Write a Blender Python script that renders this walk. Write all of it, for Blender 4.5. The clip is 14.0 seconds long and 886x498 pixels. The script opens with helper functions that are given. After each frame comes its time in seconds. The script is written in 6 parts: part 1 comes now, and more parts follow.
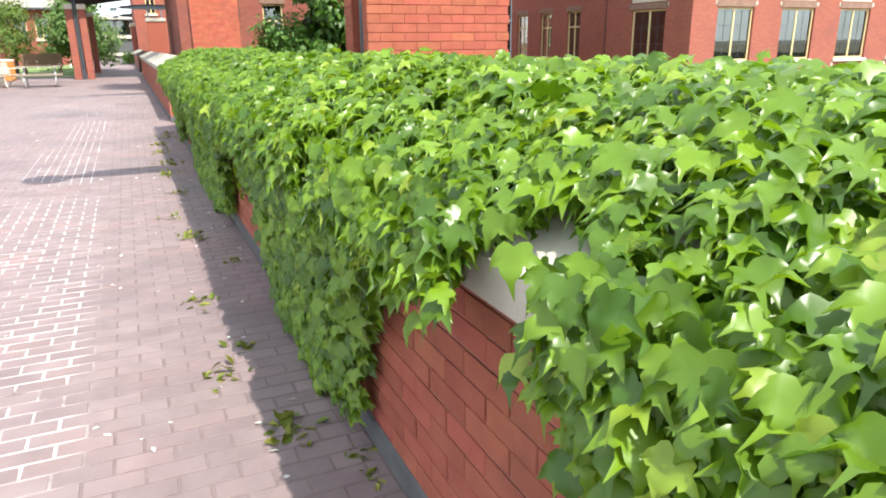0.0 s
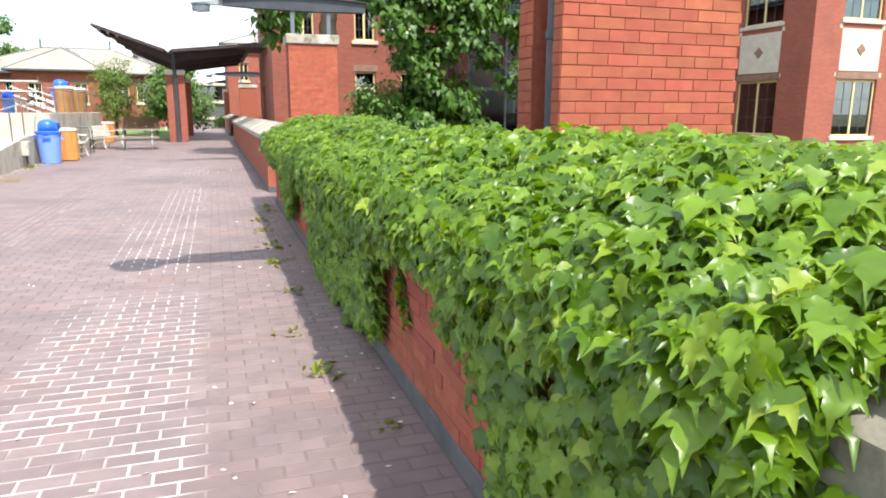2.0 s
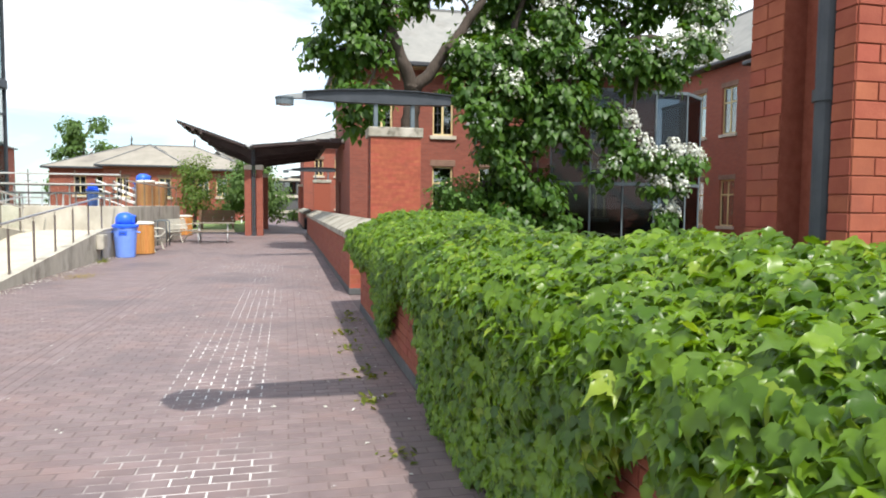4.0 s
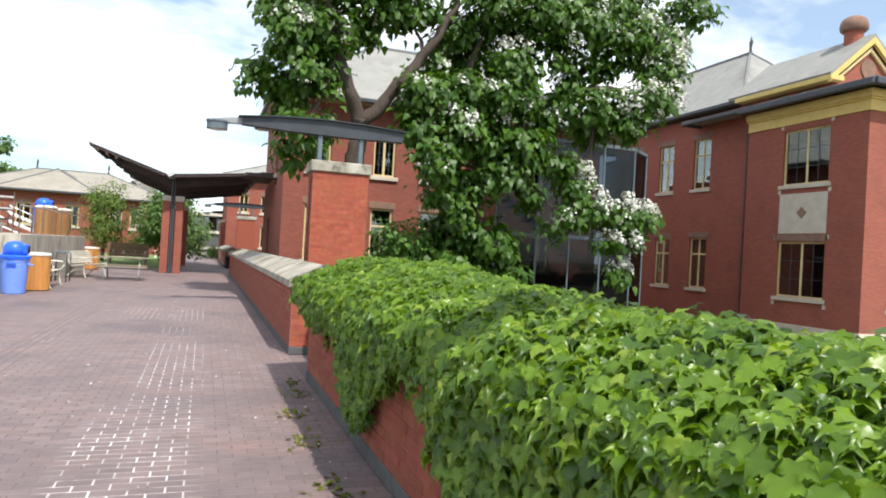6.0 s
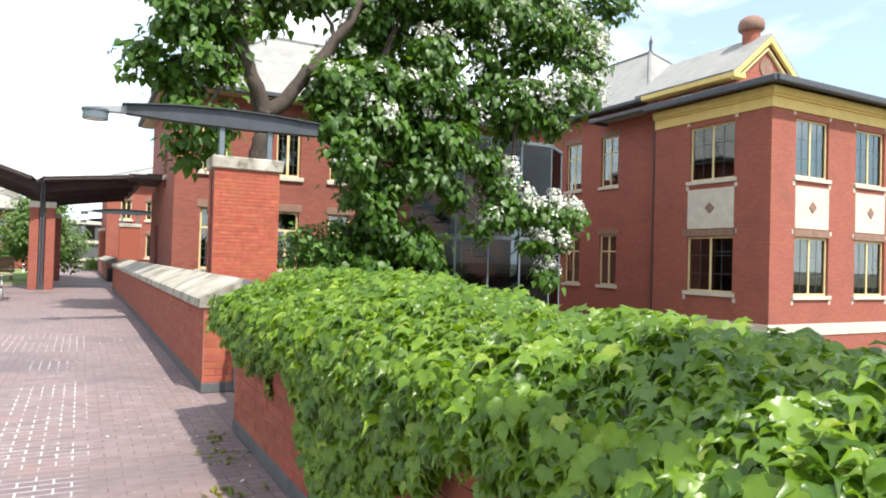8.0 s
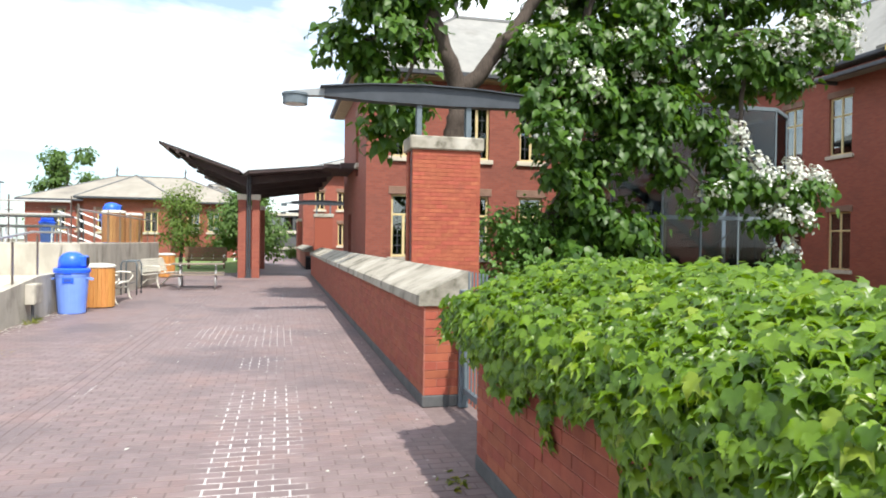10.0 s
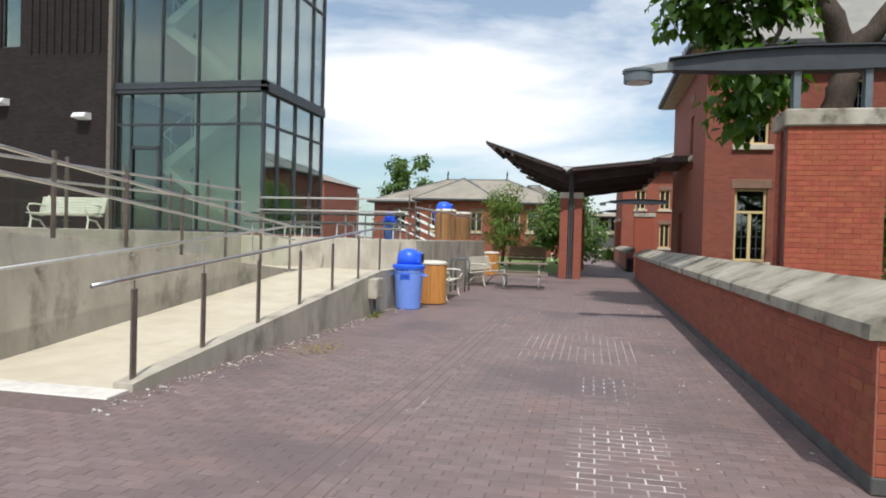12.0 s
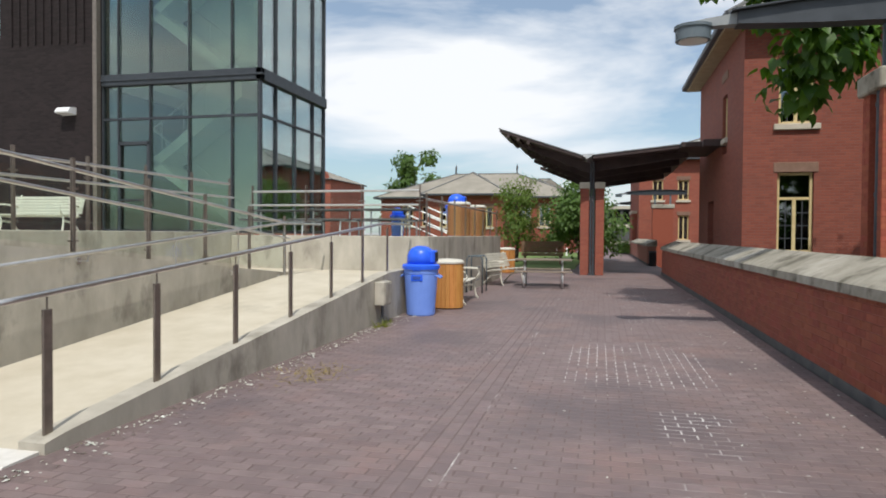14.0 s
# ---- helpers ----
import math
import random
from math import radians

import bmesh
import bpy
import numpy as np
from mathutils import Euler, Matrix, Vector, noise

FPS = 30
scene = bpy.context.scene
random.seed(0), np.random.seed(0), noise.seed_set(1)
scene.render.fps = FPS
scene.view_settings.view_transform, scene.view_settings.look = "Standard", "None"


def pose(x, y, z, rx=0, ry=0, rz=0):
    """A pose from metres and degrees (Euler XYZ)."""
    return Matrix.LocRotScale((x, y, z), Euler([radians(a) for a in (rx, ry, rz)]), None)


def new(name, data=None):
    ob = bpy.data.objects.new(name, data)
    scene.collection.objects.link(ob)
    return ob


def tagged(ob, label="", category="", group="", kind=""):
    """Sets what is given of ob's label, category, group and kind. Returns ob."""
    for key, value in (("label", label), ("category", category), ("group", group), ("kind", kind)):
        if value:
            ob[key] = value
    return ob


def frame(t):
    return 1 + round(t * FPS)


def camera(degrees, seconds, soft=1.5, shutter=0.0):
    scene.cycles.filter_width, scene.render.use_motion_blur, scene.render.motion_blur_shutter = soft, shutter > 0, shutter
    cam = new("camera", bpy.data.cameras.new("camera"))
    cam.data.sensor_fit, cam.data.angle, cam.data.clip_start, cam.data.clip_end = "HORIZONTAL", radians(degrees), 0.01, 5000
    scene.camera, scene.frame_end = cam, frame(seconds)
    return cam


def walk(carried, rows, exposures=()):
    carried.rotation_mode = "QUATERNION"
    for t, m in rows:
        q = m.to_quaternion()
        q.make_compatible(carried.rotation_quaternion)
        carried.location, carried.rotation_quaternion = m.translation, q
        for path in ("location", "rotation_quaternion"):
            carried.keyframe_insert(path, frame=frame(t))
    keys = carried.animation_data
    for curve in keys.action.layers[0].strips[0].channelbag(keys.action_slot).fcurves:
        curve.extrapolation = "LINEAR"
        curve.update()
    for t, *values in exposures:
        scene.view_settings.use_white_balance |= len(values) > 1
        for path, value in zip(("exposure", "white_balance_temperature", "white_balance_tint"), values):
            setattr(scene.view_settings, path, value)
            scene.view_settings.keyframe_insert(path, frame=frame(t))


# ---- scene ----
# ---- camera ----
cam = camera(66.5, 14.0, soft=1.9)
ROWS = [
    (0.0, -0.085, 0.000, 1.409, -24.35, -16.93, 0.62),
    (0.5, -0.140, 0.470, 1.391, -23.42, -15.66, 0.24),
    (1.0, -0.170, 0.940, 1.364, -23.92, -15.60, -0.15),
    (1.5, -0.205, 1.360, 1.391, -19.80, -15.00, 0.56),
    (2.0, -0.290, 1.765, 1.431, -18.40, -11.46, -0.22),
    (2.5, -0.338, 2.137, 1.426, -16.30, -8.69, -0.32),
    (3.0, -0.353, 2.526, 1.445, -13.24, -6.37, -0.38),
    (5.5, -0.541, 4.750, 1.425, -15.07, -1.04, -2.45),
    (6.0, -0.574, 5.139, 1.451, -19.52, 0.46, -3.27),
    (6.5, -0.583, 5.543, 1.465, -26.20, 1.61, -2.04),
    (7.0, -0.542, 5.951, 1.472, -28.48, 1.27, -1.57),
    (9.5, -0.721, 8.029, 1.455, -24.24, -0.26, -1.17),
    (10.0, -0.675, 8.429, 1.467, -13.54, -0.52, -0.72),
    (10.5, -0.783, 8.823, 1.443, -7.00, -0.76, -0.91),
    (11.0, -0.881, 9.201, 1.457, -2.99, -1.04, -1.66),
    (11.5, -0.932, 9.592, 1.451, 6.50, -0.85, -1.44),
    (12.0, -1.061, 9.929, 1.433, 12.47, -0.96, -1.56),
    (12.5, -1.214, 10.306, 1.446, 13.33, -0.99, -1.12),
    (13.0, -1.317, 10.740, 1.439, 17.66, -0.85, -0.07),
    (13.5, -1.465, 11.154, 1.415, 17.90, -1.25, -0.02),
    (14.0, -1.583, 11.588, 1.402, 13.12, -1.24, -0.41),
]
EXPOSURES = [(0.0, 0.9), (1.5, 0.82), (3.0, 0.42), (5.5, 0.12), (6.0, 0.17), (6.5, 0.32), (7.0, 0.5), (9.5, 0.62), (10.5, 0.05), (11.5, -0.36), (12.5, -0.5), (14.0, -0.58)]
walk(cam, [(t, pose(x, y, z, 90 + pitch, roll, yaw)) for t, x, y, z, yaw, pitch, roll in ROWS], EXPOSURES)

# ---- sky and sun ----
SUN_WAY = Vector((-0.155, 0.65, -1.0)).normalized()
sun_data = bpy.data.lights.new("sun", "SUN")
sun_data.energy, sun_data.angle, sun_data.color = 4.9, radians(0.6), (1.0, 0.95, 0.87)
sun = new("sun", sun_data)
sun.rotation_euler = SUN_WAY.to_track_quat("-Z", "Y").to_euler()
sun.location = (6, -10, 30)

world = bpy.data.worlds.new("sky")
scene.world = world
world.use_nodes = True
wt = world.node_tree
wt.nodes.clear()
w_out = wt.nodes.new("ShaderNodeOutputWorld")
w_bg = wt.nodes.new("ShaderNodeBackground")
w_bg.inputs["Strength"].default_value = 0.14
w_sky = wt.nodes.new("ShaderNodeTexSky")
w_sky.sky_type = "NISHITA"
w_sky.sun_disc = False
w_sky.sun_elevation = math.asin(-SUN_WAY.z)
w_sky.sun_rotation = math.atan2(-SUN_WAY.x, -SUN_WAY.y)
w_sky.air_density, w_sky.dust_density = 1.0, 1.2
w_blue = wt.nodes.new("ShaderNodeMixRGB")
w_blue.blend_type = "MULTIPLY"
w_blue.inputs["Fac"].default_value = 1.0
w_blue.inputs["Color2"].default_value = (1.0, 1.2, 1.26, 1)
w_tc = wt.nodes.new("ShaderNodeTexCoord")
w_map = wt.nodes.new("ShaderNodeMapping")
w_map.inputs["Scale"].default_value = (1.0, 1.6, 3.6)
w_map.inputs["Location"].default_value = (0.35, 0.2, 0.1)
w_noise = wt.nodes.new("ShaderNodeTexNoise")
w_noise.inputs["Scale"].default_value = 1.7
w_noise.inputs["Detail"].default_value = 6.0
w_noise.inputs["Roughness"].default_value = 0.55
w_noise.inputs["Distortion"].default_value = 0.4
w_ramp = wt.nodes.new("ShaderNodeValToRGB")
w_ramp.color_ramp.elements[0].position, w_ramp.color_ramp.elements[1].position = 0.40, 0.60
w_ramp.color_ramp.elements[0].color = (0.18, 0.18, 0.18, 1)
w_mix = wt.nodes.new("ShaderNodeMixRGB")
w_mix.inputs["Color2"].default_value = (10.2, 10.5, 10.9, 1)
for a, b in ((w_tc.outputs["Generated"], w_map.inputs["Vector"]), (w_map.outputs["Vector"], w_noise.inputs["Vector"]),
             (w_noise.outputs["Fac"], w_ramp.inputs["Fac"]), (w_ramp.outputs["Color"], w_mix.inputs["Fac"]),
             (w_sky.outputs["Color"], w_blue.inputs["Color1"]), (w_blue.outputs["Color"], w_mix.inputs["Color1"]), (w_mix.outputs["Color"], w_bg.inputs["Color"]),
             (w_bg.outputs["Background"], w_out.inputs["Surface"])):
    wt.links.new(a, b)

# ---- materials ----
def surface(name, c1, c2, scale=6.0, rough=0.8, bump=0.3, bump_scale=60.0, metal=0.0, vary="", amount=0.25, stain=None, stain_scale=0.7, stain_at=0.58,
            stretch=(1, 1, 1), spec=0.4, c3=None):
    """A mottled surface: two base colours in noise, fine relief, optional stains and a shade that differs from piece to piece."""
    m = bpy.data.materials.new(name)
    m.use_nodes = True
    t = m.node_tree
    b = t.nodes["Principled BSDF"]
    b.inputs["Roughness"].default_value, b.inputs["Metallic"].default_value = rough, metal
    b.inputs["Specular IOR Level"].default_value = spec
    geo = t.nodes.new("ShaderNodeNewGeometry")
    mp = t.nodes.new("ShaderNodeMapping")
    mp.inputs["Scale"].default_value = stretch
    t.links.new(geo.outputs["Position"], mp.inputs["Vector"])

    def noise_node(s, detail=5.0, rgh=0.6):
        nd = t.nodes.new("ShaderNodeTexNoise")
        nd.inputs["Scale"].default_value, nd.inputs["Detail"].default_value, nd.inputs["Roughness"].default_value = s, detail, rgh
        t.links.new(mp.outputs["Vector"], nd.inputs["Vector"])
        return nd

    def mix(fac, a, c, mode="MIX"):
        nd = t.nodes.new("ShaderNodeMixRGB")
        nd.blend_type = mode
        for sock, val in zip(("Fac", "Color1", "Color2"), (fac, a, c)):
            if hasattr(val, "is_linked"):
                t.links.new(val, nd.inputs[sock])
            elif isinstance(val, tuple):
                nd.inputs[sock].default_value = (*val, 1)
            else:
                nd.inputs[sock].default_value = val
        return nd.outputs["Color"]

    def steep(sock, lo, hi):
        nd = t.nodes.new("ShaderNodeMapRange")
        nd.inputs["From Min"].default_value, nd.inputs["From Max"].default_value = lo, hi
        t.links.new(sock, nd.inputs["Value"])
        return nd.outputs["Result"]

    col = mix(steep(noise_node(scale).outputs["Fac"], 0.35, 0.65), c1, c2)
    if c3:
        col = mix(steep(noise_node(scale * 0.31, 3).outputs["Fac"], 0.5, 0.7), col, c3)
    if vary:
        src = geo.outputs["Random Per Island"]
        if vary == "object":
            src = t.nodes.new("ShaderNodeObjectInfo").outputs["Random"]
        hsv = t.nodes.new("ShaderNodeHueSaturation")
        t.links.new(col, hsv.inputs["Color"])
        mr = t.nodes.new("ShaderNodeMapRange")
        mr.inputs["To Min"].default_value, mr.inputs["To Max"].default_value = 1 - amount, 1 + amount
        t.links.new(src, mr.inputs["Value"])
        t.links.new(mr.outputs["Result"], hsv.inputs["Value"])
        mh = t.nodes.new("ShaderNodeMapRange")
        mh.inputs["To Min"].default_value, mh.inputs["To Max"].default_value = 0.5 - amount * 0.05, 0.5 + amount * 0.05
        frac = t.nodes.new("ShaderNodeMath")
        frac.operation = "FRACT"
        mul = t.nodes.new("ShaderNodeMath")
        mul.operation, mul.inputs[1].default_value = "MULTIPLY", 7.31
        t.links.new(src, mul.inputs[0])
        t.links.new(mul.outputs[0], frac.inputs[0])
        t.links.new(frac.outputs[0], mh.inputs["Value"])
        t.links.new(mh.outputs["Result"], hsv.inputs["Hue"])
        col = hsv.outputs["Color"]
    if stain:
        fac = steep(noise_node(stain_scale, 6, 0.65).outputs["Fac"], stain_at, stain_at + 0.14)
        col = mix(fac, col, stain)
    t.links.new(col, b.inputs["Base Color"])
    if bump:
        bp = t.nodes.new("ShaderNodeBump")
        bp.inputs["Strength"].default_value, bp.inputs["Distance"].default_value = bump, 0.004
        t.links.new(noise_node(bump_scale, 4).outputs["Fac"], bp.inputs["Height"])
        t.links.new(bp.outputs["Normal"], b.inputs["Normal"])
    return m


def brickwork(name, c1, c2, mortar, course=0.075, length=0.225, rough=0.85, joint=0.01, stain=(0.16, 0.06, 0.045), spec=0.5):
    """Coursed brick for walls far from the path; axis-aligned faces along x or y."""
    m = bpy.data.materials.new(name)
    m.use_nodes = True
    t = m.node_tree
    b = t.nodes["Principled BSDF"]
    b.inputs["Roughness"].default_value, b.inputs["Specular IOR Level"].default_value = rough, spec
    geo = t.nodes.new("ShaderNodeNewGeometry")
    sep = t.nodes.new("ShaderNodeSeparateXYZ")
    add = t.nodes.new("ShaderNodeMath")
    com = t.nodes.new("ShaderNodeCombineXYZ")
    t.links.new(geo.outputs["Position"], sep.inputs[0])
    t.links.new(sep.outputs["X"], add.inputs[0])
    t.links.new(sep.outputs["Y"], add.inputs[1])
    t.links.new(add.outputs[0], com.inputs["X"])
    t.links.new(sep.outputs["Z"], com.inputs["Y"])
    br = t.nodes.new("ShaderNodeTexBrick")
    br.inputs["Scale"].default_value = 1.0
    br.inputs["Brick Width"].default_value, br.inputs["Row Height"].default_value = length, course
    br.inputs["Mortar Size"].default_value, br.inputs["Mortar Smooth"].default_value = joint, 0.3
    br.inputs["Color1"].default_value, br.inputs["Color2"].default_value, br.inputs["Mortar"].default_value = (*c1, 1), (*c2, 1), (*mortar, 1)
    t.links.new(com.outputs[0], br.inputs["Vector"])
    nz = t.nodes.new("ShaderNodeTexNoise")
    nz.inputs["Scale"].default_value, nz.inputs["Detail"].default_value = 0.9, 7
    t.links.new(geo.outputs["Position"], nz.inputs["Vector"])
    mr = t.nodes.new("ShaderNodeMapRange")
    mr.inputs["From Min"].default_value, mr.inputs["From Max"].default_value, mr.inputs["To Max"].default_value = 0.5, 0.75, 0.45
    t.links.new(nz.outputs["Fac"], mr.inputs["Value"])
    mx = t.nodes.new("ShaderNodeMixRGB")
    mx.inputs["Color2"].default_value = (*stain, 1)
    t.links.new(mr.outputs["Result"], mx.inputs["Fac"])
    t.links.new(br.outputs["Color"], mx.inputs["Color1"])
    t.links.new(mx.outputs["Color"], b.inputs["Base Color"])
    bp = t.nodes.new("ShaderNodeBump")
    bp.inputs["Strength"].default_value, bp.inputs["Distance"].default_value, bp.invert = 0.5, 0.006, True
    t.links.new(br.outputs["Fac"], bp.inputs["Height"])
    t.links.new(bp.outputs["Normal"], b.inputs["Normal"])
    return m


def foliage(name, c1, c2, rough=0.4, through_light=0.35, spec=0.5, tip=None):
    """Leaves: colour differs from leaf to leaf, some light passes through."""
    m = bpy.data.materials.new(name)
    m.use_nodes = True
    t = m.node_tree
    b = t.nodes["Principled BSDF"]
    b.inputs["Roughness"].default_value, b.inputs["Specular IOR Level"].default_value = rough, spec
    geo = t.nodes.new("ShaderNodeNewGeometry")
    obj = t.nodes.new("ShaderNodeObjectInfo")
    add = t.nodes.new("ShaderNodeMath")
    add.operation = "ADD"
    t.links.new(geo.outputs["Random Per Island"], add.inputs[0])
    t.links.new(obj.outputs["Random"], add.inputs[1])
    fr = t.nodes.new("ShaderNodeMath")
    fr.operation = "FRACT"
    t.links.new(add.outputs[0], fr.inputs[0])
    cr = t.nodes.new("ShaderNodeValToRGB")
    cr.color_ramp.elements[0].color, cr.color_ramp.elements[1].color = (*c1, 1), (*c2, 1)
    if tip:
        e = cr.color_ramp.elements.new(0.93)
        e.color = (*c2, 1)
        cr.color_ramp.elements[2].color = (*tip, 1)
    t.links.new(fr.outputs[0], cr.inputs["Fac"])
    nz = t.nodes.new("ShaderNodeTexNoise")
    nz.inputs["Scale"].default_value, nz.inputs["Detail"].default_value = 35, 3
    t.links.new(geo.outputs["Position"], nz.inputs["Vector"])
    mx = t.nodes.new("ShaderNodeMixRGB")
    mx.blend_type = "MULTIPLY"
    mx.inputs["Fac"].default_value = 0.35
    t.links.new(cr.outputs["Color"], mx.inputs["Color1"])
    t.links.new(nz.outputs["Fac"], mx.inputs["Color2"])
    t.links.new(mx.outputs["Color"], b.inputs["Base Color"])
    tl = t.nodes.new("ShaderNodeBsdfTranslucent")
    gain = t.nodes.new("ShaderNodeMixRGB")
    gain.blend_type = "MULTIPLY"
    gain.inputs["Fac"].default_value = 1.0
    gain.inputs["Color2"].default_value = (1.6, 1.5, 0.5, 1)
    t.links.new(mx.outputs["Color"], gain.inputs["Color1"])
    t.links.new(gain.outputs["Color"], tl.inputs["Color"])
    ms = t.nodes.new("ShaderNodeMixShader")
    ms.inputs["Fac"].default_value = through_light
    t.links.new(b.outputs[0], ms.inputs[1])
    t.links.new(tl.outputs[0], ms.inputs[2])
    t.links.new(ms.outputs[0], t.nodes["Material Output"].inputs["Surface"])
    return m


def glazing(name, tint, rough=0.02, see=0.5, shine=0.9):
    """Thin window glass: partly mirror, partly clear."""
    m = bpy.data.materials.new(name)
    m.use_nodes = True
    t = m.node_tree
    t.nodes.remove(t.nodes["Principled BSDF"])
    glossy, clear = t.nodes.new("ShaderNodeBsdfGlossy"), t.nodes.new("ShaderNodeBsdfTransparent")
    glossy.inputs["Roughness"].default_value = rough
    glossy.inputs["Color"].default_value = (0.9, 0.95, 0.95, 1)
    clear.inputs["Color"].default_value = (*tint, 1)
    ms = t.nodes.new("ShaderNodeMixShader")
    fr = t.nodes.new("ShaderNodeFresnel")
    fr.inputs["IOR"].default_value = 1.5
    mr = t.nodes.new("ShaderNodeMapRange")
    mr.inputs["To Min"].default_value, mr.inputs["To Max"].default_value = 1 - see - 0.04, shine
    t.links.new(fr.outputs[0], mr.inputs["Value"])
    t.links.new(mr.outputs["Result"], ms.inputs["Fac"])
    t.links.new(clear.outputs[0], ms.inputs[1])
    t.links.new(glossy.outputs[0], ms.inputs[2])
    t.links.new(ms.outputs[0], t.nodes["Material Output"].inputs["Surface"])
    return m


BRICK = surface("brick", (0.290, 0.072, 0.041), (0.350, 0.097, 0.054), 9, 0.85, 0.5, 90, vary="island", amount=0.12, stain=(0.250, 0.072, 0.045), stain_scale=1.5, stain_at=0.6)
BRICK_ONE = surface("brick_piece", (0.290, 0.072, 0.041), (0.350, 0.097, 0.054), 9, 0.85, 0.5, 90, vary="object", amount=0.12, stain=(0.250, 0.072, 0.045), stain_scale=1.5, stain_at=0.6)
# darker copy of the brick: shade of the west faces put into the colour
SHADE_BRICK = surface("shaded_parapet_brick", (0.235, 0.062, 0.038), (0.295, 0.085, 0.050), 9, 0.85, 0.5, 90, vary="island", amount=0.13, stain=(0.200, 0.060, 0.040), stain_scale=1.5, stain_at=0.58)
SHADE_BRICK_ONE = surface("shaded_parapet_brick_piece", (0.235, 0.062, 0.038), (0.295, 0.085, 0.050), 9, 0.85, 0.5, 90, vary="object", amount=0.13, stain=(0.200, 0.060, 0.040), stain_scale=1.5, stain_at=0.58)
WALL_MORTAR = surface("parapet_mortar", (0.33, 0.135, 0.10), (0.40, 0.18, 0.135), 20, 0.95, 0.4, 120)
MORTAR = surface("mortar", (0.24, 0.062, 0.036), (0.31, 0.09, 0.055), 20, 0.95, 0.4, 120)
BRICK_FAR = brickwork("brick_wall", (0.275, 0.070, 0.044), (0.335, 0.095, 0.056), (0.25, 0.10, 0.075))
BRICK_WING = brickwork("wing_brick", (0.225, 0.058, 0.038), (0.280, 0.080, 0.050), (0.21, 0.085, 0.065))
BRICK_DARK = brickwork("dark_brick", (0.016, 0.0120, 0.0130), (0.027, 0.0200, 0.021), (0.022, 0.017, 0.017), stain=(0.032, 0.024, 0.025), spec=0.25)
PAVER = surface("paver", (0.172, 0.128, 0.127), (0.214, 0.163, 0.160), 5, 0.60, 0.4, 80, vary="island", amount=0.11, stain=(0.135, 0.106, 0.110), stain_scale=0.4, stain_at=0.50, c3=(0.215, 0.148, 0.138))
PAVER_ONE = surface("paver_piece", (0.172, 0.128, 0.127), (0.214, 0.163, 0.160), 5, 0.60, 0.4, 80, vary="object", amount=0.11, stain=(0.135, 0.106, 0.110), stain_scale=0.4, stain_at=0.50, c3=(0.215, 0.148, 0.138))
def sanded_joints():
    """Paving joints, dark with soil, but white with salts along one worn strip, one line and in sparse patches."""
    m = surface("paving_joint", (0.135, 0.100, 0.095), (0.185, 0.14, 0.135), 14, 0.95, 0.5, 150)
    t = m.node_tree
    b = t.nodes["Principled BSDF"]
    geo = t.nodes.new("ShaderNodeNewGeometry")
    sep = t.nodes.new("ShaderNodeSeparateXYZ")
    t.links.new(geo.outputs["Position"], sep.inputs[0])

    def steep(sock, lo, hi):
        nd = t.nodes.new("ShaderNodeMapRange")
        nd.inputs["From Min"].default_value, nd.inputs["From Max"].default_value = lo, hi
        t.links.new(sock, nd.inputs["Value"])
        return nd.outputs["Result"]

    def calc(op, a, c):
        nd = t.nodes.new("ShaderNodeMath")
        nd.operation = op
        t.links.new(a, nd.inputs[0])
        t.links.new(c, nd.inputs[1])
        return nd.outputs[0]

    def blotch(scale, lo, hi):
        nd = t.nodes.new("ShaderNodeTexNoise")
        nd.inputs["Scale"].default_value, nd.inputs["Detail"].default_value, nd.inputs["Roughness"].default_value = scale, 5, 0.62
        t.links.new(geo.outputs["Position"], nd.inputs["Vector"])
        return steep(nd.outputs["Fac"], lo, hi)

    def strip(x0, x1, soft):
        return calc("MULTIPLY", steep(sep.outputs["X"], x0 - soft, x0), steep(sep.outputs["X"], x1 + soft, x1))
    def across(y0, y1, soft):
        return calc("MULTIPLY", steep(sep.outputs["Y"], y0 - soft, y0), steep(sep.outputs["Y"], y1 + soft, y1))
    worn = calc("MULTIPLY", strip(-1.10, -0.58, 0.08), blotch(0.8, 0.50, 0.66))
    for x0, x1, y0, y1 in ((-1.35, -0.5, 2.6, 7.2), (-1.30, -0.6, 8.7, 11.2), (-1.10, -0.57, 12.4, 15.2), (-1.9, -0.5, 18.4, 20.2)):
        patch = calc("MULTIPLY", strip(x0, x1, 0.12), across(y0, y1, 0.5))
        worn = calc("MAXIMUM", worn, calc("MULTIPLY", patch, blotch(1.5, 0.36, 0.56)))
    line = calc("MULTIPLY", strip(-2.458, -2.442, 0.012), blotch(1.3, 0.52, 0.70))
    sparse = blotch(0.7, 0.65, 0.75)
    fac = calc("MAXIMUM", worn, calc("MAXIMUM", line, sparse))
    mx = t.nodes.new("ShaderNodeMixRGB")
    mx.inputs["Color2"].default_value = (0.66, 0.635, 0.62, 1)
    t.links.new(fac, mx.inputs["Fac"])
    t.links.new(b.inputs["Base Color"].links[0].from_socket, mx.inputs["Color1"])
    t.links.new(mx.outputs["Color"], b.inputs["Base Color"])
    return m


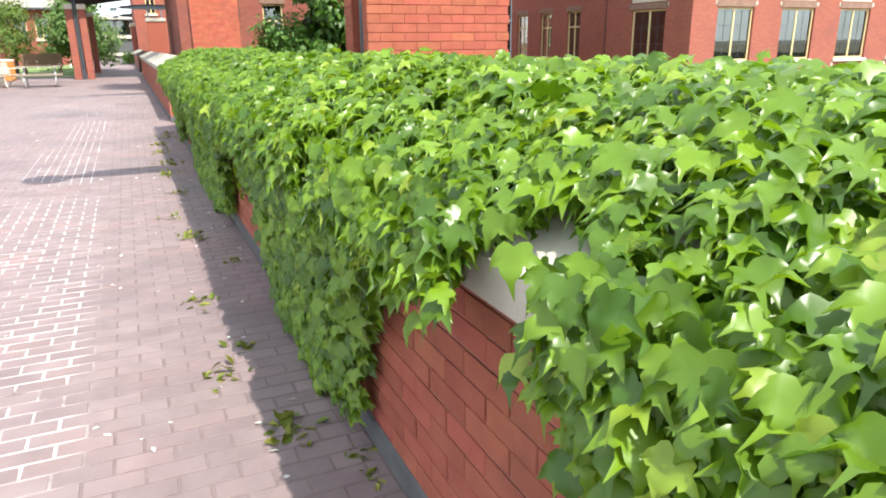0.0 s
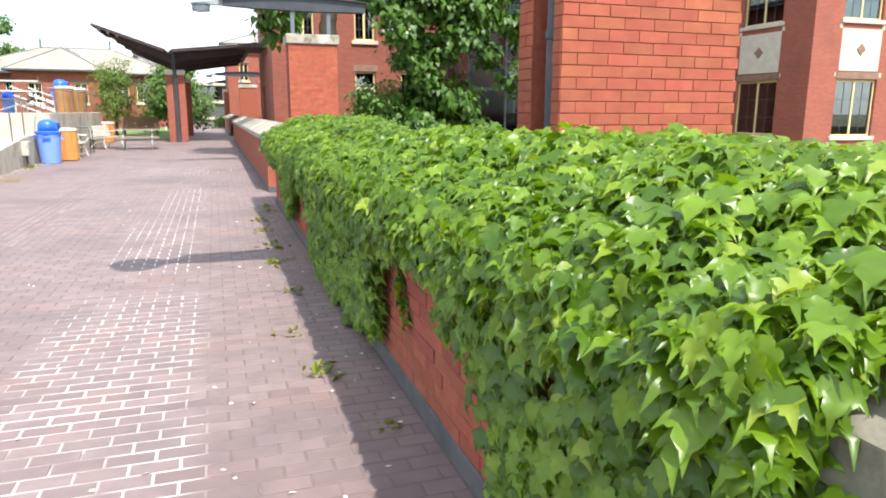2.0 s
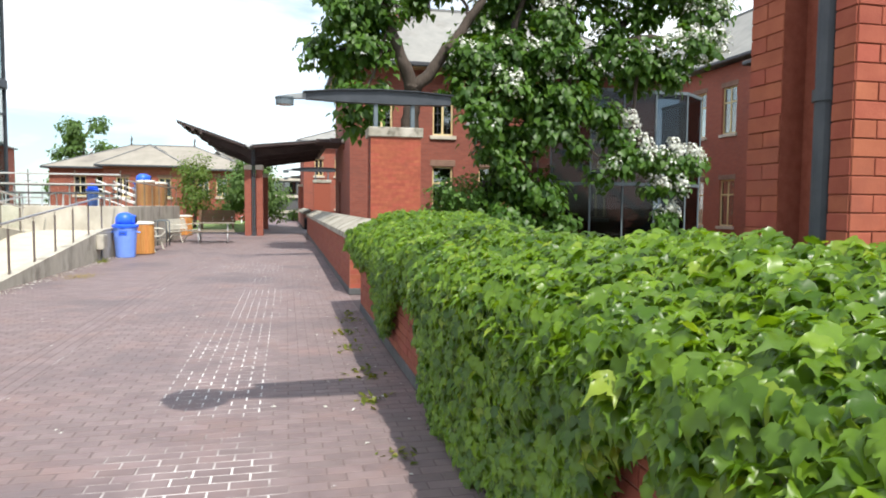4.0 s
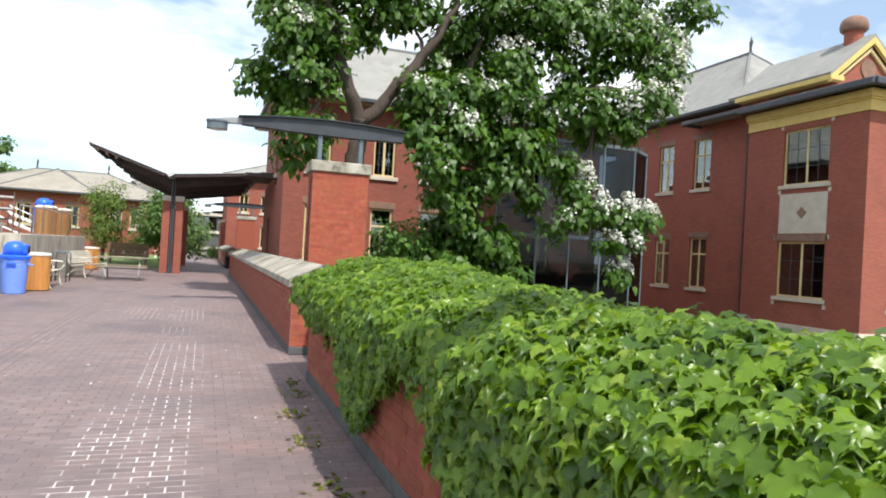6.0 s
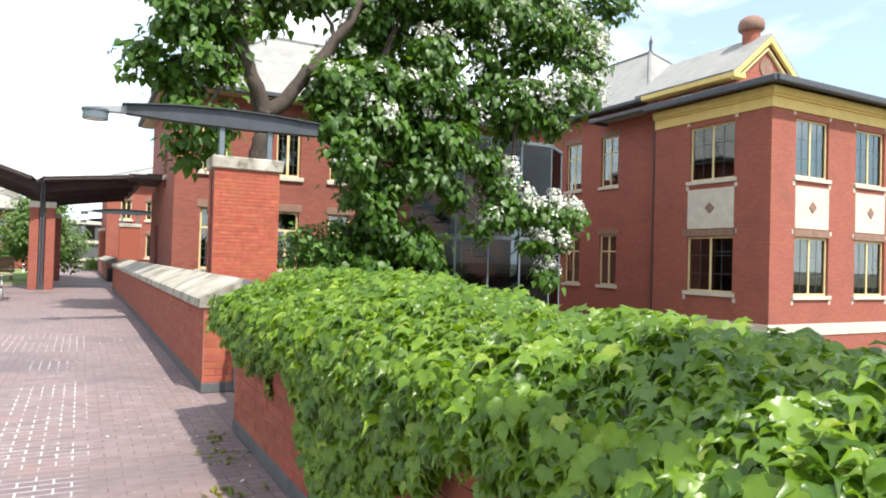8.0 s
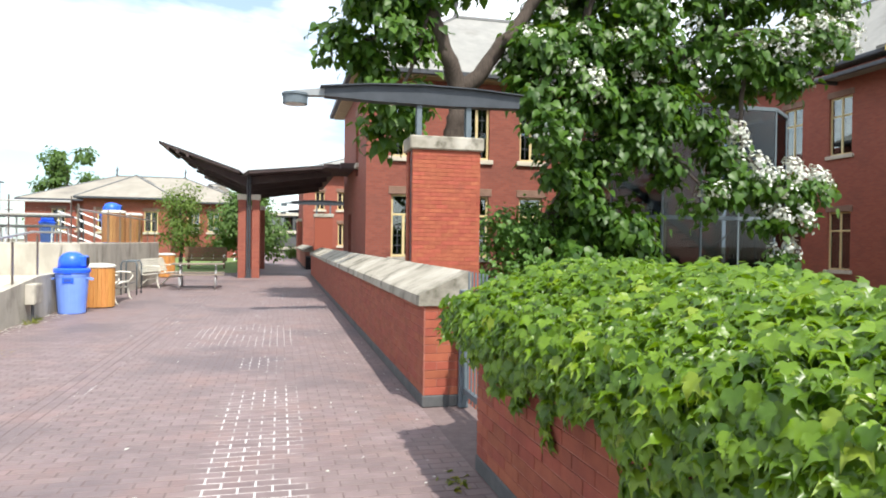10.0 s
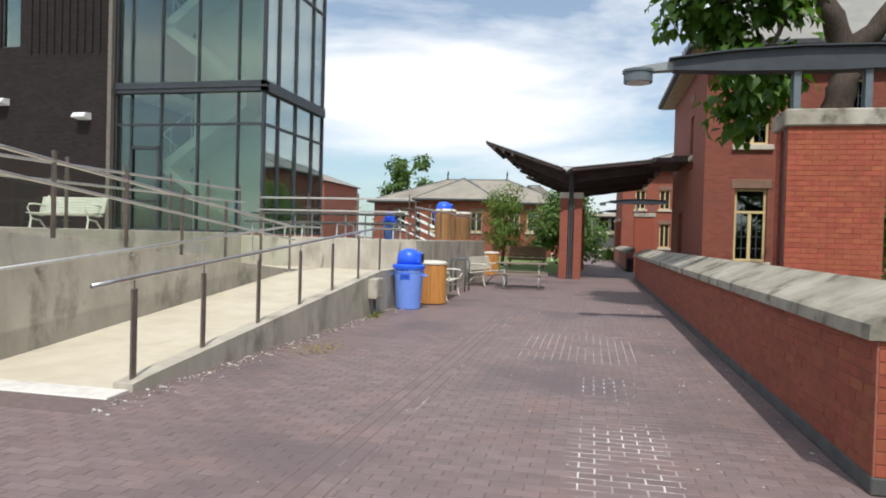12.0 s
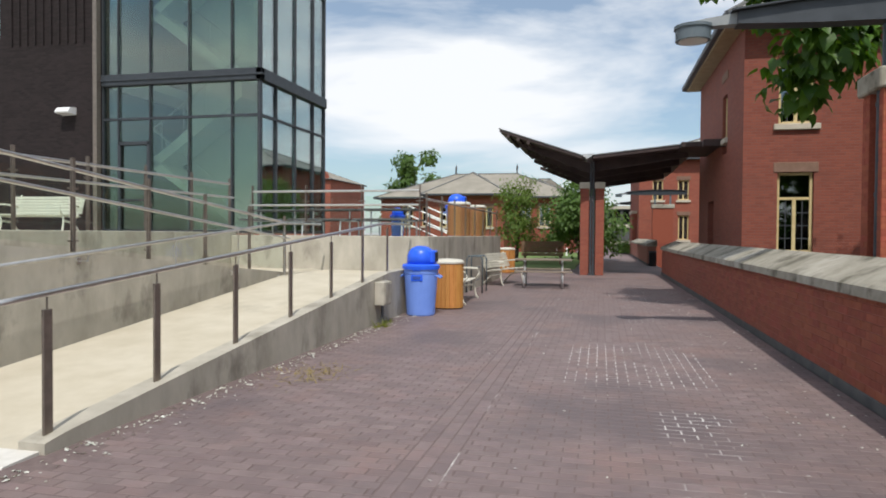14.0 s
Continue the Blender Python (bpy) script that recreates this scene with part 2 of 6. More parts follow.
JOINT = sanded_joints()
CONCRETE = surface("concrete", (0.37, 0.342, 0.285), (0.50, 0.465, 0.395), 2.2, 0.9, 0.5, 45, stain=(0.235, 0.215, 0.178), stain_scale=1.3, stain_at=0.54, stretch=(1.2, 1.2, 0.65))
COPING = surface("coping_concrete", (0.27, 0.25, 0.20), (0.40, 0.37, 0.31), 4, 0.9, 0.6, 60, stain=(0.13, 0.12, 0.09), stain_scale=2.0, stain_at=0.50, c3=(0.46, 0.43, 0.37))
CAST_STONE = surface("cast_stone", (0.50, 0.45, 0.37), (0.58, 0.53, 0.44), 3, 0.9, 0.3, 50)
PLINTH = surface("painted_base", (0.07, 0.072, 0.075), (0.11, 0.11, 0.11), 5, 0.85, 0.5, 50, stain=(0.16, 0.15, 0.13), stain_scale=2, stain_at=0.6)
RAMP = surface("ramp_concrete", (0.50, 0.450, 0.35), (0.57, 0.52, 0.42), 2.5, 0.9, 0.5, 120, stain=(0.42, 0.38, 0.30), stain_scale=0.8, stain_at=0.6)
STEEL_DARK = surface("painted_steel", (0.040, 0.047, 0.056), (0.056, 0.064, 0.075), 4, 0.5, 0.1, 60, metal=0.2)
STEEL_BLUE = surface("grey_blue_paint", (0.10, 0.13, 0.15), (0.13, 0.16, 0.18), 6, 0.5, 0.1, 60)
STAINLESS = surface("stainless_steel", (0.54, 0.53, 0.51), (0.64, 0.63, 0.61), 12, 0.33, 0.05, 200, metal=1.0)
POST_METAL = surface("brushed_post", (0.20, 0.17, 0.145), (0.26, 0.22, 0.19), 12, 0.45, 0.05, 200, metal=0.6)
GALV = surface("galvanised_tube", (0.55, 0.56, 0.57), (0.68, 0.69, 0.7), 9, 0.45, 0.1, 80, metal=0.7)
CREAM = surface("cream_paint", (0.62, 0.50, 0.25), (0.68, 0.56, 0.30), 5, 0.6, 0.1, 60)
YELLOW = surface("yellow_cornice", (0.62, 0.45, 0.14), (0.68, 0.51, 0.18), 3, 0.65, 0.1, 60)
EAVE_TAN = surface("tan_eaves", (0.30, 0.22, 0.12), (0.37, 0.28, 0.16), 3, 0.7, 0.1, 60)
THRESHOLD = surface("worn_threshold", (0.56, 0.54, 0.50), (0.68, 0.66, 0.62), 7, 0.85, 0.5, 60, stain=(0.34, 0.31, 0.27), stain_scale=2.4, stain_at=0.56)
SLATE = surface("slate", (0.235, 0.235, 0.22), (0.29, 0.285, 0.265), 1.6, 0.8, 0.4, 12, stain=(0.19, 0.185, 0.17), stain_scale=0.35, stain_at=0.55)
SLATE_WARM = surface("weathered_shingle", (0.26, 0.24, 0.20), (0.32, 0.295, 0.25), 1.2, 0.85, 0.4, 10, stain=(0.2, 0.18, 0.155), stain_scale=0.3, stain_at=0.55)
CANOPY_TOP = surface("canopy_sheet", (0.24, 0.26, 0.27), (0.3, 0.32, 0.33), 4, 0.5, 0.1, 40)
LEAD = surface("lead_ridge", (0.17, 0.175, 0.175), (0.22, 0.22, 0.215), 3, 0.7, 0.2, 30)
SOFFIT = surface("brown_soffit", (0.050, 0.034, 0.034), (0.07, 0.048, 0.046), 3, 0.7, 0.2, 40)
PIPE = surface("downpipe_paint", (0.05, 0.055, 0.065), (0.075, 0.08, 0.09), 6, 0.55, 0.1, 60)
PIPE_RED = surface("brown_downpipe", (0.09, 0.04, 0.035), (0.12, 0.055, 0.045), 6, 0.6, 0.1, 60)
RAIL_RED = surface("red_iron_paint", (0.22, 0.05, 0.04), (0.28, 0.07, 0.05), 6, 0.6, 0.1, 60)
BLUE = surface("blue_plastic", (0.17, 0.30, 0.80), (0.20, 0.34, 0.86), 3, 0.42, 0.08, 60)
BLUE_LID = surface("blue_lid_plastic", (0.02, 0.11, 0.80), (0.03, 0.14, 0.86), 3, 0.35, 0.05, 60)
SHADE_BLUE = surface("shaded_blue_plastic", (0.03, 0.07, 0.32), (0.04, 0.09, 0.38), 3, 0.5, 0.05, 60)
DARK = surface("dark_opening", (0.012, 0.012, 0.014), (0.02, 0.02, 0.022), 3, 0.7, 0)
WOOD = surface("stained_wood", (0.44, 0.19, 0.045), (0.56, 0.27, 0.075), 5, 0.65, 0.35, 60, vary="object", amount=0.14, stretch=(9, 9, 0.7))
WOOD_OLD = surface("aged_slats", (0.27, 0.125, 0.045), (0.35, 0.17, 0.07), 5, 0.7, 0.35, 60, vary="object", amount=0.16, stretch=(9, 9, 0.7))
WOOD_GREY = surface("weathered_timber", (0.20, 0.16, 0.12), (0.28, 0.23, 0.18), 5, 0.8, 0.4, 60, vary="object", amount=0.12, stretch=(1.5, 9, 9))
WOOD_DARK = surface("dark_timber", (0.16, 0.10, 0.06), (0.22, 0.14, 0.085), 5, 0.75, 0.4, 60, vary="object", amount=0.15, stretch=(1, 9, 9))
WHITE_METAL = surface("cream_white_metal", (0.62, 0.60, 0.52), (0.70, 0.68, 0.6), 5, 0.5, 0.1, 60)
WHITE = surface("white_plaster", (0.72, 0.73, 0.70), (0.78, 0.79, 0.76), 2, 0.9, 0.1, 40)
# dark grey that paints the shade of unlit rooms onto sheets, slabs and walls
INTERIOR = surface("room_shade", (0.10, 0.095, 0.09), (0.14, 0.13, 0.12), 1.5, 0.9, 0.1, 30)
BARK = surface("bark", (0.055, 0.042, 0.034), (0.095, 0.074, 0.060), 9, 0.95, 0.9, 30, stretch=(3, 3, 0.6))
GRASS = surface("lawn", (0.10, 0.17, 0.045), (0.16, 0.24, 0.07), 3, 0.95, 0.6, 60, c3=(0.22, 0.24, 0.09))
SOIL = surface("court_ground", (0.12, 0.10, 0.07), (0.17, 0.14, 0.10), 2, 0.95, 0.5, 40, stain=(0.09, 0.13, 0.04), stain_scale=0.6, stain_at=0.5)
ASPHALT = surface("asphalt", (0.05, 0.05, 0.052), (0.07, 0.07, 0.07), 6, 0.9, 0.5, 90)
FAR_LAND = surface("far_land", (0.16, 0.18, 0.10), (0.22, 0.21, 0.15), 0.05, 0.95, 0)
IVY = foliage("ivy_leaf", (0.060, 0.142, 0.007), (0.195, 0.335, 0.016), 0.36, 0.36, 0.55, tip=(0.30, 0.40, 0.04))
IVY_STEM = surface("ivy_stem", (0.16, 0.12, 0.06), (0.22, 0.20, 0.08), 20, 0.9, 0.4, 60)
CATALPA = foliage("catalpa_leaf", (0.042, 0.115, 0.013), (0.105, 0.215, 0.026), 0.45, 0.38, 0.45)
SHRUB = foliage("shrub_leaf", (0.075, 0.18, 0.025), (0.14, 0.28, 0.045), 0.5, 0.3, 0.4)
TREE_YOUNG = foliage("young_leaf", (0.10, 0.17, 0.03), (0.17, 0.26, 0.05), 0.55, 0.35, 0.35)
TREE_FAR = foliage("tree_leaf", (0.075, 0.15, 0.03), (0.13, 0.23, 0.05), 0.55, 0.3, 0.35)
BLOSSOM = foliage("white_blossom", (0.72, 0.73, 0.66), (0.84, 0.85, 0.80), 0.7, 0.04, 0.2)
WEED = foliage("weed_leaf", (0.14, 0.20, 0.03), (0.30, 0.30, 0.06), 0.6, 0.3, 0.3)
GLASS = glazing("window_glass", (0.55, 0.58, 0.56), see=0.83, shine=0.42)
GLASS_GREEN = glazing("green_curtain_glass", (0.73, 0.815, 0.745), see=0.88, shine=0.75)
GLASS_GUARD = glazing("guard_glass", (0.95, 0.98, 0.96), see=0.957, shine=0.035)
# the tower's glass again, cooler and more mirror-like to imitate reflected sky
GLASS_SKY_SIDE = glazing("sky_side_curtain_glass", (0.72, 0.84, 0.80), see=0.66, shine=0.8)
GLASS_STAIR = glazing("stair_glass", (0.30, 0.34, 0.37), see=0.945, shine=0.16)
LAMP_LENS = surface("lamp_lens", (0.6, 0.6, 0.58), (0.7, 0.7, 0.68), 6, 0.3, 0)
WHITE_BOX = surface("white_lamp_housing", (0.78, 0.79, 0.8), (0.84, 0.85, 0.86), 6, 0.4, 0)

# ---- building blocks ----
def mesh_np(name, verts, faces):
    """A mesh from arrays: verts (n, 3), faces (m, 3 or 4)."""
    me = bpy.data.meshes.new(name)
    verts, faces = np.asarray(verts, dtype=np.float32), np.asarray(faces, dtype=np.int32)
    k = faces.shape[1]
    me.vertices.add(len(verts))
    me.vertices.foreach_set("co", verts.ravel())
    me.loops.add(faces.size)
    me.loops.foreach_set("vertex_index", faces.ravel())
    me.polygons.add(len(faces))
    me.polygons.foreach_set("loop_start", np.arange(0, faces.size, k, dtype=np.int32))
    me.polygons.foreach_set("loop_total", np.full(len(faces), k, dtype=np.int32))
    me.polygons.foreach_set("use_smooth", np.zeros(len(faces), dtype=bool))
    me.update(calc_edges=True)
    return me


def place(ob, parent):
    if parent is not None:
        ob.parent = parent
        ob.matrix_parent_inverse = parent.matrix_basis.inverted()
    return ob


def thing(name, label, category, at=(0, 0, 0), group="", kind="", turn=0.0):
    ob = new(name)
    ob.empty_display_size = 0.1
    ob.matrix_basis = pose(*at, 0, 0, turn)
    return tagged(ob, label, category, group, kind)


def part(name, bm, material, parent=None, label="", smooth=False, local=False):
    """Links a bmesh (or mesh) as one object under a thing or a part. local: the mesh is in the parent's own axes."""
    if isinstance(bm, bmesh.types.BMesh):
        me = bpy.data.meshes.new(name)
        bm.to_mesh(me)
        bm.free()
    else:
        me = bm
    if not me.materials:
        me.materials.append(material)
    if smooth:
        me.polygons.foreach_set("use_smooth", np.ones(len(me.polygons), dtype=bool))
    ob = new(name, me)
    if parent is not None:
        if local:
            ob.parent = parent
        else:
            place(ob, parent)
    if label:
        ob["label"] = label
    return ob


def box(bm, lo, hi, bevel=0.0, turn=None):
    """A box from corner lo to corner hi, with chamfered edges."""
    lo, hi = Vector(lo), Vector(hi)
    c, s = (lo + hi) / 2, hi - lo
    made = bmesh.ops.create_cube(bm, size=1.0, matrix=Matrix.Translation(c) @ (turn or Matrix()) @ Matrix.Diagonal((abs(s.x), abs(s.y), abs(s.z), 1)))["verts"]
    if bevel:
        edges = list({e for v in made for e in v.link_edges})
        bmesh.ops.bevel(bm, geom=edges, offset=bevel, segments=1, affect="EDGES", profile=0.5)
    return bm


def one_box(lo, hi, bevel=0.0):
    return box(bmesh.new(), lo, hi, bevel)


def bar(bm, a, b, w, h=None, sides=4, bevel=0.0, taper=1.0):
    """A bar from a to b: round with sides > 4, else w by h (w across, h upwards)."""
    a, b = Vector(a), Vector(b)
    d = b - a
    m = Matrix.Translation((a + b) / 2) @ d.to_track_quat("Z", "Y").to_matrix().to_4x4()
    if sides > 4:
        bmesh.ops.create_cone(bm, cap_ends=True, segments=sides, radius1=w / 2, radius2=w / 2 * taper, depth=d.length, matrix=m)
    else:
        made = bmesh.ops.create_cube(bm, size=1.0, matrix=m @ Matrix.Diagonal((w, h or w, d.length, 1)))["verts"]
        if bevel:
            bmesh.ops.bevel(bm, geom=list({e for v in made for e in v.link_edges}), offset=bevel, segments=1, affect="EDGES")
    return bm


def pipe(bm, pts, r, sides=8):
    """A bent round tube through the points."""
    pts = [Vector(p) for p in pts]
    rings = []
    for i, p in enumerate(pts):
        d = (pts[min(i + 1, len(pts) - 1)] - pts[max(i - 1, 0)]).normalized()
        q = d.to_track_quat("Z", "Y")
        rr = r[i] if isinstance(r, (list, tuple)) else r
        rings.append([bm.verts.new(p + q @ Vector((rr * math.cos(k * math.tau / sides), rr * math.sin(k * math.tau / sides), 0))) for k in range(sides)])
    for a, b in zip(rings, rings[1:]):
        for k in range(sides):
            bm.faces.new((a[k], a[(k + 1) % sides], b[(k + 1) % sides], b[k]))
    bm.faces.new(rings[0][::-1])
    bm.faces.new(rings[-1])
    return bm


def prism(bm, profile, axis, a, b):
    """Extrudes a closed outline along an axis from a to b. profile: points in the two other axes, in their order."""
    k = "xyz".index(axis)

    def at(p, v):
        q = list(p)
        q.insert(k, v)
        return bm.verts.new(q)
    lo, hi = [at(p, a) for p in profile], [at(p, b) for p in profile]
    n = len(profile)
    for i in range(n):
        bm.faces.new((lo[i], lo[(i + 1) % n], hi[(i + 1) % n], hi[i]))
    bm.faces.new(lo[::-1])
    bm.faces.new(hi)
    bmesh.ops.recalc_face_normals(bm, faces=bm.faces[:])
    return bm


# one brick with softened outer edges: a slab whose front is smaller than its back
def brick_shape(l, h, d, ch=0.0022):
    v = [(0, 0, 0), (l, 0, 0), (l, 0, h), (0, 0, h), (ch, -d, ch), (l - ch, -d, ch), (l - ch, -d, h - ch), (ch, -d, h - ch),
         (0, -d + ch, 0), (l, -d + ch, 0), (l, -d + ch, h), (0, -d + ch, h)]
    f = [(4, 5, 6, 7), (8, 9, 5, 4), (9, 10, 6, 5), (10, 11, 7, 6), (11, 8, 4, 7), (0, 1, 9, 8), (1, 2, 10, 9), (2, 3, 11, 10), (3, 0, 8, 11)]
    return np.array(v), np.array(f)


def bond(width, height, length=0.215, course=0.075, joint=0.008):
    """Running bond cells (u, v, l, h) on a face of width by height."""
    cells, rows = [], int(round(height / course))
    for r in range(rows):
        u = -(length + joint) / 2 if r % 2 else 0.0
        while u < width - 0.02:
            a, b = max(u, 0), min(u + length, width)
            if b - a > 0.03:
                cells.append((a, r * course + joint / 2, b - a, course - joint))
            u += length + joint
    return cells


rng = np.random.default_rng(7)


def face_matrix(origin, facing):
    """Axes of a wall face: u along the wall, outwards is -y of the brick shape. facing: 'S' (-y), 'W' (-x), 'N' (+y), 'E' (+x)."""
    return Matrix.Translation(origin) @ Matrix.Rotation({"S": 0.0, "E": math.pi / 2, "N": math.pi, "W": -math.pi / 2}[facing], 4, "Z")


def clad(parent, origin, facing, width, height, pieces=0, keep=None, name="brick", length=0.217, course=0.075, joint=0.006, depth=0.005, one=None, many=None):
    """Lays bricks on a wall face. The first `pieces` cells (nearest by keep's order) are objects of their own, the rest one joined mesh."""
    m = face_matrix(origin, facing)
    cells = bond(width, height, length, course, joint)
    if keep:
        cells = sorted(cells, key=lambda c: keep(m @ Vector((c[0], 0, c[1]))))
    shared = {}
    for u, v, l, h in cells[:pieces]:
        key = (round(l, 3), round(h, 3))
        if key not in shared:
            vs, fs = brick_shape(l, h, depth)
            shared[key] = mesh_np(name, vs, fs)
            shared[key].materials.append(one or BRICK_ONE)
        ob = new(name, shared[key])
        ob.matrix_basis = m @ Matrix.Translation((u, float(rng.normal(0, 0.0012)), v))
        place(ob, parent)
    rest = cells[pieces:]
    if rest:
        vv, ff = [], []
        for i, (u, v, l, h) in enumerate(rest):
            vs, fs = brick_shape(l, h, depth)
            vv.append(vs + (u, rng.normal(0, 0.0012), v))
            ff.append(fs + 12 * i)
        vv = np.concatenate(vv)
        mm = np.array(m)
        ob = part(name + "_courses", mesh_np(name, vv @ mm[:3, :3].T + mm[:3, 3], np.concatenate(ff)), many or BRICK, parent)
        tagged(ob, kind="stuff")


def wall_holes(origin, facing, width, height, holes, thick=0.3):
    """A wall with rectangular openings through it. holes: (u0, v0, u1, v1) from the lower corner."""
    us = sorted({0.0, width, *[h[0] for h in holes], *[h[2] for h in holes]})
    vs = sorted({0.0, height, *[h[1] for h in holes], *[h[3] for h in holes]})
    m = face_matrix(origin, facing)
    bm = bmesh.new()
    cache = {}

    def vert(i, j, d):
        if (i, j, d) not in cache:
            cache[i, j, d] = bm.verts.new(m @ Vector((us[i], d * thick, vs[j])))
        return cache[i, j, d]

    def solid(i, j):
        if not (0 <= i < len(us) - 1 and 0 <= j < len(vs) - 1):
            return False
        cu, cv = (us[i] + us[i + 1]) / 2, (vs[j] + vs[j + 1]) / 2
        return not any(h[0] < cu < h[2] and h[1] < cv < h[3] for h in holes)
    for i in range(len(us) - 1):
        for j in range(len(vs) - 1):
            if not solid(i, j):
                continue
            bm.faces.new([vert(*p, 0) for p in ((i, j), (i + 1, j), (i + 1, j + 1), (i, j + 1))])
            bm.faces.new([vert(*p, 1) for p in ((i, j), (i, j + 1), (i + 1, j + 1), (i + 1, j))])
            for di, dj, p, q in ((-1, 0, (i, j + 1), (i, j)), (1, 0, (i + 1, j), (i + 1, j + 1)), (0, -1, (i, j), (i + 1, j)), (0, 1, (i + 1, j + 1), (i, j + 1))):
                if not solid(i + di, j + dj):
                    bm.faces.new((vert(*p, 0), vert(*p, 1), vert(*q, 1), vert(*q, 0)))
    return bm


def window(house, origin, facing, w, h, style="mullion", sill=True, lintel=True, blocks=False, frame_mat=None, blind=False):
    """A window in an opening whose lower corner is origin: frame, panes, sill and lintel, under its house."""
    m = face_matrix(origin, facing)
    fm = frame_mat or CREAM
    bm = bmesh.new()
    t, d0, d1 = 0.075, 0.10, 0.17
    for lo, hi in (((0, d0, 0), (t, d1, h)), ((w - t, d0, 0), (w, d1, h)), ((t, d0, 0), (w - t, d1, t)), ((t, d0, h - t), (w - t, d1, h))):
        box(bm, lo, hi, 0.006)
    if style in ("mullion", "cross", "wide"):
        box(bm, (w / 2 - 0.045, d0 + 0.01, t), (w / 2 + 0.045, d1 - 0.01, h - t), 0.006)
    if style in ("tall", "narrow"):
        box(bm, (t, d0 + 0.012, h * 0.66), (w - t, d1 - 0.012, h * 0.66 + 0.07), 0.004)
        box(bm, (w / 2 - 0.045, d0 + 0.01, t), (w / 2 + 0.045, d1 - 0.01, h * (0.66 if style == "tall" else 0.97)), 0.006)
    bm.transform(m)
    win = part("window", bm, fm, house, "cream painted window frame")
    rows = {"cross": (0.25, 0.5, 0.75), "tall": (0.18, 0.34, 0.5), "wide": (0.33, 0.66), "narrow": ()}.get(style, (0.5,))
    bars = []
    for f in rows:
        bars.append(((t, d0 + 0.03, h * f - 0.011), (w - t, d0 + 0.055, h * f + 0.011)))
    for f in ((0.27, 0.73) if style not in ("plain", "narrow") else ()):
        bars.append(((w * f - 0.011, d0 + 0.031, t), (w * f + 0.011, d0 + 0.056, h * 0.66 if style == "tall" else h - t)))
    for lo, hi in bars:
        bm = one_box(lo, hi)
        bm.transform(m)
        part("glazing_bar", bm, PIPE, win, "thin dark glazing bar")
    for a, b in (((t, w / 2 - 0.045), (w / 2 + 0.045, w - t)) if style in ("mullion", "cross", "wide", "narrow") else ((t, w - t),)):
        bm = one_box((a, d0 + 0.038, t), (b, d0 + 0.046, h - t))
        bm.transform(m)
        part("pane", bm, GLASS, win)
    if sill:
        bm = one_box((-0.12, -0.09, -0.16), (w + 0.12, d0, -0.003), 0.012)
        bm.transform(m)
        part("sill", bm, CAST_STONE, win, "pale stone sill")
    if lintel:
        bm = one_box((-0.1, -0.025, h + 0.002), (w + 0.1, d0, h + 0.26), 0.01)
        bm.transform(m)
        part("lintel", bm, LINTEL, win, "brownish stone lintel")
    if blocks:
        for bu in (-0.16, w + 0.02):
            for bv in (-0.36, h + 0.1):
                bm = one_box((bu, -0.02, bv), (bu + 0.14, 0.05, bv + 0.17), 0.006)
                bm.transform(m)
                part("corner_stone", bm, CAST_STONE, win)
    if blind:
        bm = one_box((t, d1 + 0.05, h * 0.45), (w - t, d1 + 0.06, h - t))
        bm.transform(m)
        part("blind", bm, INTERIOR, win)
    return win


LINTEL = surface("brown_stone", (0.20, 0.12, 0.085), (0.26, 0.16, 0.12), 4, 0.9, 0.3, 50)

# ---- ground ----
# one sheet to the horizon, with the sunken court beyond the parapet
COURT = -1.70
bm = bmesh.new()
X0, X1, Y0, Y1, F = 1.03, 70.0, -30.0, 62.0, 900.0
outer = [bm.verts.new((x, y, -0.03)) for x, y in ((-F, -F), (F, -F), (F, F), (-F, F))]
rim = [bm.verts.new((x, y, -0.03)) for x, y in ((X0, Y0), (X1, Y0), (X1, Y1), (X0, Y1))]
low = [bm.verts.new((x, y, COURT)) for x, y in ((X0, Y0), (X1, Y0), (X1, Y1), (X0, Y1))]
for i in range(4):
    j = (i + 1) % 4
    bm.faces.new((outer[i], outer[j], rim[j], rim[i]))
    bm.faces.new((rim[i], rim[j], low[j], low[i]))
bm.faces.new(low)
bmesh.ops.recalc_face_normals(bm, faces=bm.faces[:])
ground = tagged(part("ground", bm, SOIL), "bare soil and thin grass around the paved plaza", "ground", kind="structure")

pavement = tagged(part("pavement", one_box((-14.0, -3.1, -0.20), (1.02, 34.4, -0.0025)), JOINT),
                  "red brick paving with pale sand in the joints", "pavement", kind="structure")
for k, (ya, yb) in enumerate(((-30.0, -3.1), (34.4, 90.0))):
    tagged(part("pavement_%d" % (k + 2), one_box((-14.0, ya, -0.20), (1.02, yb, 0.0)), PAVER), "worn red-brown brick paving further along the path", "pavement", kind="structure")
lawn = tagged(part("lawn", one_box((-14.0, 40.0, -0.15), (-2.6, 66.0, 0.02), 0.02), GRASS), "mown lawn beyond the plaza", "lawn", kind="structure")
road = tagged(part("road", one_box((-80.0, 94.0, -0.2), (60.0, 99.0, 0.0)), ASPHALT), "asphalt lane in front of the far wing", "road", kind="structure")

# ---- parapet walls along the walk ----
COPE = [(0.52, 0.905), (0.525, 0.995), (0.56, 1.02), (0.985, 1.215), (1.0, 1.205), (1.0, 0.905)]


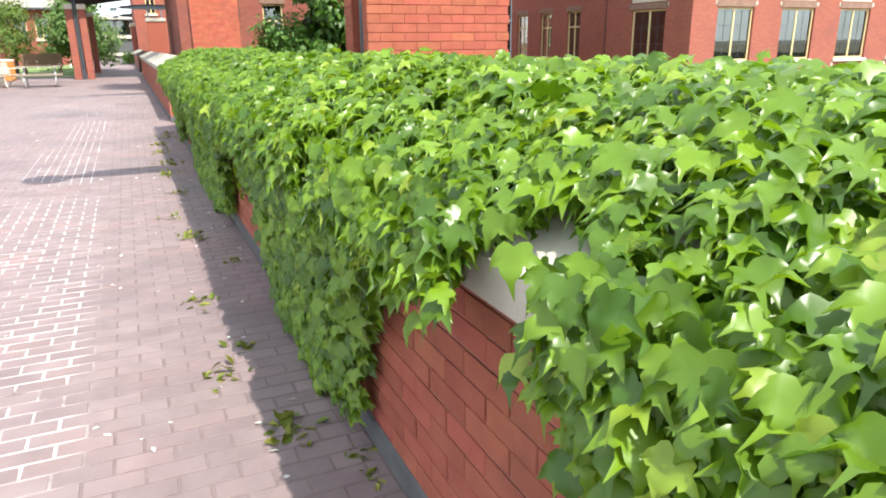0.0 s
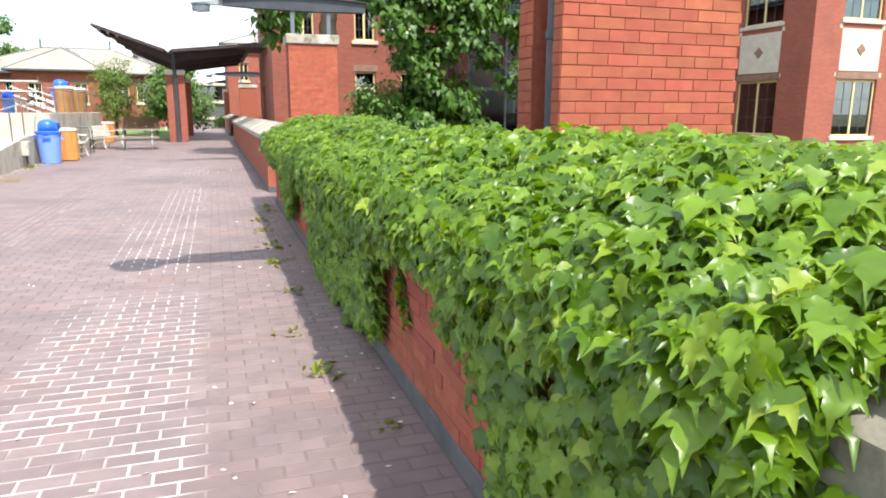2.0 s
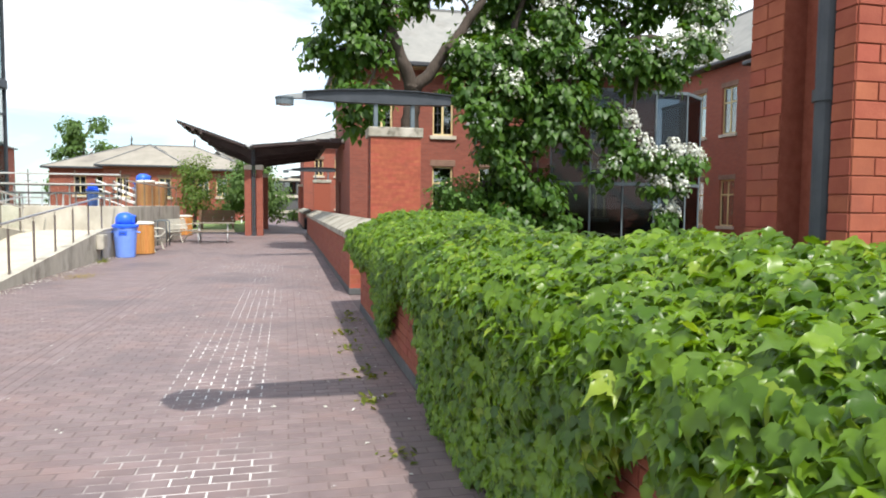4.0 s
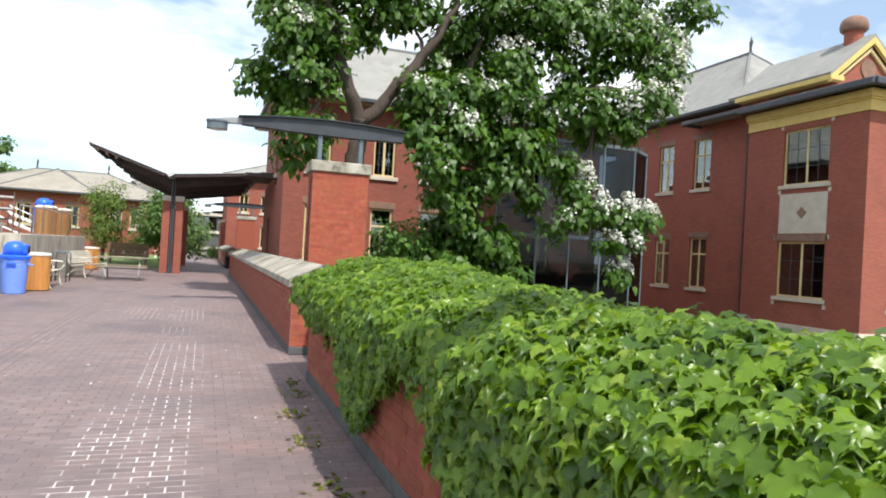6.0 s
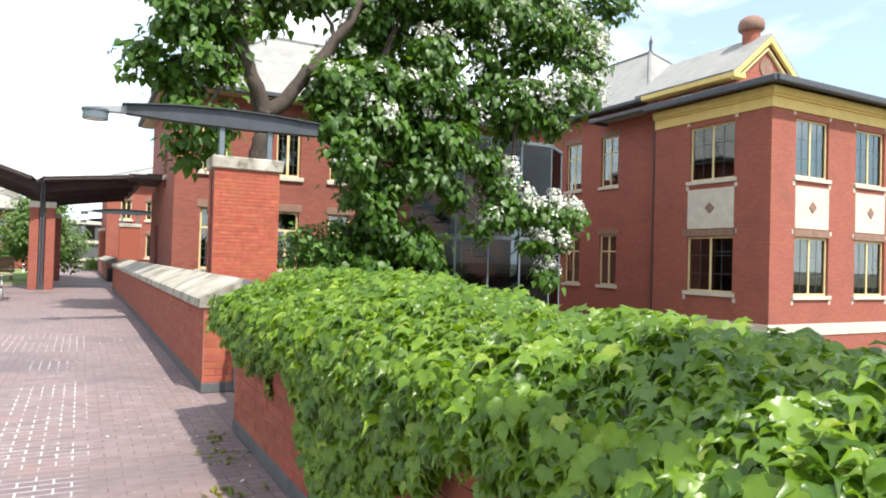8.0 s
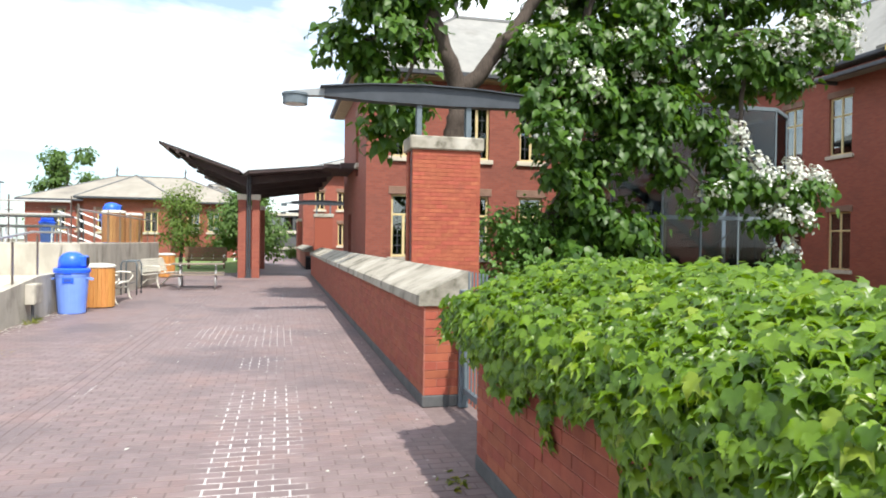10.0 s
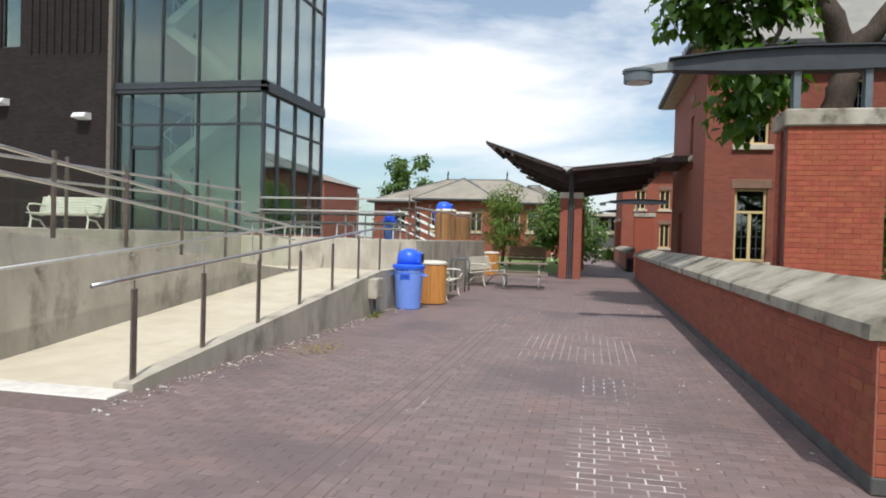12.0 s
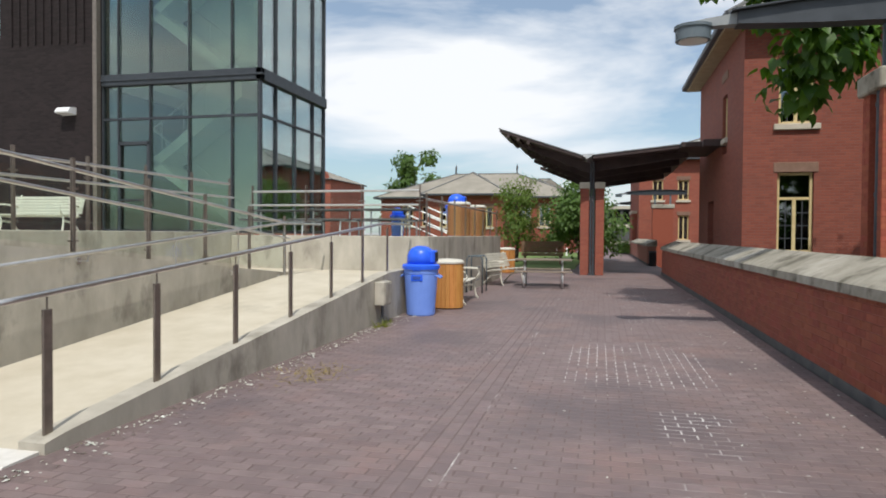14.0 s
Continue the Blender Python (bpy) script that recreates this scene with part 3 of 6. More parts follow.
def parapet(name, y0, y1, label, x=0.575):
    wall = tagged(part(name, one_box((x + 0.001, y0 + 0.001, 0.0), (0.945, y1 - 0.012, 0.905)), WALL_MORTAR), label, "wall", kind="structure")
    part("base_course", one_box((x - 0.012, y0 - 0.012, 0.0), (0.957, y1 + 0.012, 0.105), 0.008), PLINTH, wall, "dark grey base course")
    n = max(1, round((y1 - y0) / 2.4))
    for i in range(n):
        a, b = y0 - 0.03 + (y1 - y0 + 0.06) * i / n, y0 - 0.03 + (y1 - y0 + 0.06) * (i + 1) / n
        part("coping_stone", prism(bmesh.new(), COPE, "y", a + 0.004, b - 0.004), COPING, wall, "weathered sloped concrete coping")
    return wall


wall_1 = parapet("wall_1", -4.0, 12.6, "low red brick parapet half hidden under ivy")
wall_2 = parapet("wall_2", 14.3, 37.0, "low red brick parapet with a sloped concrete coping")
wall_3 = parapet("wall_3", 44.6, 62.0, "low brick parapet further along the path")


# ---- brick pillars with steel lamp arms ----
def pillar(y, x0=1.72, w=1.40):
    x1 = x0 + w
    p = thing("brick_pillar", "square red brick pillar with a concrete cap, behind the parapet", "pillar", (x0 + w / 2, y + 0.3, COURT), group="pillars along the walk")
    bm = one_box((x0 + 0.001, y + 0.001, COURT), (x0 + 0.12, y + 0.109, 3.19))
    box(bm, (x0 + 0.001, y + 0.411, COURT), (x0 + 0.12, y + 0.628, 3.19))
    box(bm, (x0 + 0.12, y + 0.001, COURT), (x1 - 0.012, y + 0.628, 3.19))
    part("shaft", bm, MORTAR, p)
    part("cap", one_box((x0 - 0.06, y - 0.06, 3.19), (x1 + 0.06, y + 0.70, 3.44), 0.02), COPING, p, "weathered concrete cap")
    bm = bmesh.new()
    bar(bm, (x0 + 0.045, y + 0.19, COURT), (x0 + 0.045, y + 0.19, 3.19), 0.10, sides=14)
    for z in (0.4, 1.9, 3.0):
        bar(bm, (x0 + 0.045, y + 0.19, z), (x0 + 0.045, y + 0.19, z + 0.05), 0.12, sides=14)
    part("downpipe", bm, PIPE, p, "dark grey downpipe")
    return p


def lamp_arm(y):
    a = thing("lamp_arm", "dark steel cantilever arm with a round downlight, on a brick pillar", "street lamp", (2.4, y + 0.3, 3.44), group="lamp arms")
    c = y + 0.3
    for x in (1.84, 2.80):
        bm = bmesh.new()
        for dy in (-0.06, 0.06):
            bar(bm, (x, c + dy, 3.43), (x, c + dy, 4.08), 0.10, 0.035, bevel=0.005)
        bar(bm, (x, c, 3.43), (x, c, 3.46), 0.2, 0.26)
        part("post", bm, STEEL_BLUE, a)
    bm = bmesh.new()
    top = [(0.08, 4.25), (0.9, 4.34), (1.9, 4.385), (2.9, 4.37), (3.80, 4.31)]
    bot = [(3.80, 4.08), (2.4, 4.045), (1.0, 4.06), (0.08, 4.10)]
    prism(bm, top + bot, "y", c - 0.13, c + 0.13)
    part("beam", bm, STEEL_DARK, a)
    bm = bmesh.new()
    prism(bm, [(0.0, 4.272), (0.9, 4.365), (1.9, 4.41), (2.9, 4.395), (3.86, 4.335), (3.86, 4.313), (2.9, 4.373), (1.9, 4.388), (0.9, 4.343), (0.0, 4.25)], "y", c - 0.21, c + 0.21)
    part("top_plate", bm, STEEL_DARK, a)
    bm = bmesh.new()
    prism(bm, [(-0.60, 4.14), (-0.3, 4.20), (0.10, 4.25), (0.10, 4.11), (-0.2, 4.10), (-0.60, 4.10)], "y", c - 0.09, c + 0.09)
    part("lamp_bracket", bm, CANOPY_TOP, a, "light grey bracket")
    bm = bmesh.new()
    bar(bm, (-0.44, c, 3.94), (-0.44, c, 4.09), 0.44, sides=28, taper=1.0)
    bar(bm, (-0.44, c, 4.09), (-0.44, c, 4.13), 0.48, sides=28)
    lamp = part("lamp_head", bm, STEEL_BLUE, a, "round grey lamp head", smooth=False)
    bm = bmesh.new()
    bar(bm, (-0.44, c, 3.932), (-0.44, c, 3.942), 0.36, sides=24)
    part("lens", bm, LAMP_LENS, lamp)
    return a


P1, P2 = pillar(5.70, 1.80, 1.36), pillar(20.65, 1.68, 1.29)
for py in (5.68, 20.65):
    lamp_arm(py)
P4 = pillar(57.3, 1.68, 1.29)
lamp_arm(57.3)

# ---- the wing beside the path ----
def room_backs(house, lo, hi):
    part("interior", one_box(lo, hi), INTERIOR, house, "dark sheet painted as the shade of rooms behind the windows")


wing_l = thing("brick_wing", "two-storey red brick wing with cream windows and a grey hipped roof", "building", (8, 35, COURT))
S0 = (2.09, 31.0, COURT)
holes_s, wins = [], []
for x in (2.95, 5.50, 7.50, 10.0, 12.5):
    for z, h in ((4.37, 1.85), (0.98, 2.12)):
        holes_s.append((x - 2.09, z - COURT, x - 2.09 + 0.88, z - COURT + h))
        wins.append((x, z, h))
part("wall", wall_holes(S0, "S", 13.6, 7.05 - COURT, holes_s), BRICK_WING, wing_l)
for x, z, h in wins:
    window(wing_l, (x, 31.0, z), "S", 0.88, h, "tall" if h > 2 else "cross", lintel=h > 2)
W0 = (2.09, 38.8, COURT)
holes_w = [(1.9, 1.2, 3.1, 4.3), (4.6, 5.62, 5.4, 7.4)]
part("wall", wall_holes(W0, "W", 7.5, 7.05 - COURT, holes_w), BRICK_WING, wing_l)
window(wing_l, (2.09, 38.8 - 4.6, 4.37), "W", 0.8, 1.78, "cross")
door = part("door", one_box((2.28, 38.8 - 3.1, -0.05), (2.34, 38.8 - 1.9, 3.05), 0.01), SOFFIT, wing_l, "dark recessed door")
part("wall", one_box((15.4, 31.3, COURT), (15.69, 44.0, 7.05)), BRICK_WING, wing_l)
part("wall", one_box((2.09, 38.81, COURT), (15.39, 39.1, 7.05)), BRICK_WING, wing_l)
part("interior", one_box((2.9, 32.6, COURT), (15.2, 32.8, 7.0)), INTERIOR, wing_l, "dark sheet painted as the shade of rooms behind the windows")
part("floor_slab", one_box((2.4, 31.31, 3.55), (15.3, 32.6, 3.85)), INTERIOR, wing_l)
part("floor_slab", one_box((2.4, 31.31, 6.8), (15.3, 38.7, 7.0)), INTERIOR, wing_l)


def hip_roof(house, lo, hi, z0, z1, over=0.55, along="x", mat=None, finials=True):
    """A hipped roof on eaves at z0 with a level ridge at z1."""
    bm = bmesh.new()
    a, b, c, d = lo[0] - over, hi[0] + over, lo[1] - over, hi[1] + over
    e = [bm.verts.new(p) for p in ((a, c, z0), (b, c, z0), (b, d, z0), (a, d, z0))]
    if along == "x":
        run = (d - c) / 2
        r = [bm.verts.new((a + run, c + run, z1)), bm.verts.new((b - run, c + run, z1))]
        fs = ((e[0], e[1], r[1], r[0]), (e[1], e[2], r[1]), (e[2], e[3], r[0], r[1]), (e[3], e[0], r[0]))
    else:
        run = (b - a) / 2
        r = [bm.verts.new((a + run, c + run, z1)), bm.verts.new((a + run, d - run, z1))]
        fs = ((e[0], e[1], r[0]), (e[1], e[2], r[1], r[0]), (e[2], e[3], r[1]), (e[3], e[0], r[0], r[1]))
    for f in fs:
        bm.faces.new(f)
    bm.faces.new(e[::-1])
    bmesh.ops.recalc_face_normals(bm, faces=bm.faces[:])
    roof = part("roof", bm, mat or SLATE, house)
    bm = bmesh.new()
    for p, q in ((0, 1), (1, 2), (2, 3), (3, 0)):
        bar(bm, e_at(a, b, c, d, p, z0 - 0.06), e_at(a, b, c, d, q, z0 - 0.06), 0.16, 0.16, bevel=0.02)
    part("gutter", bm, PIPE, roof, "dark gutter")
    bm = bmesh.new()
    hips = ((e_at(a, b, c, d, 0, z0), 0), (e_at(a, b, c, d, 1, z0), 1 if along == "x" else 0), (e_at(a, b, c, d, 2, z0), 1), (e_at(a, b, c, d, 3, z0), 0 if along == "x" else 1))
    rr = [(a + run, c + run, z1), (b - run, c + run, z1)] if along == "x" else [(a + run, c + run, z1), (a + run, d - run, z1)]
    for p, k in hips:
        bar(bm, (p[0], p[1], z0 + 0.02), (rr[k][0], rr[k][1], z1 + 0.03), 0.12, 0.08)
    bar(bm, (rr[0][0], rr[0][1], z1 + 0.03), (rr[1][0], rr[1][1], z1 + 0.03), 0.14, 0.1)
    part("ridge", bm, LEAD, roof)
    for p in rr if finials else ():
        bm = bmesh.new()
        pipe(bm, [(p[0], p[1], z1), (p[0], p[1], z1 + 0.35), (p[0] + 0.03, p[1], z1 + 0.6), (p[0] + 0.02, p[1], z1 + 0.95)], [0.13, 0.07, 0.1, 0.02])
        part("finial", bm, PLINTH, roof)
    return roof


def e_at(a, b, c, d, k, z):
    return ((a, c, z), (b, c, z), (b, d, z), (a, d, z))[k]


hip_roof(wing_l, (2.09, 31.0), (15.69, 39.1), 7.2, 10.6)
bm = bmesh.new()
box(bm, (1.62, 30.5, 7.0), (16.1, 31.0, 7.13), 0.01)
box(bm, (1.62, 31.0, 7.0), (2.09, 39.5, 7.13), 0.01)
part("eave_board", bm, EAVE_TAN, wing_l, "tan eaves board")
part("chimney", one_box((4.4, 34.4, 8.4), (5.2, 35.2, 11.0), 0.03), BRICK_WING, wing_l)

# ---- the wing across the sunken court ----
wing_r = thing("brick_wing", "two-storey brick wing with stone panels and yellow cornice", "building", (28, 28, COURT))
CX, CY = 22.0, 23.2
TOP = 7.60
holes = [(29.0 - 27.04, 5.10 - COURT, 29.0 - 24.82, 7.36 - COURT), (29.0 - 27.12, 0.52 - COURT, 29.0 - 24.82, 2.78 - COURT)]
part("wall", wall_holes((CX, 29.0, COURT), "W", 29.0 - CY - 0.3, TOP - COURT, holes), BRICK_FAR, wing_r)
window(wing_r, (CX, 27.04, 5.10), "W", 2.22, 2.26, "wide", lintel=False, blocks=True)
window(wing_r, (CX, 27.12, 0.52), "W", 2.30, 2.26, "wide", lintel=False, blocks=True)
part("lintel_band", one_box((CX - 0.02, 24.7, 2.80), (CX + 0.1, 27.25, 3.06), 0.01), LINTEL, wing_r)
part("stone_panel", one_box((CX - 0.03, 24.8, 3.10), (CX + 0.08, 27.1, 4.74), 0.02), CAST_STONE, wing_r, "pale stone panel")
xs = [23.43 + 3.88 * k for k in range(7)]
holes = []
for x in xs:
    holes += [(x - CX, 5.10 - COURT, x - CX + 2.05, 7.36 - COURT), (x - CX, 0.52 - COURT, x - CX + 2.15, 2.78 - COURT)]
part("wall", wall_holes((CX, CY, COURT), "S", 29.5, TOP - COURT, holes), BRICK_FAR, wing_r)
for k, x in enumerate(xs):
    window(wing_r, (x, CY, 5.10), "S", 2.05, 2.26, "wide", lintel=False, blocks=True)
    window(wing_r, (x, CY, 0.52), "S", 2.15, 2.26, "wide", lintel=False, blocks=True)
    part("stone_panel", one_box((x, CY - 0.03, 3.10), (x + 2.1, CY + 0.08, 4.74), 0.02), CAST_STONE, wing_r, "pale stone panel")
    part("lintel_band", one_box((x - 0.1, CY - 0.02, 2.80), (x + 2.2, CY + 0.1, 3.06), 0.01), LINTEL, wing_r)


def diamond(house, c, facing):
    bm = bmesh.new()
    box(bm, (-0.17, -0.03, -0.17), (0.17, 0.02, 0.17), 0.01)
    bm.transform(face_matrix(c, facing) @ Matrix.Rotation(math.pi / 4, 4, "Y"))
    part("diamond_tile", bm, LINTEL, house, "dark diamond tile")


diamond(wing_r, (CX - 0.03, 25.95, 3.95), "W")
for x in xs:
    diamond(wing_r, (x + 1.05, CY - 0.03, 3.95), "S")
bm = bmesh.new()
for k, (z0, z1, o) in enumerate(((TOP, TOP + 0.40, 0.06), (TOP + 0.40, TOP + 0.48, 0.14), (TOP + 0.48, TOP + 0.76, 0.22))):
    box(bm, (CX - o, CY - o, z0), (CX + 29.5, CY, z1), 0.01)
    box(bm, (CX - o, CY, z0), (CX, 29.0, z1), 0.01)
part("cornice", bm, YELLOW, wing_r, "yellow painted cornice")
bm = bmesh.new()
box(bm, (CX - 0.04, CY - 0.04, -1.03), (CX + 29.5, CY, -0.57), 0.015)
box(bm, (CX - 0.04, CY, -1.03), (CX, 29.0, -0.57), 0.015)
part("stone_plinth", bm, CAST_STONE, wing_r, "pale stone plinth band")
TOP_2 = 9.05
holes = []
for y in (33.1, 35.85, 38.5):
    holes += [(40.0 - y, 5.42 - COURT, 40.0 - y + 1.22, 7.90 - COURT), (40.0 - y, 0.52 - COURT, 40.0 - y + 1.22, 3.0 - COURT)]
part("wall", wall_holes((22.45, 40.0, COURT), "W", 11.0, TOP_2 - COURT, holes), BRICK_FAR, wing_r)
part("wall", one_box((22.46, 29.0, TOP + 0.3), (29.4, 29.3, TOP_2)), BRICK_FAR, wing_r)
for y in (33.1, 35.85, 38.5):
    window(wing_r, (22.45, y, 5.42), "W", 1.22, 2.48, "narrow")
    window(wing_r, (22.45, y, 0.52), "W", 1.22, 2.48, "narrow")
bm = bmesh.new()
bar(bm, (22.2, 29.2, COURT), (22.2, 29.2, TOP_2), 0.22, sides=10)
box(bm, (22.02, 29.02, TOP_2 - 0.5), (22.40, 29.38, TOP_2 - 0.1), 0.04)
part("downpipe", bm, PIPE_RED, wing_r, "brown downpipe")
part("interior", one_box((25.2, 26.4, COURT), (51.0, 26.6, TOP)), INTERIOR, wing_r, "dark sheet painted as the shade of rooms behind the windows")
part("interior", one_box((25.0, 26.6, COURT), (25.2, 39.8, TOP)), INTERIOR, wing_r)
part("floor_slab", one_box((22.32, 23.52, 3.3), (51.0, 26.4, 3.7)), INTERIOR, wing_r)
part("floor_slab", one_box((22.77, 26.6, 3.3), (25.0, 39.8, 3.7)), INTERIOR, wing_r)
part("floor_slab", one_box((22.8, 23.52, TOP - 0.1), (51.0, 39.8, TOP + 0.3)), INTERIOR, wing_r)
hip_roof(wing_r, (22.45, 29.9), (29.5, 46.0), TOP_2 + 0.17, 12.95, along="y")
hip_roof(wing_r, (CX + 0.1, CY + 0.1), (CX + 29.5, 32.0), TOP + 0.98, 9.75, over=0.75)
bm = bmesh.new()
bar(bm, (CX - 0.66, CY - 0.66, TOP + 0.86), (CX + 29.5, CY - 0.66, TOP + 0.86), 0.24, 0.26, bevel=0.03)
bar(bm, (CX - 0.66, CY - 0.66, TOP + 0.86), (CX - 0.66, 29.0, TOP + 0.86), 0.24, 0.26, bevel=0.03)
part("gutter", bm, PIPE, wing_r, "deep dark gutter over the cornice")
# dormer gable over the corner bay
GXC, GYF = 23.87, 24.9
bm = bmesh.new()
prism(bm, [(GXC - 1.8, 8.3), (GXC + 1.8, 8.3), (GXC + 1.8, 9.45), (GXC, 10.95), (GXC - 1.8, 9.45)], "y", GYF, 29.6)
part("gable_wall", bm, BRICK_FAR, wing_r)
for s in (-1, 1):
    bm = prism(bmesh.new(), [(GXC + s * 2.2, 9.17), (GXC, 11.0), (GXC, 11.13), (GXC + s * 2.25, 9.28)], "y", GYF - 0.25, 30.0)
    part("gable_roof", bm, SLATE, wing_r)
    bm = prism(bmesh.new(), [(GXC + s * 2.2, 8.93), (GXC, 10.74), (GXC, 11.0), (GXC + s * 2.2, 9.165)], "y", GYF - 0.26, GYF - 0.12)
    part("bargeboard", bm, YELLOW, wing_r, "yellow bargeboards")
    bm = prism(bmesh.new(), [(GXC + s * 1.6, 9.15), (GXC, 10.45), (GXC, 10.6), (GXC + s * 1.75, 9.15)], "y", GYF - 0.12, GYF - 0.02)
    part("inner_moulding", bm, CREAM, wing_r)
    part("eave_return", one_box((GXC + s * 1.9 - 0.35, GYF - 0.3, 9.0), (GXC + s * 1.9 + 0.35, 29.6, 9.2), 0.02), YELLOW, wing_r)
    for k in range(2):
        part("dormer_light", one_box((GXC + s * 1.8 - 0.03, GYF + 0.6 + 1.5 * k, 8.55), (GXC + s * 1.8 + 0.03, GYF + 1.6 + 1.5 * k, 8.95)), GLASS, wing_r)
bm = bmesh.new()
bar(bm, (GXC, GYF - 0.05, 9.75), (GXC, GYF + 0.05, 9.75), 0.8, sides=20)
part("gable_vent", bm, LINTEL, wing_r, "round gable vent")
bm = bmesh.new()
bar(bm, (GXC, 25.6, 10.5), (GXC, 25.6, 11.5), 0.72, sides=14)
part("vent_base", bm, BRICK_FAR, wing_r)
bm = bmesh.new()
lathe_rings = [(0.46, 11.45), (0.52, 11.52), (0.53, 11.70), (0.47, 11.90), (0.30, 12.04), (0.06, 12.10)]
pipe(bm, [(GXC, 25.6, z) for r, z in lathe_rings], [r for r, z in lathe_rings], 16)
part("roof_vent", bm, LINTEL, wing_r, "domed brown roof ventilator", smooth=True)

# ---- butterfly canopy over the path ----
canopy = thing("canopy", "dark steel butterfly canopy over the path on brick piers", "canopy", (-1.9, 38.2, 0))
YN, YF = 35.0, 47.0


def sloped_panel(x0, z0, x1, z1, y0, y1, t):
    return prism(bmesh.new(), [(x0, z0), (x1, z1), (x1, z1 + t), (x0, z0 + t)], "y", y0, y1)


for i in range(4):
    a, b = YN + 3 * i, YN + 3 * i + 2.99
    cut = 0.28 * i
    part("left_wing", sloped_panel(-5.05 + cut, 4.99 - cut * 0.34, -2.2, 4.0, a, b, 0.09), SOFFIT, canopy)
    part("left_sheet", sloped_panel(-5.08 + cut, 5.09 - cut * 0.34, -2.2, 4.10, a - 0.03, b + 0.01, 0.03), CANOPY_TOP, canopy, "grey roof sheet edge")
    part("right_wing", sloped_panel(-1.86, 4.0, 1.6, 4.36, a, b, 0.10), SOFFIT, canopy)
    part("right_sheet", sloped_panel(-1.86, 4.11, 1.62, 4.47, a - 0.03, b + 0.01, 0.03), CANOPY_TOP, canopy, "grey roof sheet edge")
    for fx in (0.25, 0.6, 0.95):
        bm = bmesh.new()
        box(bm, (-5.05 + cut + fx, a, 4.86 - (cut + fx) * 0.34), (-4.95 + cut + fx, b, 4.96 - (cut + fx) * 0.34))
        part("purlin", bm, SOFFIT, canopy)
bm = bmesh.new()
prism(bm, [(-2.22, 4.12), (-2.05, 3.98), (-1.84, 4.12), (-1.84, 4.16), (-2.22, 4.16)], "y", YN - 0.06, YF + 0.02)
part("valley_gutter", bm, GALV, canopy, "pale metal valley gutter")
for yb in (36.1, 38.8, 41.8, 45.0):
    bm = bmesh.new()
    prism(bm, [(-2.03, 3.62), (1.3, 4.10), (1.3, 4.33), (-2.03, 3.98)], "y", yb - 0.06, yb + 0.06)
    prism(bm, [(-2.03, 3.62), (-2.03, 3.98), (-4.5, 4.75), (-4.5, 4.62)], "y", yb - 0.06, yb + 0.06)
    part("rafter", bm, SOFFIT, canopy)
bm = bmesh.new()
box(bm, (1.5, 33.95, 4.2), (2.15, 34.35, 4.42), 0.01)
box(bm, (0.9, 34.3, 4.24), (2.08, 37.4, 4.40), 0.01)
part("link_beam", bm, SOFFIT, canopy, "steel beam into the brick wall")
for yb in (35.9, 44.8):
    for x in (-2.30, -1.78):
        pr = part("pier", one_box((x + 0.01, yb + 0.01, 0), (x + 0.31, yb + 0.55, 3.05), 0.01), BRICK_FAR, canopy, "brick pier")
        part("pier_cap", one_box((x - 0.02, yb - 0.02, 3.05), (x + 0.34, yb + 0.58, 3.27), 0.015), CAST_STONE, pr)
    bm = bmesh.new()
    for x in (-1.93, -1.84):
        bar(bm, (x, yb - 0.02, 0.06), (x, yb - 0.02, 4.02), 0.075, sides=10)
    box(bm, (-2.0, yb - 0.12, 0.0), (-1.78, yb + 0.1, 0.06))
    part("steel_post", bm, PIPE, canopy, "paired dark steel tubes")

# ---- curtain-walled stair tower and dark brick hall ----
TERR = 1.40
hall = thing("dark_brick_hall", "dark brick hall behind the raised terrace", "building", (-30, 36, TERR))
part("wall", wall_holes((-46.0, 31.5, TERR), "S", 27.75, 13.0, [(22.7, 6.8, 23.6, 10.6)]), BRICK_DARK, hall)
win = part("window", one_box((-23.32, 31.62, 8.2), (-23.25, 31.7, 12.0)), PIPE, hall)
for a, b, c, d in ((-22.47, -22.4, 8.2, 12.0), (-23.25, -22.47, 8.2, 8.27), (-23.25, -22.47, 10.4, 10.46)):
    part("frame_bar", one_box((a, 31.62, c), (b, 31.7, d)), PIPE, win)
part("pane", one_box((-23.25, 31.65, 8.27), (-22.47, 31.66, 12.0)), GLASS_GREEN, win)
part("interior", one_box((-24.5, 33.0, 7.5), (-21.5, 33.1, 12.5)), INTERIOR, hall)
bm = bmesh.new()
for k in range(11):
    x = -21.9 + 0.33 * k
    box(bm, (x, 31.44, 7.9), (x + 0.05, 31.5, 14.4))
part("panel_ribs", bm, BRICK_DARK, hall, "raised ribs in the brick")
part("corner_post", one_box((-18.42, 31.3, TERR), (-18.26, 31.6, 14.4), 0.01), POST_METAL, hall)


def wall_light(x, z):
    w = thing("wall_light", "white wedge-shaped lamp on the dark brick wall", "wall lamp", (x, 31.44, z), group="wall lamps")
    bm = prism(bmesh.new(), [(31.5, z - 0.1), (31.5, z + 0.16), (31.22, z + 0.13), (31.1, z - 0.02), (31.12, z - 0.06)], "x", x - 0.27, x + 0.27)
    part("housing", bm, WHITE_BOX, w)
    part("lens", one_box((x - 0.22, 31.15, z - 0.075), (x + 0.22, 31.42, z - 0.06)), LAMP_LENS, w)


for lx, lz in ((-19.5, 5.52), (-23.1, 6.1)):
    wall_light(lx, lz)

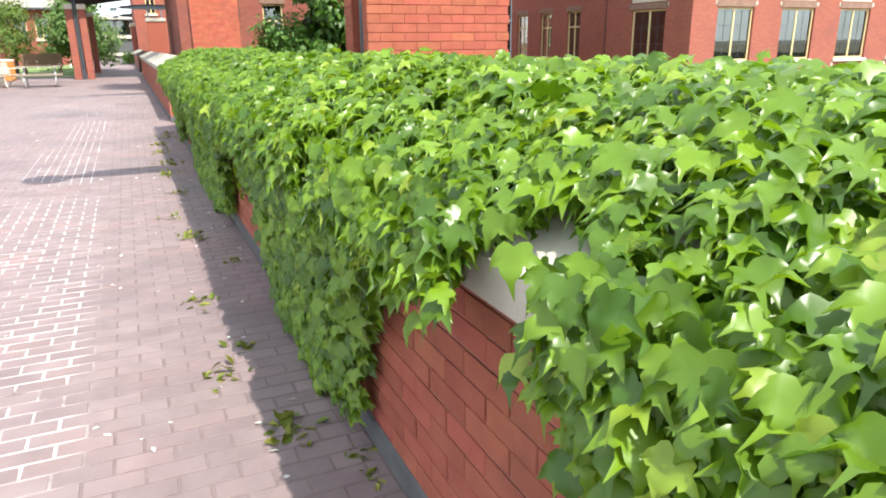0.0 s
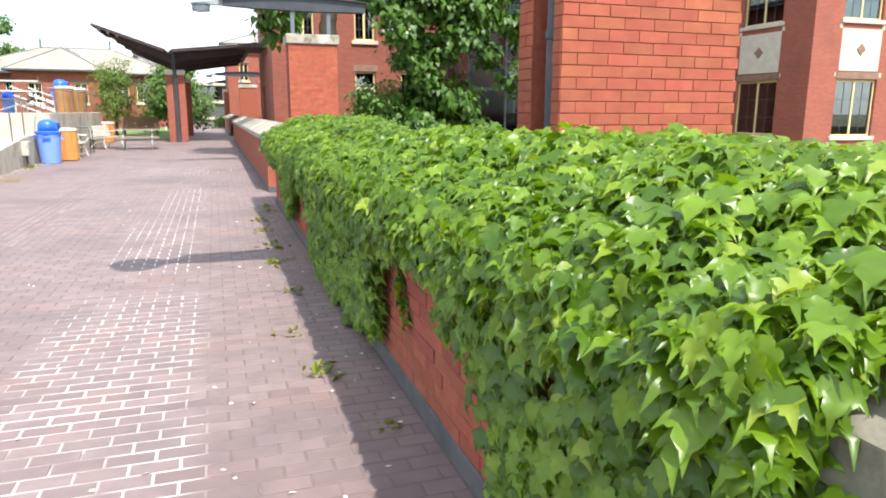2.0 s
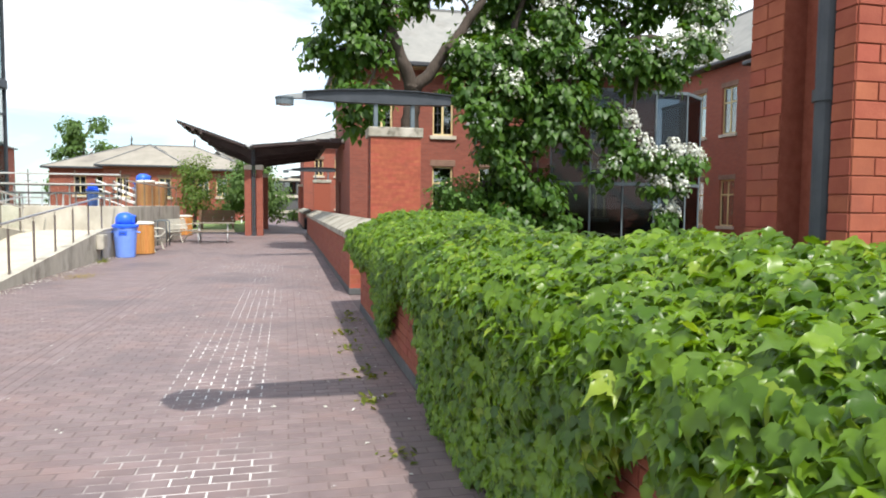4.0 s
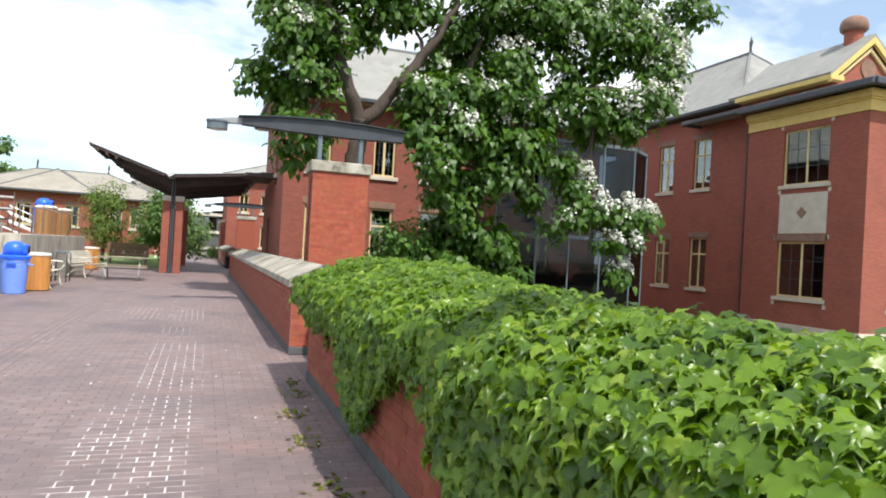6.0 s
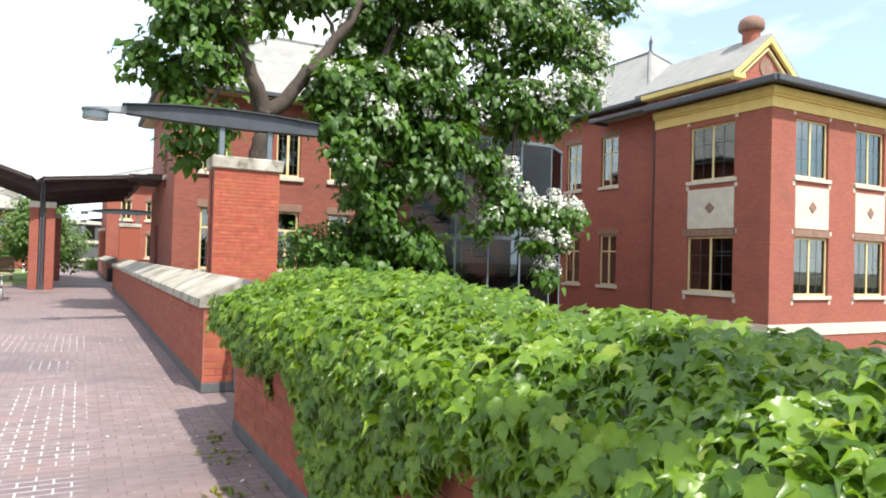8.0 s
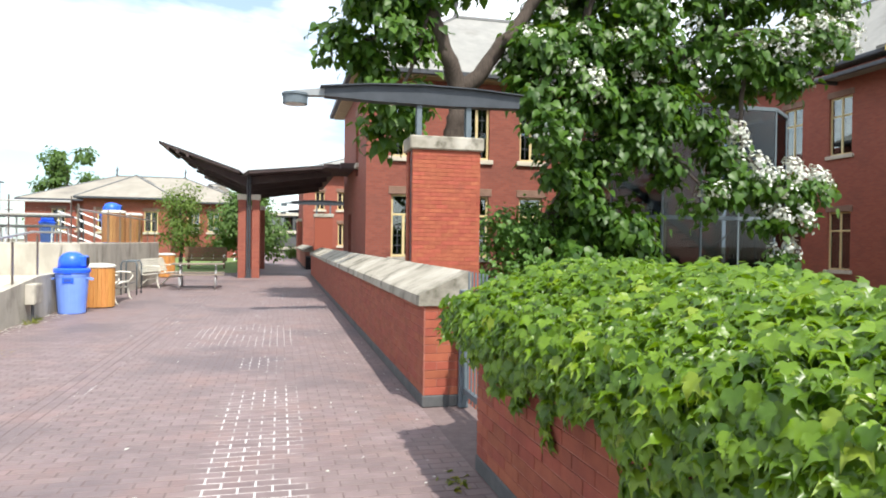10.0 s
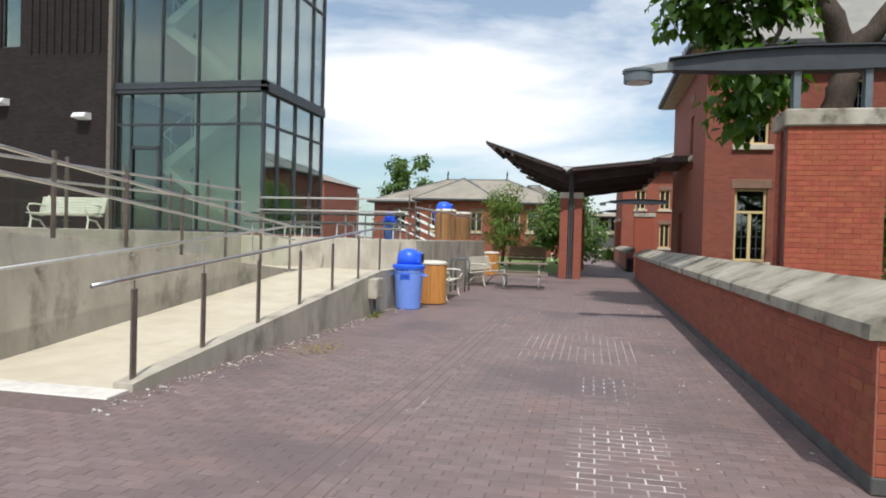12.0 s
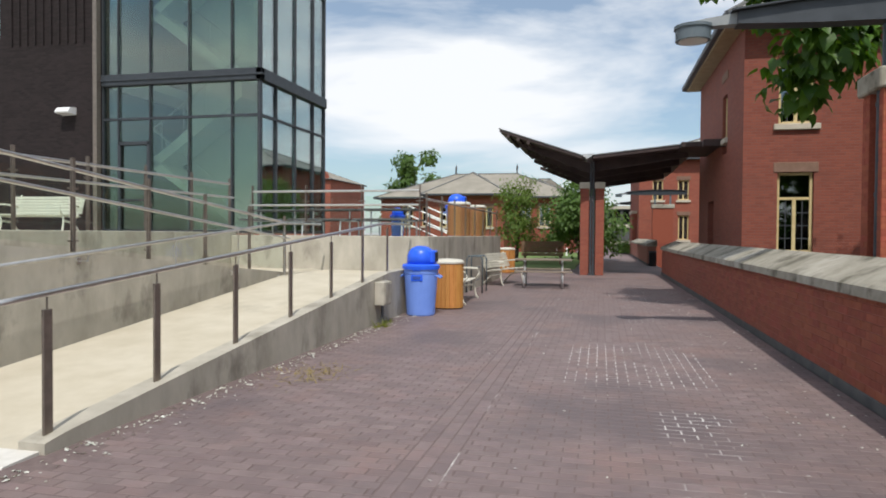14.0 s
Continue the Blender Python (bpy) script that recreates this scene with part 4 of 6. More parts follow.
tower = thing("glass_stair_tower", "green-tinted glass stair tower with dark steel frame", "building", (-15, 34, TERR))
GX0, GX1, GY0, GY1 = -18.24, -12.35, 31.6, 36.8
mx = [-18.24, -17.62, -16.39, -14.92, -13.35, -12.37]
my = [31.6, 32.70, 34.15, 35.70, 36.78]
for i in range(len(mx) - 1):
    for z0, z1 in ((TERR + 0.1, 5.2), (5.28, 6.33), (6.75, 10.6), (10.66, 14.4)):
        part("pane", one_box((mx[i] + 0.03, GY0 + 0.02, z0), (mx[i + 1] - 0.03, GY0 + 0.035, z1)), GLASS_GREEN, tower)
for i in range(len(my) - 1):
    for z0, z1 in ((TERR + 0.1, 5.2), (5.28, 6.33), (6.75, 10.6), (10.66, 14.4)):
        part("pane", one_box((GX1 - 0.035, my[i] + 0.03, z0), (GX1 - 0.02, my[i + 1] - 0.03, z1)), GLASS_SKY_SIDE, tower)
for x in mx:
    w = 0.09 if x in (mx[0], mx[-1]) else 0.05
    part("mullion", one_box((x - w / 2, GY0 - 0.05, TERR), (x + w / 2, GY0 + 0.12, 14.5)), STEEL_DARK, tower)
for y in my[1:]:
    part("mullion", one_box((GX1 - 0.12, y - 0.03, TERR), (GX1 + 0.05, y + 0.03, 14.5)), STEEL_DARK, tower)
for z in (TERR + 0.05, 5.24, 10.63):
    bm = bmesh.new()
    box(bm, (GX0, GY0 - 0.03, z - 0.04), (GX1, GY0 + 0.1, z + 0.04))
    box(bm, (GX1 - 0.1, GY0, z - 0.04), (GX1 + 0.03, GY1, z + 0.04))
    part("transom", bm, STEEL_DARK, tower)
bm = bmesh.new()
box(bm, (GX0, GY0 - 0.12, 6.35), (GX1 + 0.12, GY0 + 0.1, 6.74), 0.02)
box(bm, (GX1 - 0.1, GY0 - 0.12, 6.35), (GX1 + 0.12, GY1, 6.74), 0.02)
box(bm, (GX0, GY0 - 0.16, 6.50), (GX1 + 0.16, GY0, 6.56), 0.01)
part("steel_band", bm, STEEL_DARK, tower, "dark steel floor band")
part("floor_slab", one_box((GX0, GY0 + 0.4, 6.38), (-16.9, GY1, 6.70)), WHITE, tower)
part("back_wall", one_box((GX0, GY1 + 0.02, TERR), (GX1 - 0.1, GY1 + 0.2, 14.5)), WHITE, tower, "white rear wall")
# this wall gets the painted room shade, so the left panes look dark
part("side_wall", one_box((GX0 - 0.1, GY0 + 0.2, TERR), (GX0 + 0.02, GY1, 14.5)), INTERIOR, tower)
part("core_wall", one_box((-16.4, 33.7, TERR), (-13.3, 33.9, 14.5)), WHITE, tower, "white stair wall")
part("roof", one_box((GX0 - 0.1, GY0 - 0.1, 14.5), (GX1 + 0.1, GY1 + 0.2, 14.75)), STEEL_DARK, tower)
part("floor", one_box((GX0, GY0, TERR - 0.02), (GX1, GY1, TERR + 0.02)), CONCRETE, tower)
for k, (za, zb, xa, xb, ya) in enumerate(((TERR, 4.0, -13.4, -16.8, 32.3), (4.0, 6.4, -16.8, -13.4, 32.3), (6.7, 9.2, -13.4, -16.8, 32.3), (9.2, 11.8, -16.8, -13.4, 32.3))):
    bm = bmesh.new()
    prism(bm, [(xa, za), (xb, zb), (xb, zb - 0.4), (xa, za - 0.4 if k else za)], "y", ya, ya + 1.3)
    part("stair_flight", bm, WHITE, tower, "white stair flight")
    bm = bmesh.new()
    bar(bm, (xa, ya, za + 1.0), (xb, ya, zb + 1.0), 0.05, sides=8)
    for f in (0.1, 0.35, 0.6, 0.85):
        px_, pz = xa + (xb - xa) * f, za + (zb - za) * f
        bar(bm, (px_, ya, pz), (px_, ya, pz + 1.0), 0.03, sides=6)
    part("handrail", bm, STAINLESS, tower)
# entrance door leaf in the front
bm = bmesh.new()
for lo, hi in (((-17.62, 31.52, TERR), (-17.52, 31.6, 4.45)), ((-16.49, 31.52, TERR), (-16.39, 31.6, 4.45)), ((-17.62, 31.52, 4.35), (-16.39, 31.6, 4.47)), ((-17.52, 31.53, 2.45), (-16.49, 31.58, 2.53))):
    box(bm, lo, hi, 0.01)
part("door", bm, STEEL_DARK, tower, "metal-framed glass door")

# ---- ramp, walls and terrace ----
RY0, RY1, RZ1 = 15.2, 22.2, 0.68
SL = RZ1 / (RY1 - RY0)
ramp = thing("ramp", "pale concrete switchback ramp with low kerbs", "ramp", (-6, 18, 0), kind="structure")
part("ramp_slab", prism(bmesh.new(), [(15.12, 0.014), (RY1, RZ1), (24.0, RZ1 + 0.01), (24.0, -0.1), (15.12, -0.1)], "x", -6.9, -5.16), RAMP, ramp, "sand-coloured ramp surface")
part("threshold", prism(bmesh.new(), [(14.80, -0.02), (14.86, 0.010), (15.12, 0.020), (15.12, -0.1), (14.80, -0.1)], "x", -6.9, -5.0), THRESHOLD, ramp, "pale worn concrete threshold")
part("kerb_wall", prism(bmesh.new(), [(15.12, -0.05), (15.12, 0.07), (15.3, 0.10), (RY1, RZ1 + 0.09), (24.0, RZ1 + 0.09), (24.0, -0.05)], "x", -5.16, -4.96), CONCRETE, ramp, "grey concrete kerb wall")
part("divider_wall", prism(bmesh.new(), [(13.0, -0.05), (13.0, 1.63), (22.65, 0.70), (22.65, -0.05)], "x", -7.1, -6.9), CONCRETE, ramp, "stained concrete wall between the flights")
part("upper_slab", prism(bmesh.new(), [(13.0, 0.0), (13.0, 1.40), (22.45, 0.70), (24.0, 0.70), (24.0, 0.0)], "x", -8.9, -7.1), RAMP, ramp)
part("landing_slab", one_box((-7.1, 22.45, -0.05), (-6.9, 24.0, 0.69)), RAMP, ramp)

terrace = tagged(part("terrace", one_box((-46.0, 24.2, -0.1), (-4.95, 33.4, TERR - 0.06)), CONCRETE), "raised concrete terrace in front of the glass tower", "terrace", kind="structure")
part("upper_deck", one_box((-46.0, 10.0, -0.1), (-9.1, 24.2, TERR - 0.062)), CONCRETE, terrace)
part("end_wall", one_box((-8.9, 24.0, 0.0), (-4.75, 24.2, TERR - 0.04), 0.01), CONCRETE, terrace, "board-marked concrete wall")
part("side_wall", one_box((-4.95, 24.2, -0.02), (-4.75, 33.4, TERR - 0.04), 0.01), CONCRETE, terrace)
part("edge_wall", one_box((-9.1, 10.0, 0.0), (-8.9, 24.2, TERR + 0.02), 0.01), CONCRETE, terrace)


def rail_post(bm, x, y, z0, z1, along="y"):
    for d in (-0.012, 0.012):
        o = (0, d, 0) if along == "x" else (d, 0, 0)
        bar(bm, (x + o[0], y + o[1], z0), (x + o[0], y + o[1], z1), 0.010, 0.042)


# outer handrail of the lower flight
rail_1 = thing("handrail", "stainless steel handrail on flat posts along the ramp kerb", "handrail", (-5.06, 18, 0.3))
bm = bmesh.new()
pipe(bm, [(-5.06, 14.72, 0.955), (-5.06, 15.1, 0.99), (-5.06, 15.4, 1.015), (-5.06, 22.0, 1.56), (-5.06, 22.25, 1.575), (-5.06, 23.8, 1.58)], 0.021, 10)
part("rail", bm, STAINLESS, rail_1, smooth=True)
for k in range(7):
    y = 15.25 + (1.11 + 1.207 * (k - 1) if k else 0.0)
    zb, zr = SL * (y - RY0) + 0.10, 1.0 + (y - 15.25) * 0.0826
    bm = bmesh.new()
    bar(bm, (-5.06, y, zb - 0.02), (-5.06, y, zr - 0.10), 0.02, 0.075, bevel=0.003)
    bar(bm, (-5.06, y, zr - 0.12), (-5.06, y, zr - 0.01), 0.012, sides=6)
    part("post", bm, POST_METAL, rail_1, "flat brushed steel post")
# wall rail
rail_2 = thing("handrail", "stainless steel handrail bracketed to the concrete wall", "handrail", (-6.78, 18, 1))
bm = bmesh.new()
pipe(bm, [(-6.78, 13.2, 0.80), (-6.78, 22.0, 1.57), (-6.78, 23.6, 1.58)], 0.021, 10)
part("rail", bm, STAINLESS, rail_2, smooth=True)
for k in range(6):
    y = 14.6 + 1.5 * k
    z = 0.80 + (y - 13.2) * 0.0875
    if z > 1.55:
        z = 1.55
    bm = bmesh.new()
    wall_top = 1.63 - (y - 13.0) * 0.0964
    pipe(bm, [(-6.78, y, z - 0.01), (-6.78, y, min(z, wall_top) - 0.09), (-6.905, y, min(z, wall_top) - 0.09)], 0.008, 6)
    bar(bm, (-6.90, y, min(z, wall_top) - 0.09), (-6.885, y, min(z, wall_top) - 0.09), 0.07, sides=10)
    part("bracket", bm, STAINLESS, rail_2)


def guard(name, pts, base, height, second=True, group="glass guards", off=0.06):
    """A glass guard along two points (x, y, z of the wall's top): posts, panes and top rail."""
    g = thing(name, "stainless steel guard with clear glass panes and flat twin posts", "guard rail", pts[0], group=group)
    a, b = Vector(pts[0]), Vector(pts[1])
    n = max(2, round((b - a).length / 1.25))
    along = "x" if abs(b.x - a.x) > abs(b.y - a.y) else "y"
    for k in range(n + 1):
        p = a.lerp(b, k / n)
        bm = bmesh.new()
        rail_post(bm, p.x, p.y, p.z - base, p.z + height + 0.12, along)
        for dz in (0.12, height - 0.2):
            o = Vector((0, 0.07, 0)) if along == "y" else Vector((0.07, 0, 0))
            bar(bm, p + Vector((0, 0, dz)) - o, p + Vector((0, 0, dz)) + o, 0.02, sides=6)
        part("post", bm, POST_METAL, g)
        if k < n:
            q = a.lerp(b, (k + 1) / n)
            u = (q - p).normalized() * 0.07
            bm = bmesh.new()
            c = [p + u + Vector((0, 0, 0.06)), q - u + Vector((0, 0, 0.06)), q - u + Vector((0, 0, height - 0.1)), p + u + Vector((0, 0, height - 0.1))]
            w = Vector((0.005, 0, 0)) if along == "y" else Vector((0, 0.005, 0))
            vs = [bm.verts.new(v - w) for v in c] + [bm.verts.new(v + w) for v in c]
            for f in ((0, 1, 2, 3), (7, 6, 5, 4), (0, 4, 5, 1), (1, 5, 6, 2), (2, 6, 7, 3), (3, 7, 4, 0)):
                bm.faces.new([vs[i] for i in f])
            ob = part("pane", bm, GLASS_GUARD, g)
            ob.visible_shadow = False
    bm = bmesh.new()
    bar(bm, a + Vector((0, 0, height)), b + Vector((0, 0, height)), 0.045, sides=10)
    part("top_rail", bm, STAINLESS, g)
    if second:
        bm = bmesh.new()
        s = Vector((0.1, 0, 0)) if along == "y" else Vector((0, -0.1, 0))
        bar(bm, a + s + Vector((0, 0, height - 0.28)), b + s + Vector((0, 0, height - 0.28)), 0.04, sides=10)
        part("hand_rail", bm, STAINLESS, g)
    return g


guard("glass_guard", ((-6.98, 13.96, 1.54), (-6.98, 22.5, 0.715)), 0.12, 0.87)
guard("glass_guard", ((-9.0, 11.0, TERR + 0.02), (-9.0, 24.1, TERR + 0.02)), 0.0, 0.98)
guard("glass_guard", ((-8.48, 24.1, TERR - 0.04), (-4.96, 24.1, TERR - 0.04)), 0.0, 0.88)
guard("glass_guard", ((-4.85, 24.2, TERR - 0.04), (-4.85, 33.2, TERR - 0.04)), 0.0, 0.72, second=False)

# steps and rail at the back of the terrace
steps = thing("terrace_steps", "concrete steps with a sloped steel rail at the terrace's end", "steps", (-6.0, 33.0, 0))
for k in range(7):
    part("step", one_box((-7.6, 33.42 + 0.3 * k, 0.0), (-5.2, 33.72 + 0.3 * k, TERR - 0.2 * (k + 0.4)), 0.01), CONCRETE, steps)

for dy, x0 in ((0.0, -7.9), (1.5, -7.6)):
    sr = thing("stair_rail", "sloped stainless steel double rail beside the terrace steps", "handrail", (x0 + 0.7, 33.3 + dy, TERR - 0.06), group="stair rails")
    for dz in (0.0, 0.32, 0.62):
        part("rail", bar(bmesh.new(), (x0, 33.3 + dy, TERR + 0.35 + dz), (x0 + 1.6, 33.3 + dy, TERR - 0.30 + dz), 0.045, sides=8), GALV, sr)
    for f in (0.0, 0.5, 1.0):
        part("post", bar(bmesh.new(), (x0 + 1.6 * f, 33.3 + dy, TERR - 0.10 - 0.65 * f), (x0 + 1.6 * f, 33.3 + dy, TERR + 1.05 - 0.65 * f), 0.05, sides=8), PIPE, sr)

# ---- leaves ----
def leaf_shape(fold=0.10, droop=0.22, curl=0.10, seed=0):
    """A three-lobed, toothed ivy leaf, stalk at the origin, tip towards +y, upper side towards +z."""
    r = np.random.default_rng(seed)
    mid = [(0, 0.0), (0, 0.32), (0, 0.66), (0, 1.04), (0, 1.56)]
    right = [(0.13, -0.14), (0.37, -0.17), (0.58, -0.04), (0.62, 0.14), (0.76, 0.30), (1.02, 0.70), (0.66, 0.57), (0.53, 0.68), (0.41, 0.60), (0.37, 0.86), (0.14, 1.08), (0.36, 0.27), (0.62, 0.43)]
    flat = np.array(mid + right + [(-x, y) for x, y in right], dtype=float)
    flat[1:] += r.normal(0, 0.024, (len(flat) - 1, 2))
    flat[:, 0] *= r.uniform(0.86, 1.02)
    px_, py_ = flat[:, 0], flat[:, 1]
    out2 = px_ ** 2 + (py_ - 0.3) ** 2
    z = fold * np.abs(px_) * 1.2 - droop * out2 * 0.24 - curl * px_ ** 2 * 0.3 + r.normal(0, 0.022, len(flat))
    z[[4, 10, 23]] -= 0.16 + droop * 0.30
    z[[16, 17, 29, 30]] -= 0.08
    z[[1, 2, 3]] -= 0.03
    z[[7, 8, 20, 21, 12, 13, 25, 26, 14, 27]] += 0.06
    v = np.concatenate([flat, z[:, None]], axis=1)

    def side(o):
        a = list(range(o, o + 13))
        p, q = a[11], a[12]
        return [(0, a[0], a[1]), (0, a[1], p), (a[1], a[2], p), (a[2], a[3], p), (a[3], q, p), (a[3], a[4], q), (a[4], a[5], q), (a[5], a[6], q), (q, a[6], a[7]), (q, a[7], p),
                (p, a[7], a[8]), (p, a[8], 2), (0, p, 1), (1, p, 2), (2, a[8], 3), (a[8], a[9], 3), (a[9], a[10], 3), (a[10], 4, 3)]
    f = side(5) + [(a, c, b) for a, b, c in side(18)]
    return v, np.array(f)


def plain_leaf(droop=0.4, seed=0):
    """The same leaf with few faces, for the back of the ivy."""
    r = np.random.default_rng(seed)
    v = np.array([(0, 0, 0), (0, 0.5, 0), (0, 1.38, -droop * 0.7), (0.36, -0.15, 0.03), (0.58, 0.14, 0.0), (0.92, 0.58, -droop * 0.5), (0.40, 0.58, 0.04),
                  (-0.36, -0.15, 0.03), (-0.58, 0.14, 0.0), (-0.92, 0.58, -droop * 0.5), (-0.40, 0.58, 0.04)], dtype=float)
    v[1:] += r.normal(0, 0.03, (10, 3))
    f = [(0, 3, 1), (3, 4, 1), (4, 5, 6), (4, 6, 1), (1, 6, 2), (0, 1, 7), (7, 1, 8), (8, 10, 9), (8, 1, 10), (1, 2, 10)]
    return v, np.array(f)


def heart_shape(droop=0.25, fold=0.12, seed=0):
    v = np.array([(0, 0, 0), (0, 0.5, 0.0), (0, 1.05, -droop), (0.32, -0.08, fold), (0.46, 0.28, fold), (0.26, 0.72, 0), (-0.32, -0.08, fold), (-0.46, 0.28, fold), (-0.26, 0.72, 0)], dtype=float)
    v[1:] += np.random.default_rng(seed).normal(0, 0.03, (8, 3))
    f = np.array([(0, 3, 1), (3, 4, 1), (4, 5, 1), (5, 2, 1), (0, 1, 6), (6, 1, 7), (7, 1, 8), (8, 1, 2)])
    return v, f


def unit(a):
    return a / np.maximum(np.linalg.norm(a, axis=-1, keepdims=True), 1e-9)


def frames_of(normal, tip):
    """Axes for leaves whose upper side faces normal and whose tip points along tip."""
    z = unit(normal)
    y = unit(tip - (tip * z).sum(-1, keepdims=True) * z)
    x = np.cross(y, z)
    return np.stack([x, y, z], axis=-1)


def strew(shapes, pos, axes, size, rnd):
    """Joins copies of the shapes into verts and faces."""
    pick = rnd.integers(0, len(shapes), len(pos))
    vv, ff, base = [], [], 0
    for k, (v, f) in enumerate(shapes):
        sel = np.where(pick == k)[0]
        if not len(sel):
            continue
        w = np.einsum("nij,vj->nvi", axes[sel], v) * size[sel, None, None] + pos[sel, None, :]
        vv.append(w.reshape(-1, 3))
        ff.append((f[None] + (np.arange(len(sel)) * len(v))[:, None, None]).reshape(-1, f.shape[1]) + base)
        base += len(sel) * len(v)
    return np.concatenate(vv), np.concatenate(ff)


IVY_LEAVES = [leaf_shape(0.16, 0.50, 0.28, 1), leaf_shape(0.26, 0.65, 0.30, 2), leaf_shape(0.08, 0.40, 0.22, 3), leaf_shape(0.34, 0.60, 0.14, 4), leaf_shape(0.02, 0.70, 0.50, 5)]
IVY_PLAIN = [plain_leaf(0.4, 1), plain_leaf(0.55, 2), plain_leaf(0.3, 3)]


def wavy(x, y, s, seed):
    """Smooth lumps in about -1..1."""
    return (np.sin(x * s + seed) * np.cos(y * s * 0.83 + seed * 1.7) + np.sin(x * s * 1.9 - y * s * 1.3 + seed * 2.3) * 0.6 + np.sin(y * s * 2.7 + x * 0.7 * s + seed * 0.6) * 0.4) / 2


def ivy_top(x, y):
    edge = np.interp(x, [0.36, 0.42, 0.52, 0.70, 0.95, 1.3, 3.0], [0.90, 1.02, 1.12, 1.20, 1.29, 1.31, 1.25])
    end = np.interp(y, [11.0, 12.2, 12.95], [0.0, 0.05, -0.06])
    return edge + 0.03 * wavy(x, y, 2.2, 0.4) + 0.035 * wavy(x, y, 6.0, 2.0) + 0.025 * wavy(x, y, 11.0, 4.0) + end - 0.07 * np.interp(y, [5.8, 7.0, 9.5, 11.0], [0, 1, 1, 0]) * np.interp(x, [0.8, 1.2], [0, 1])


def ivy_hem(y):
    """How low the ivy hangs on the face of the parapet."""
    low = np.interp(y, [-2, 0.4, 0.68, 0.76, 0.84, 0.90, 1.10, 1.5, 1.75, 1.95, 2.08, 2.3, 2.9, 3.5, 3.65, 3.85, 4.05, 4.4, 4.75, 5.12, 5.28, 5.6, 6.2, 7.6, 7.9, 8.05, 8.6, 8.9, 9.2, 9.6, 10.0, 10.2, 10.4, 10.85, 11.3, 11.8, 12.1, 12.9],
                    [0.5, 0.6, 0.80, 0.94, 1.00, 1.12, 1.10, 0.86, 0.68, 0.48, 0.2, 0.10, 0.03, 0.16, 0.40, 0.62, 0.70, 0.80, 0.74, 0.66, 0.28, 0.16, 0.10, 0.06, 0.12, 0.66, 0.76, 0.66, 0.48, 0.30, 0.22, 0.30, 0.66, 0.76, 0.70, 0.60, 0.68, 0.85])
    low = low + 0.09 * np.interp(low, [0.25, 0.55, 0.8, 0.92], [0, 1, 1, 0])
    return low + 0.06 * np.sin(y * 9.0) + 0.05 * np.sin(y * 23.0 + 1)


rnd = np.random.default_rng(11)
pos, nor, tip, size = [], [], [], []
# top
n = 80000
x = rnd.uniform(0.40, 2.9, n) ** 1.0
y = rnd.uniform(-1.6, 12.95, n)
near = rnd.uniform(0, 1, n) < np.interp(x, [0.4, 1.3, 2.9], [1.0, 0.95, 0.55])
bare = ((x - 0.49) / 0.13) ** 2 + ((y - 0.95) / 0.16) ** 2 < 1
bare |= ((x - 0.98) / 0.28) ** 2 + ((y - 2.47) / 0.23) ** 2 < 1
bare |= (x < 0.61) & (y > 2.16) & (y < 2.43)
in_pillar = (x > 1.7) & (x < 3.25) & (y > 5.60) & (y < 6.42)
reach = np.interp(y, [-2, 5.5, 5.7, 6.4, 8.4, 9.2, 10.6, 13], [2.9, 2.9, 1.62, 1.5, 1.5, 1.75, 2.0, 2.1]) + 0.12 * wavy(x, y, 4.0, 1.0)
keep = near & ~bare & ~in_pillar & (x < reach)
x, y = x[keep], y[keep]
n = len(x)
z = ivy_top(x, y) - np.abs(rnd.normal(0, 0.06, n)) + rnd.normal(0, 0.02, n)
pos.append(np.stack([x, y, z], -1))
nor.append(np.stack([-0.34 + rnd.normal(0, 0.34, n), -0.20 + rnd.normal(0, 0.34, n), np.full(n, 0.95)], -1))
ang = rnd.normal(0, 0.75, n)
tip.append(np.stack([-np.cos(ang), -0.55 + np.sin(ang), rnd.normal(-0.42, 0.22, n)], -1))
size.append(rnd.uniform(0.028, 0.056, n) * np.where(rnd.uniform(0, 1, n) < 0.12, 1.3, 1.0))
# hanging face
n = 23000
y = rnd.uniform(-1.6, 12.9, n)
z = rnd.uniform(0.0, 1.12, n)
hem = ivy_hem(y)
notch = ((y - 2.29) / 0.14) ** 2 + ((z - 1.01) / 0.12) ** 2 < 1
keep = (z > hem) & ~notch
y, z = y[keep], z[keep]
n = len(y)
thick = np.interp(z, [0, 0.5, 0.95, 1.12], [0.06, 0.10, 0.16, 0.14])
x = 0.545 - rnd.uniform(0, 1, n) * thick
pos.append(np.stack([x, y, z], -1))
nor.append(np.stack([np.full(n, -1.0), rnd.normal(-0.3, 0.36, n), 0.55 + rnd.normal(0, 0.22, n)], -1))
tip.append(np.stack([rnd.normal(-0.15, 0.1, n), rnd.normal(0, 0.32, n), np.full(n, -1.0)], -1))
size.append(rnd.uniform(0.032, 0.058, n))
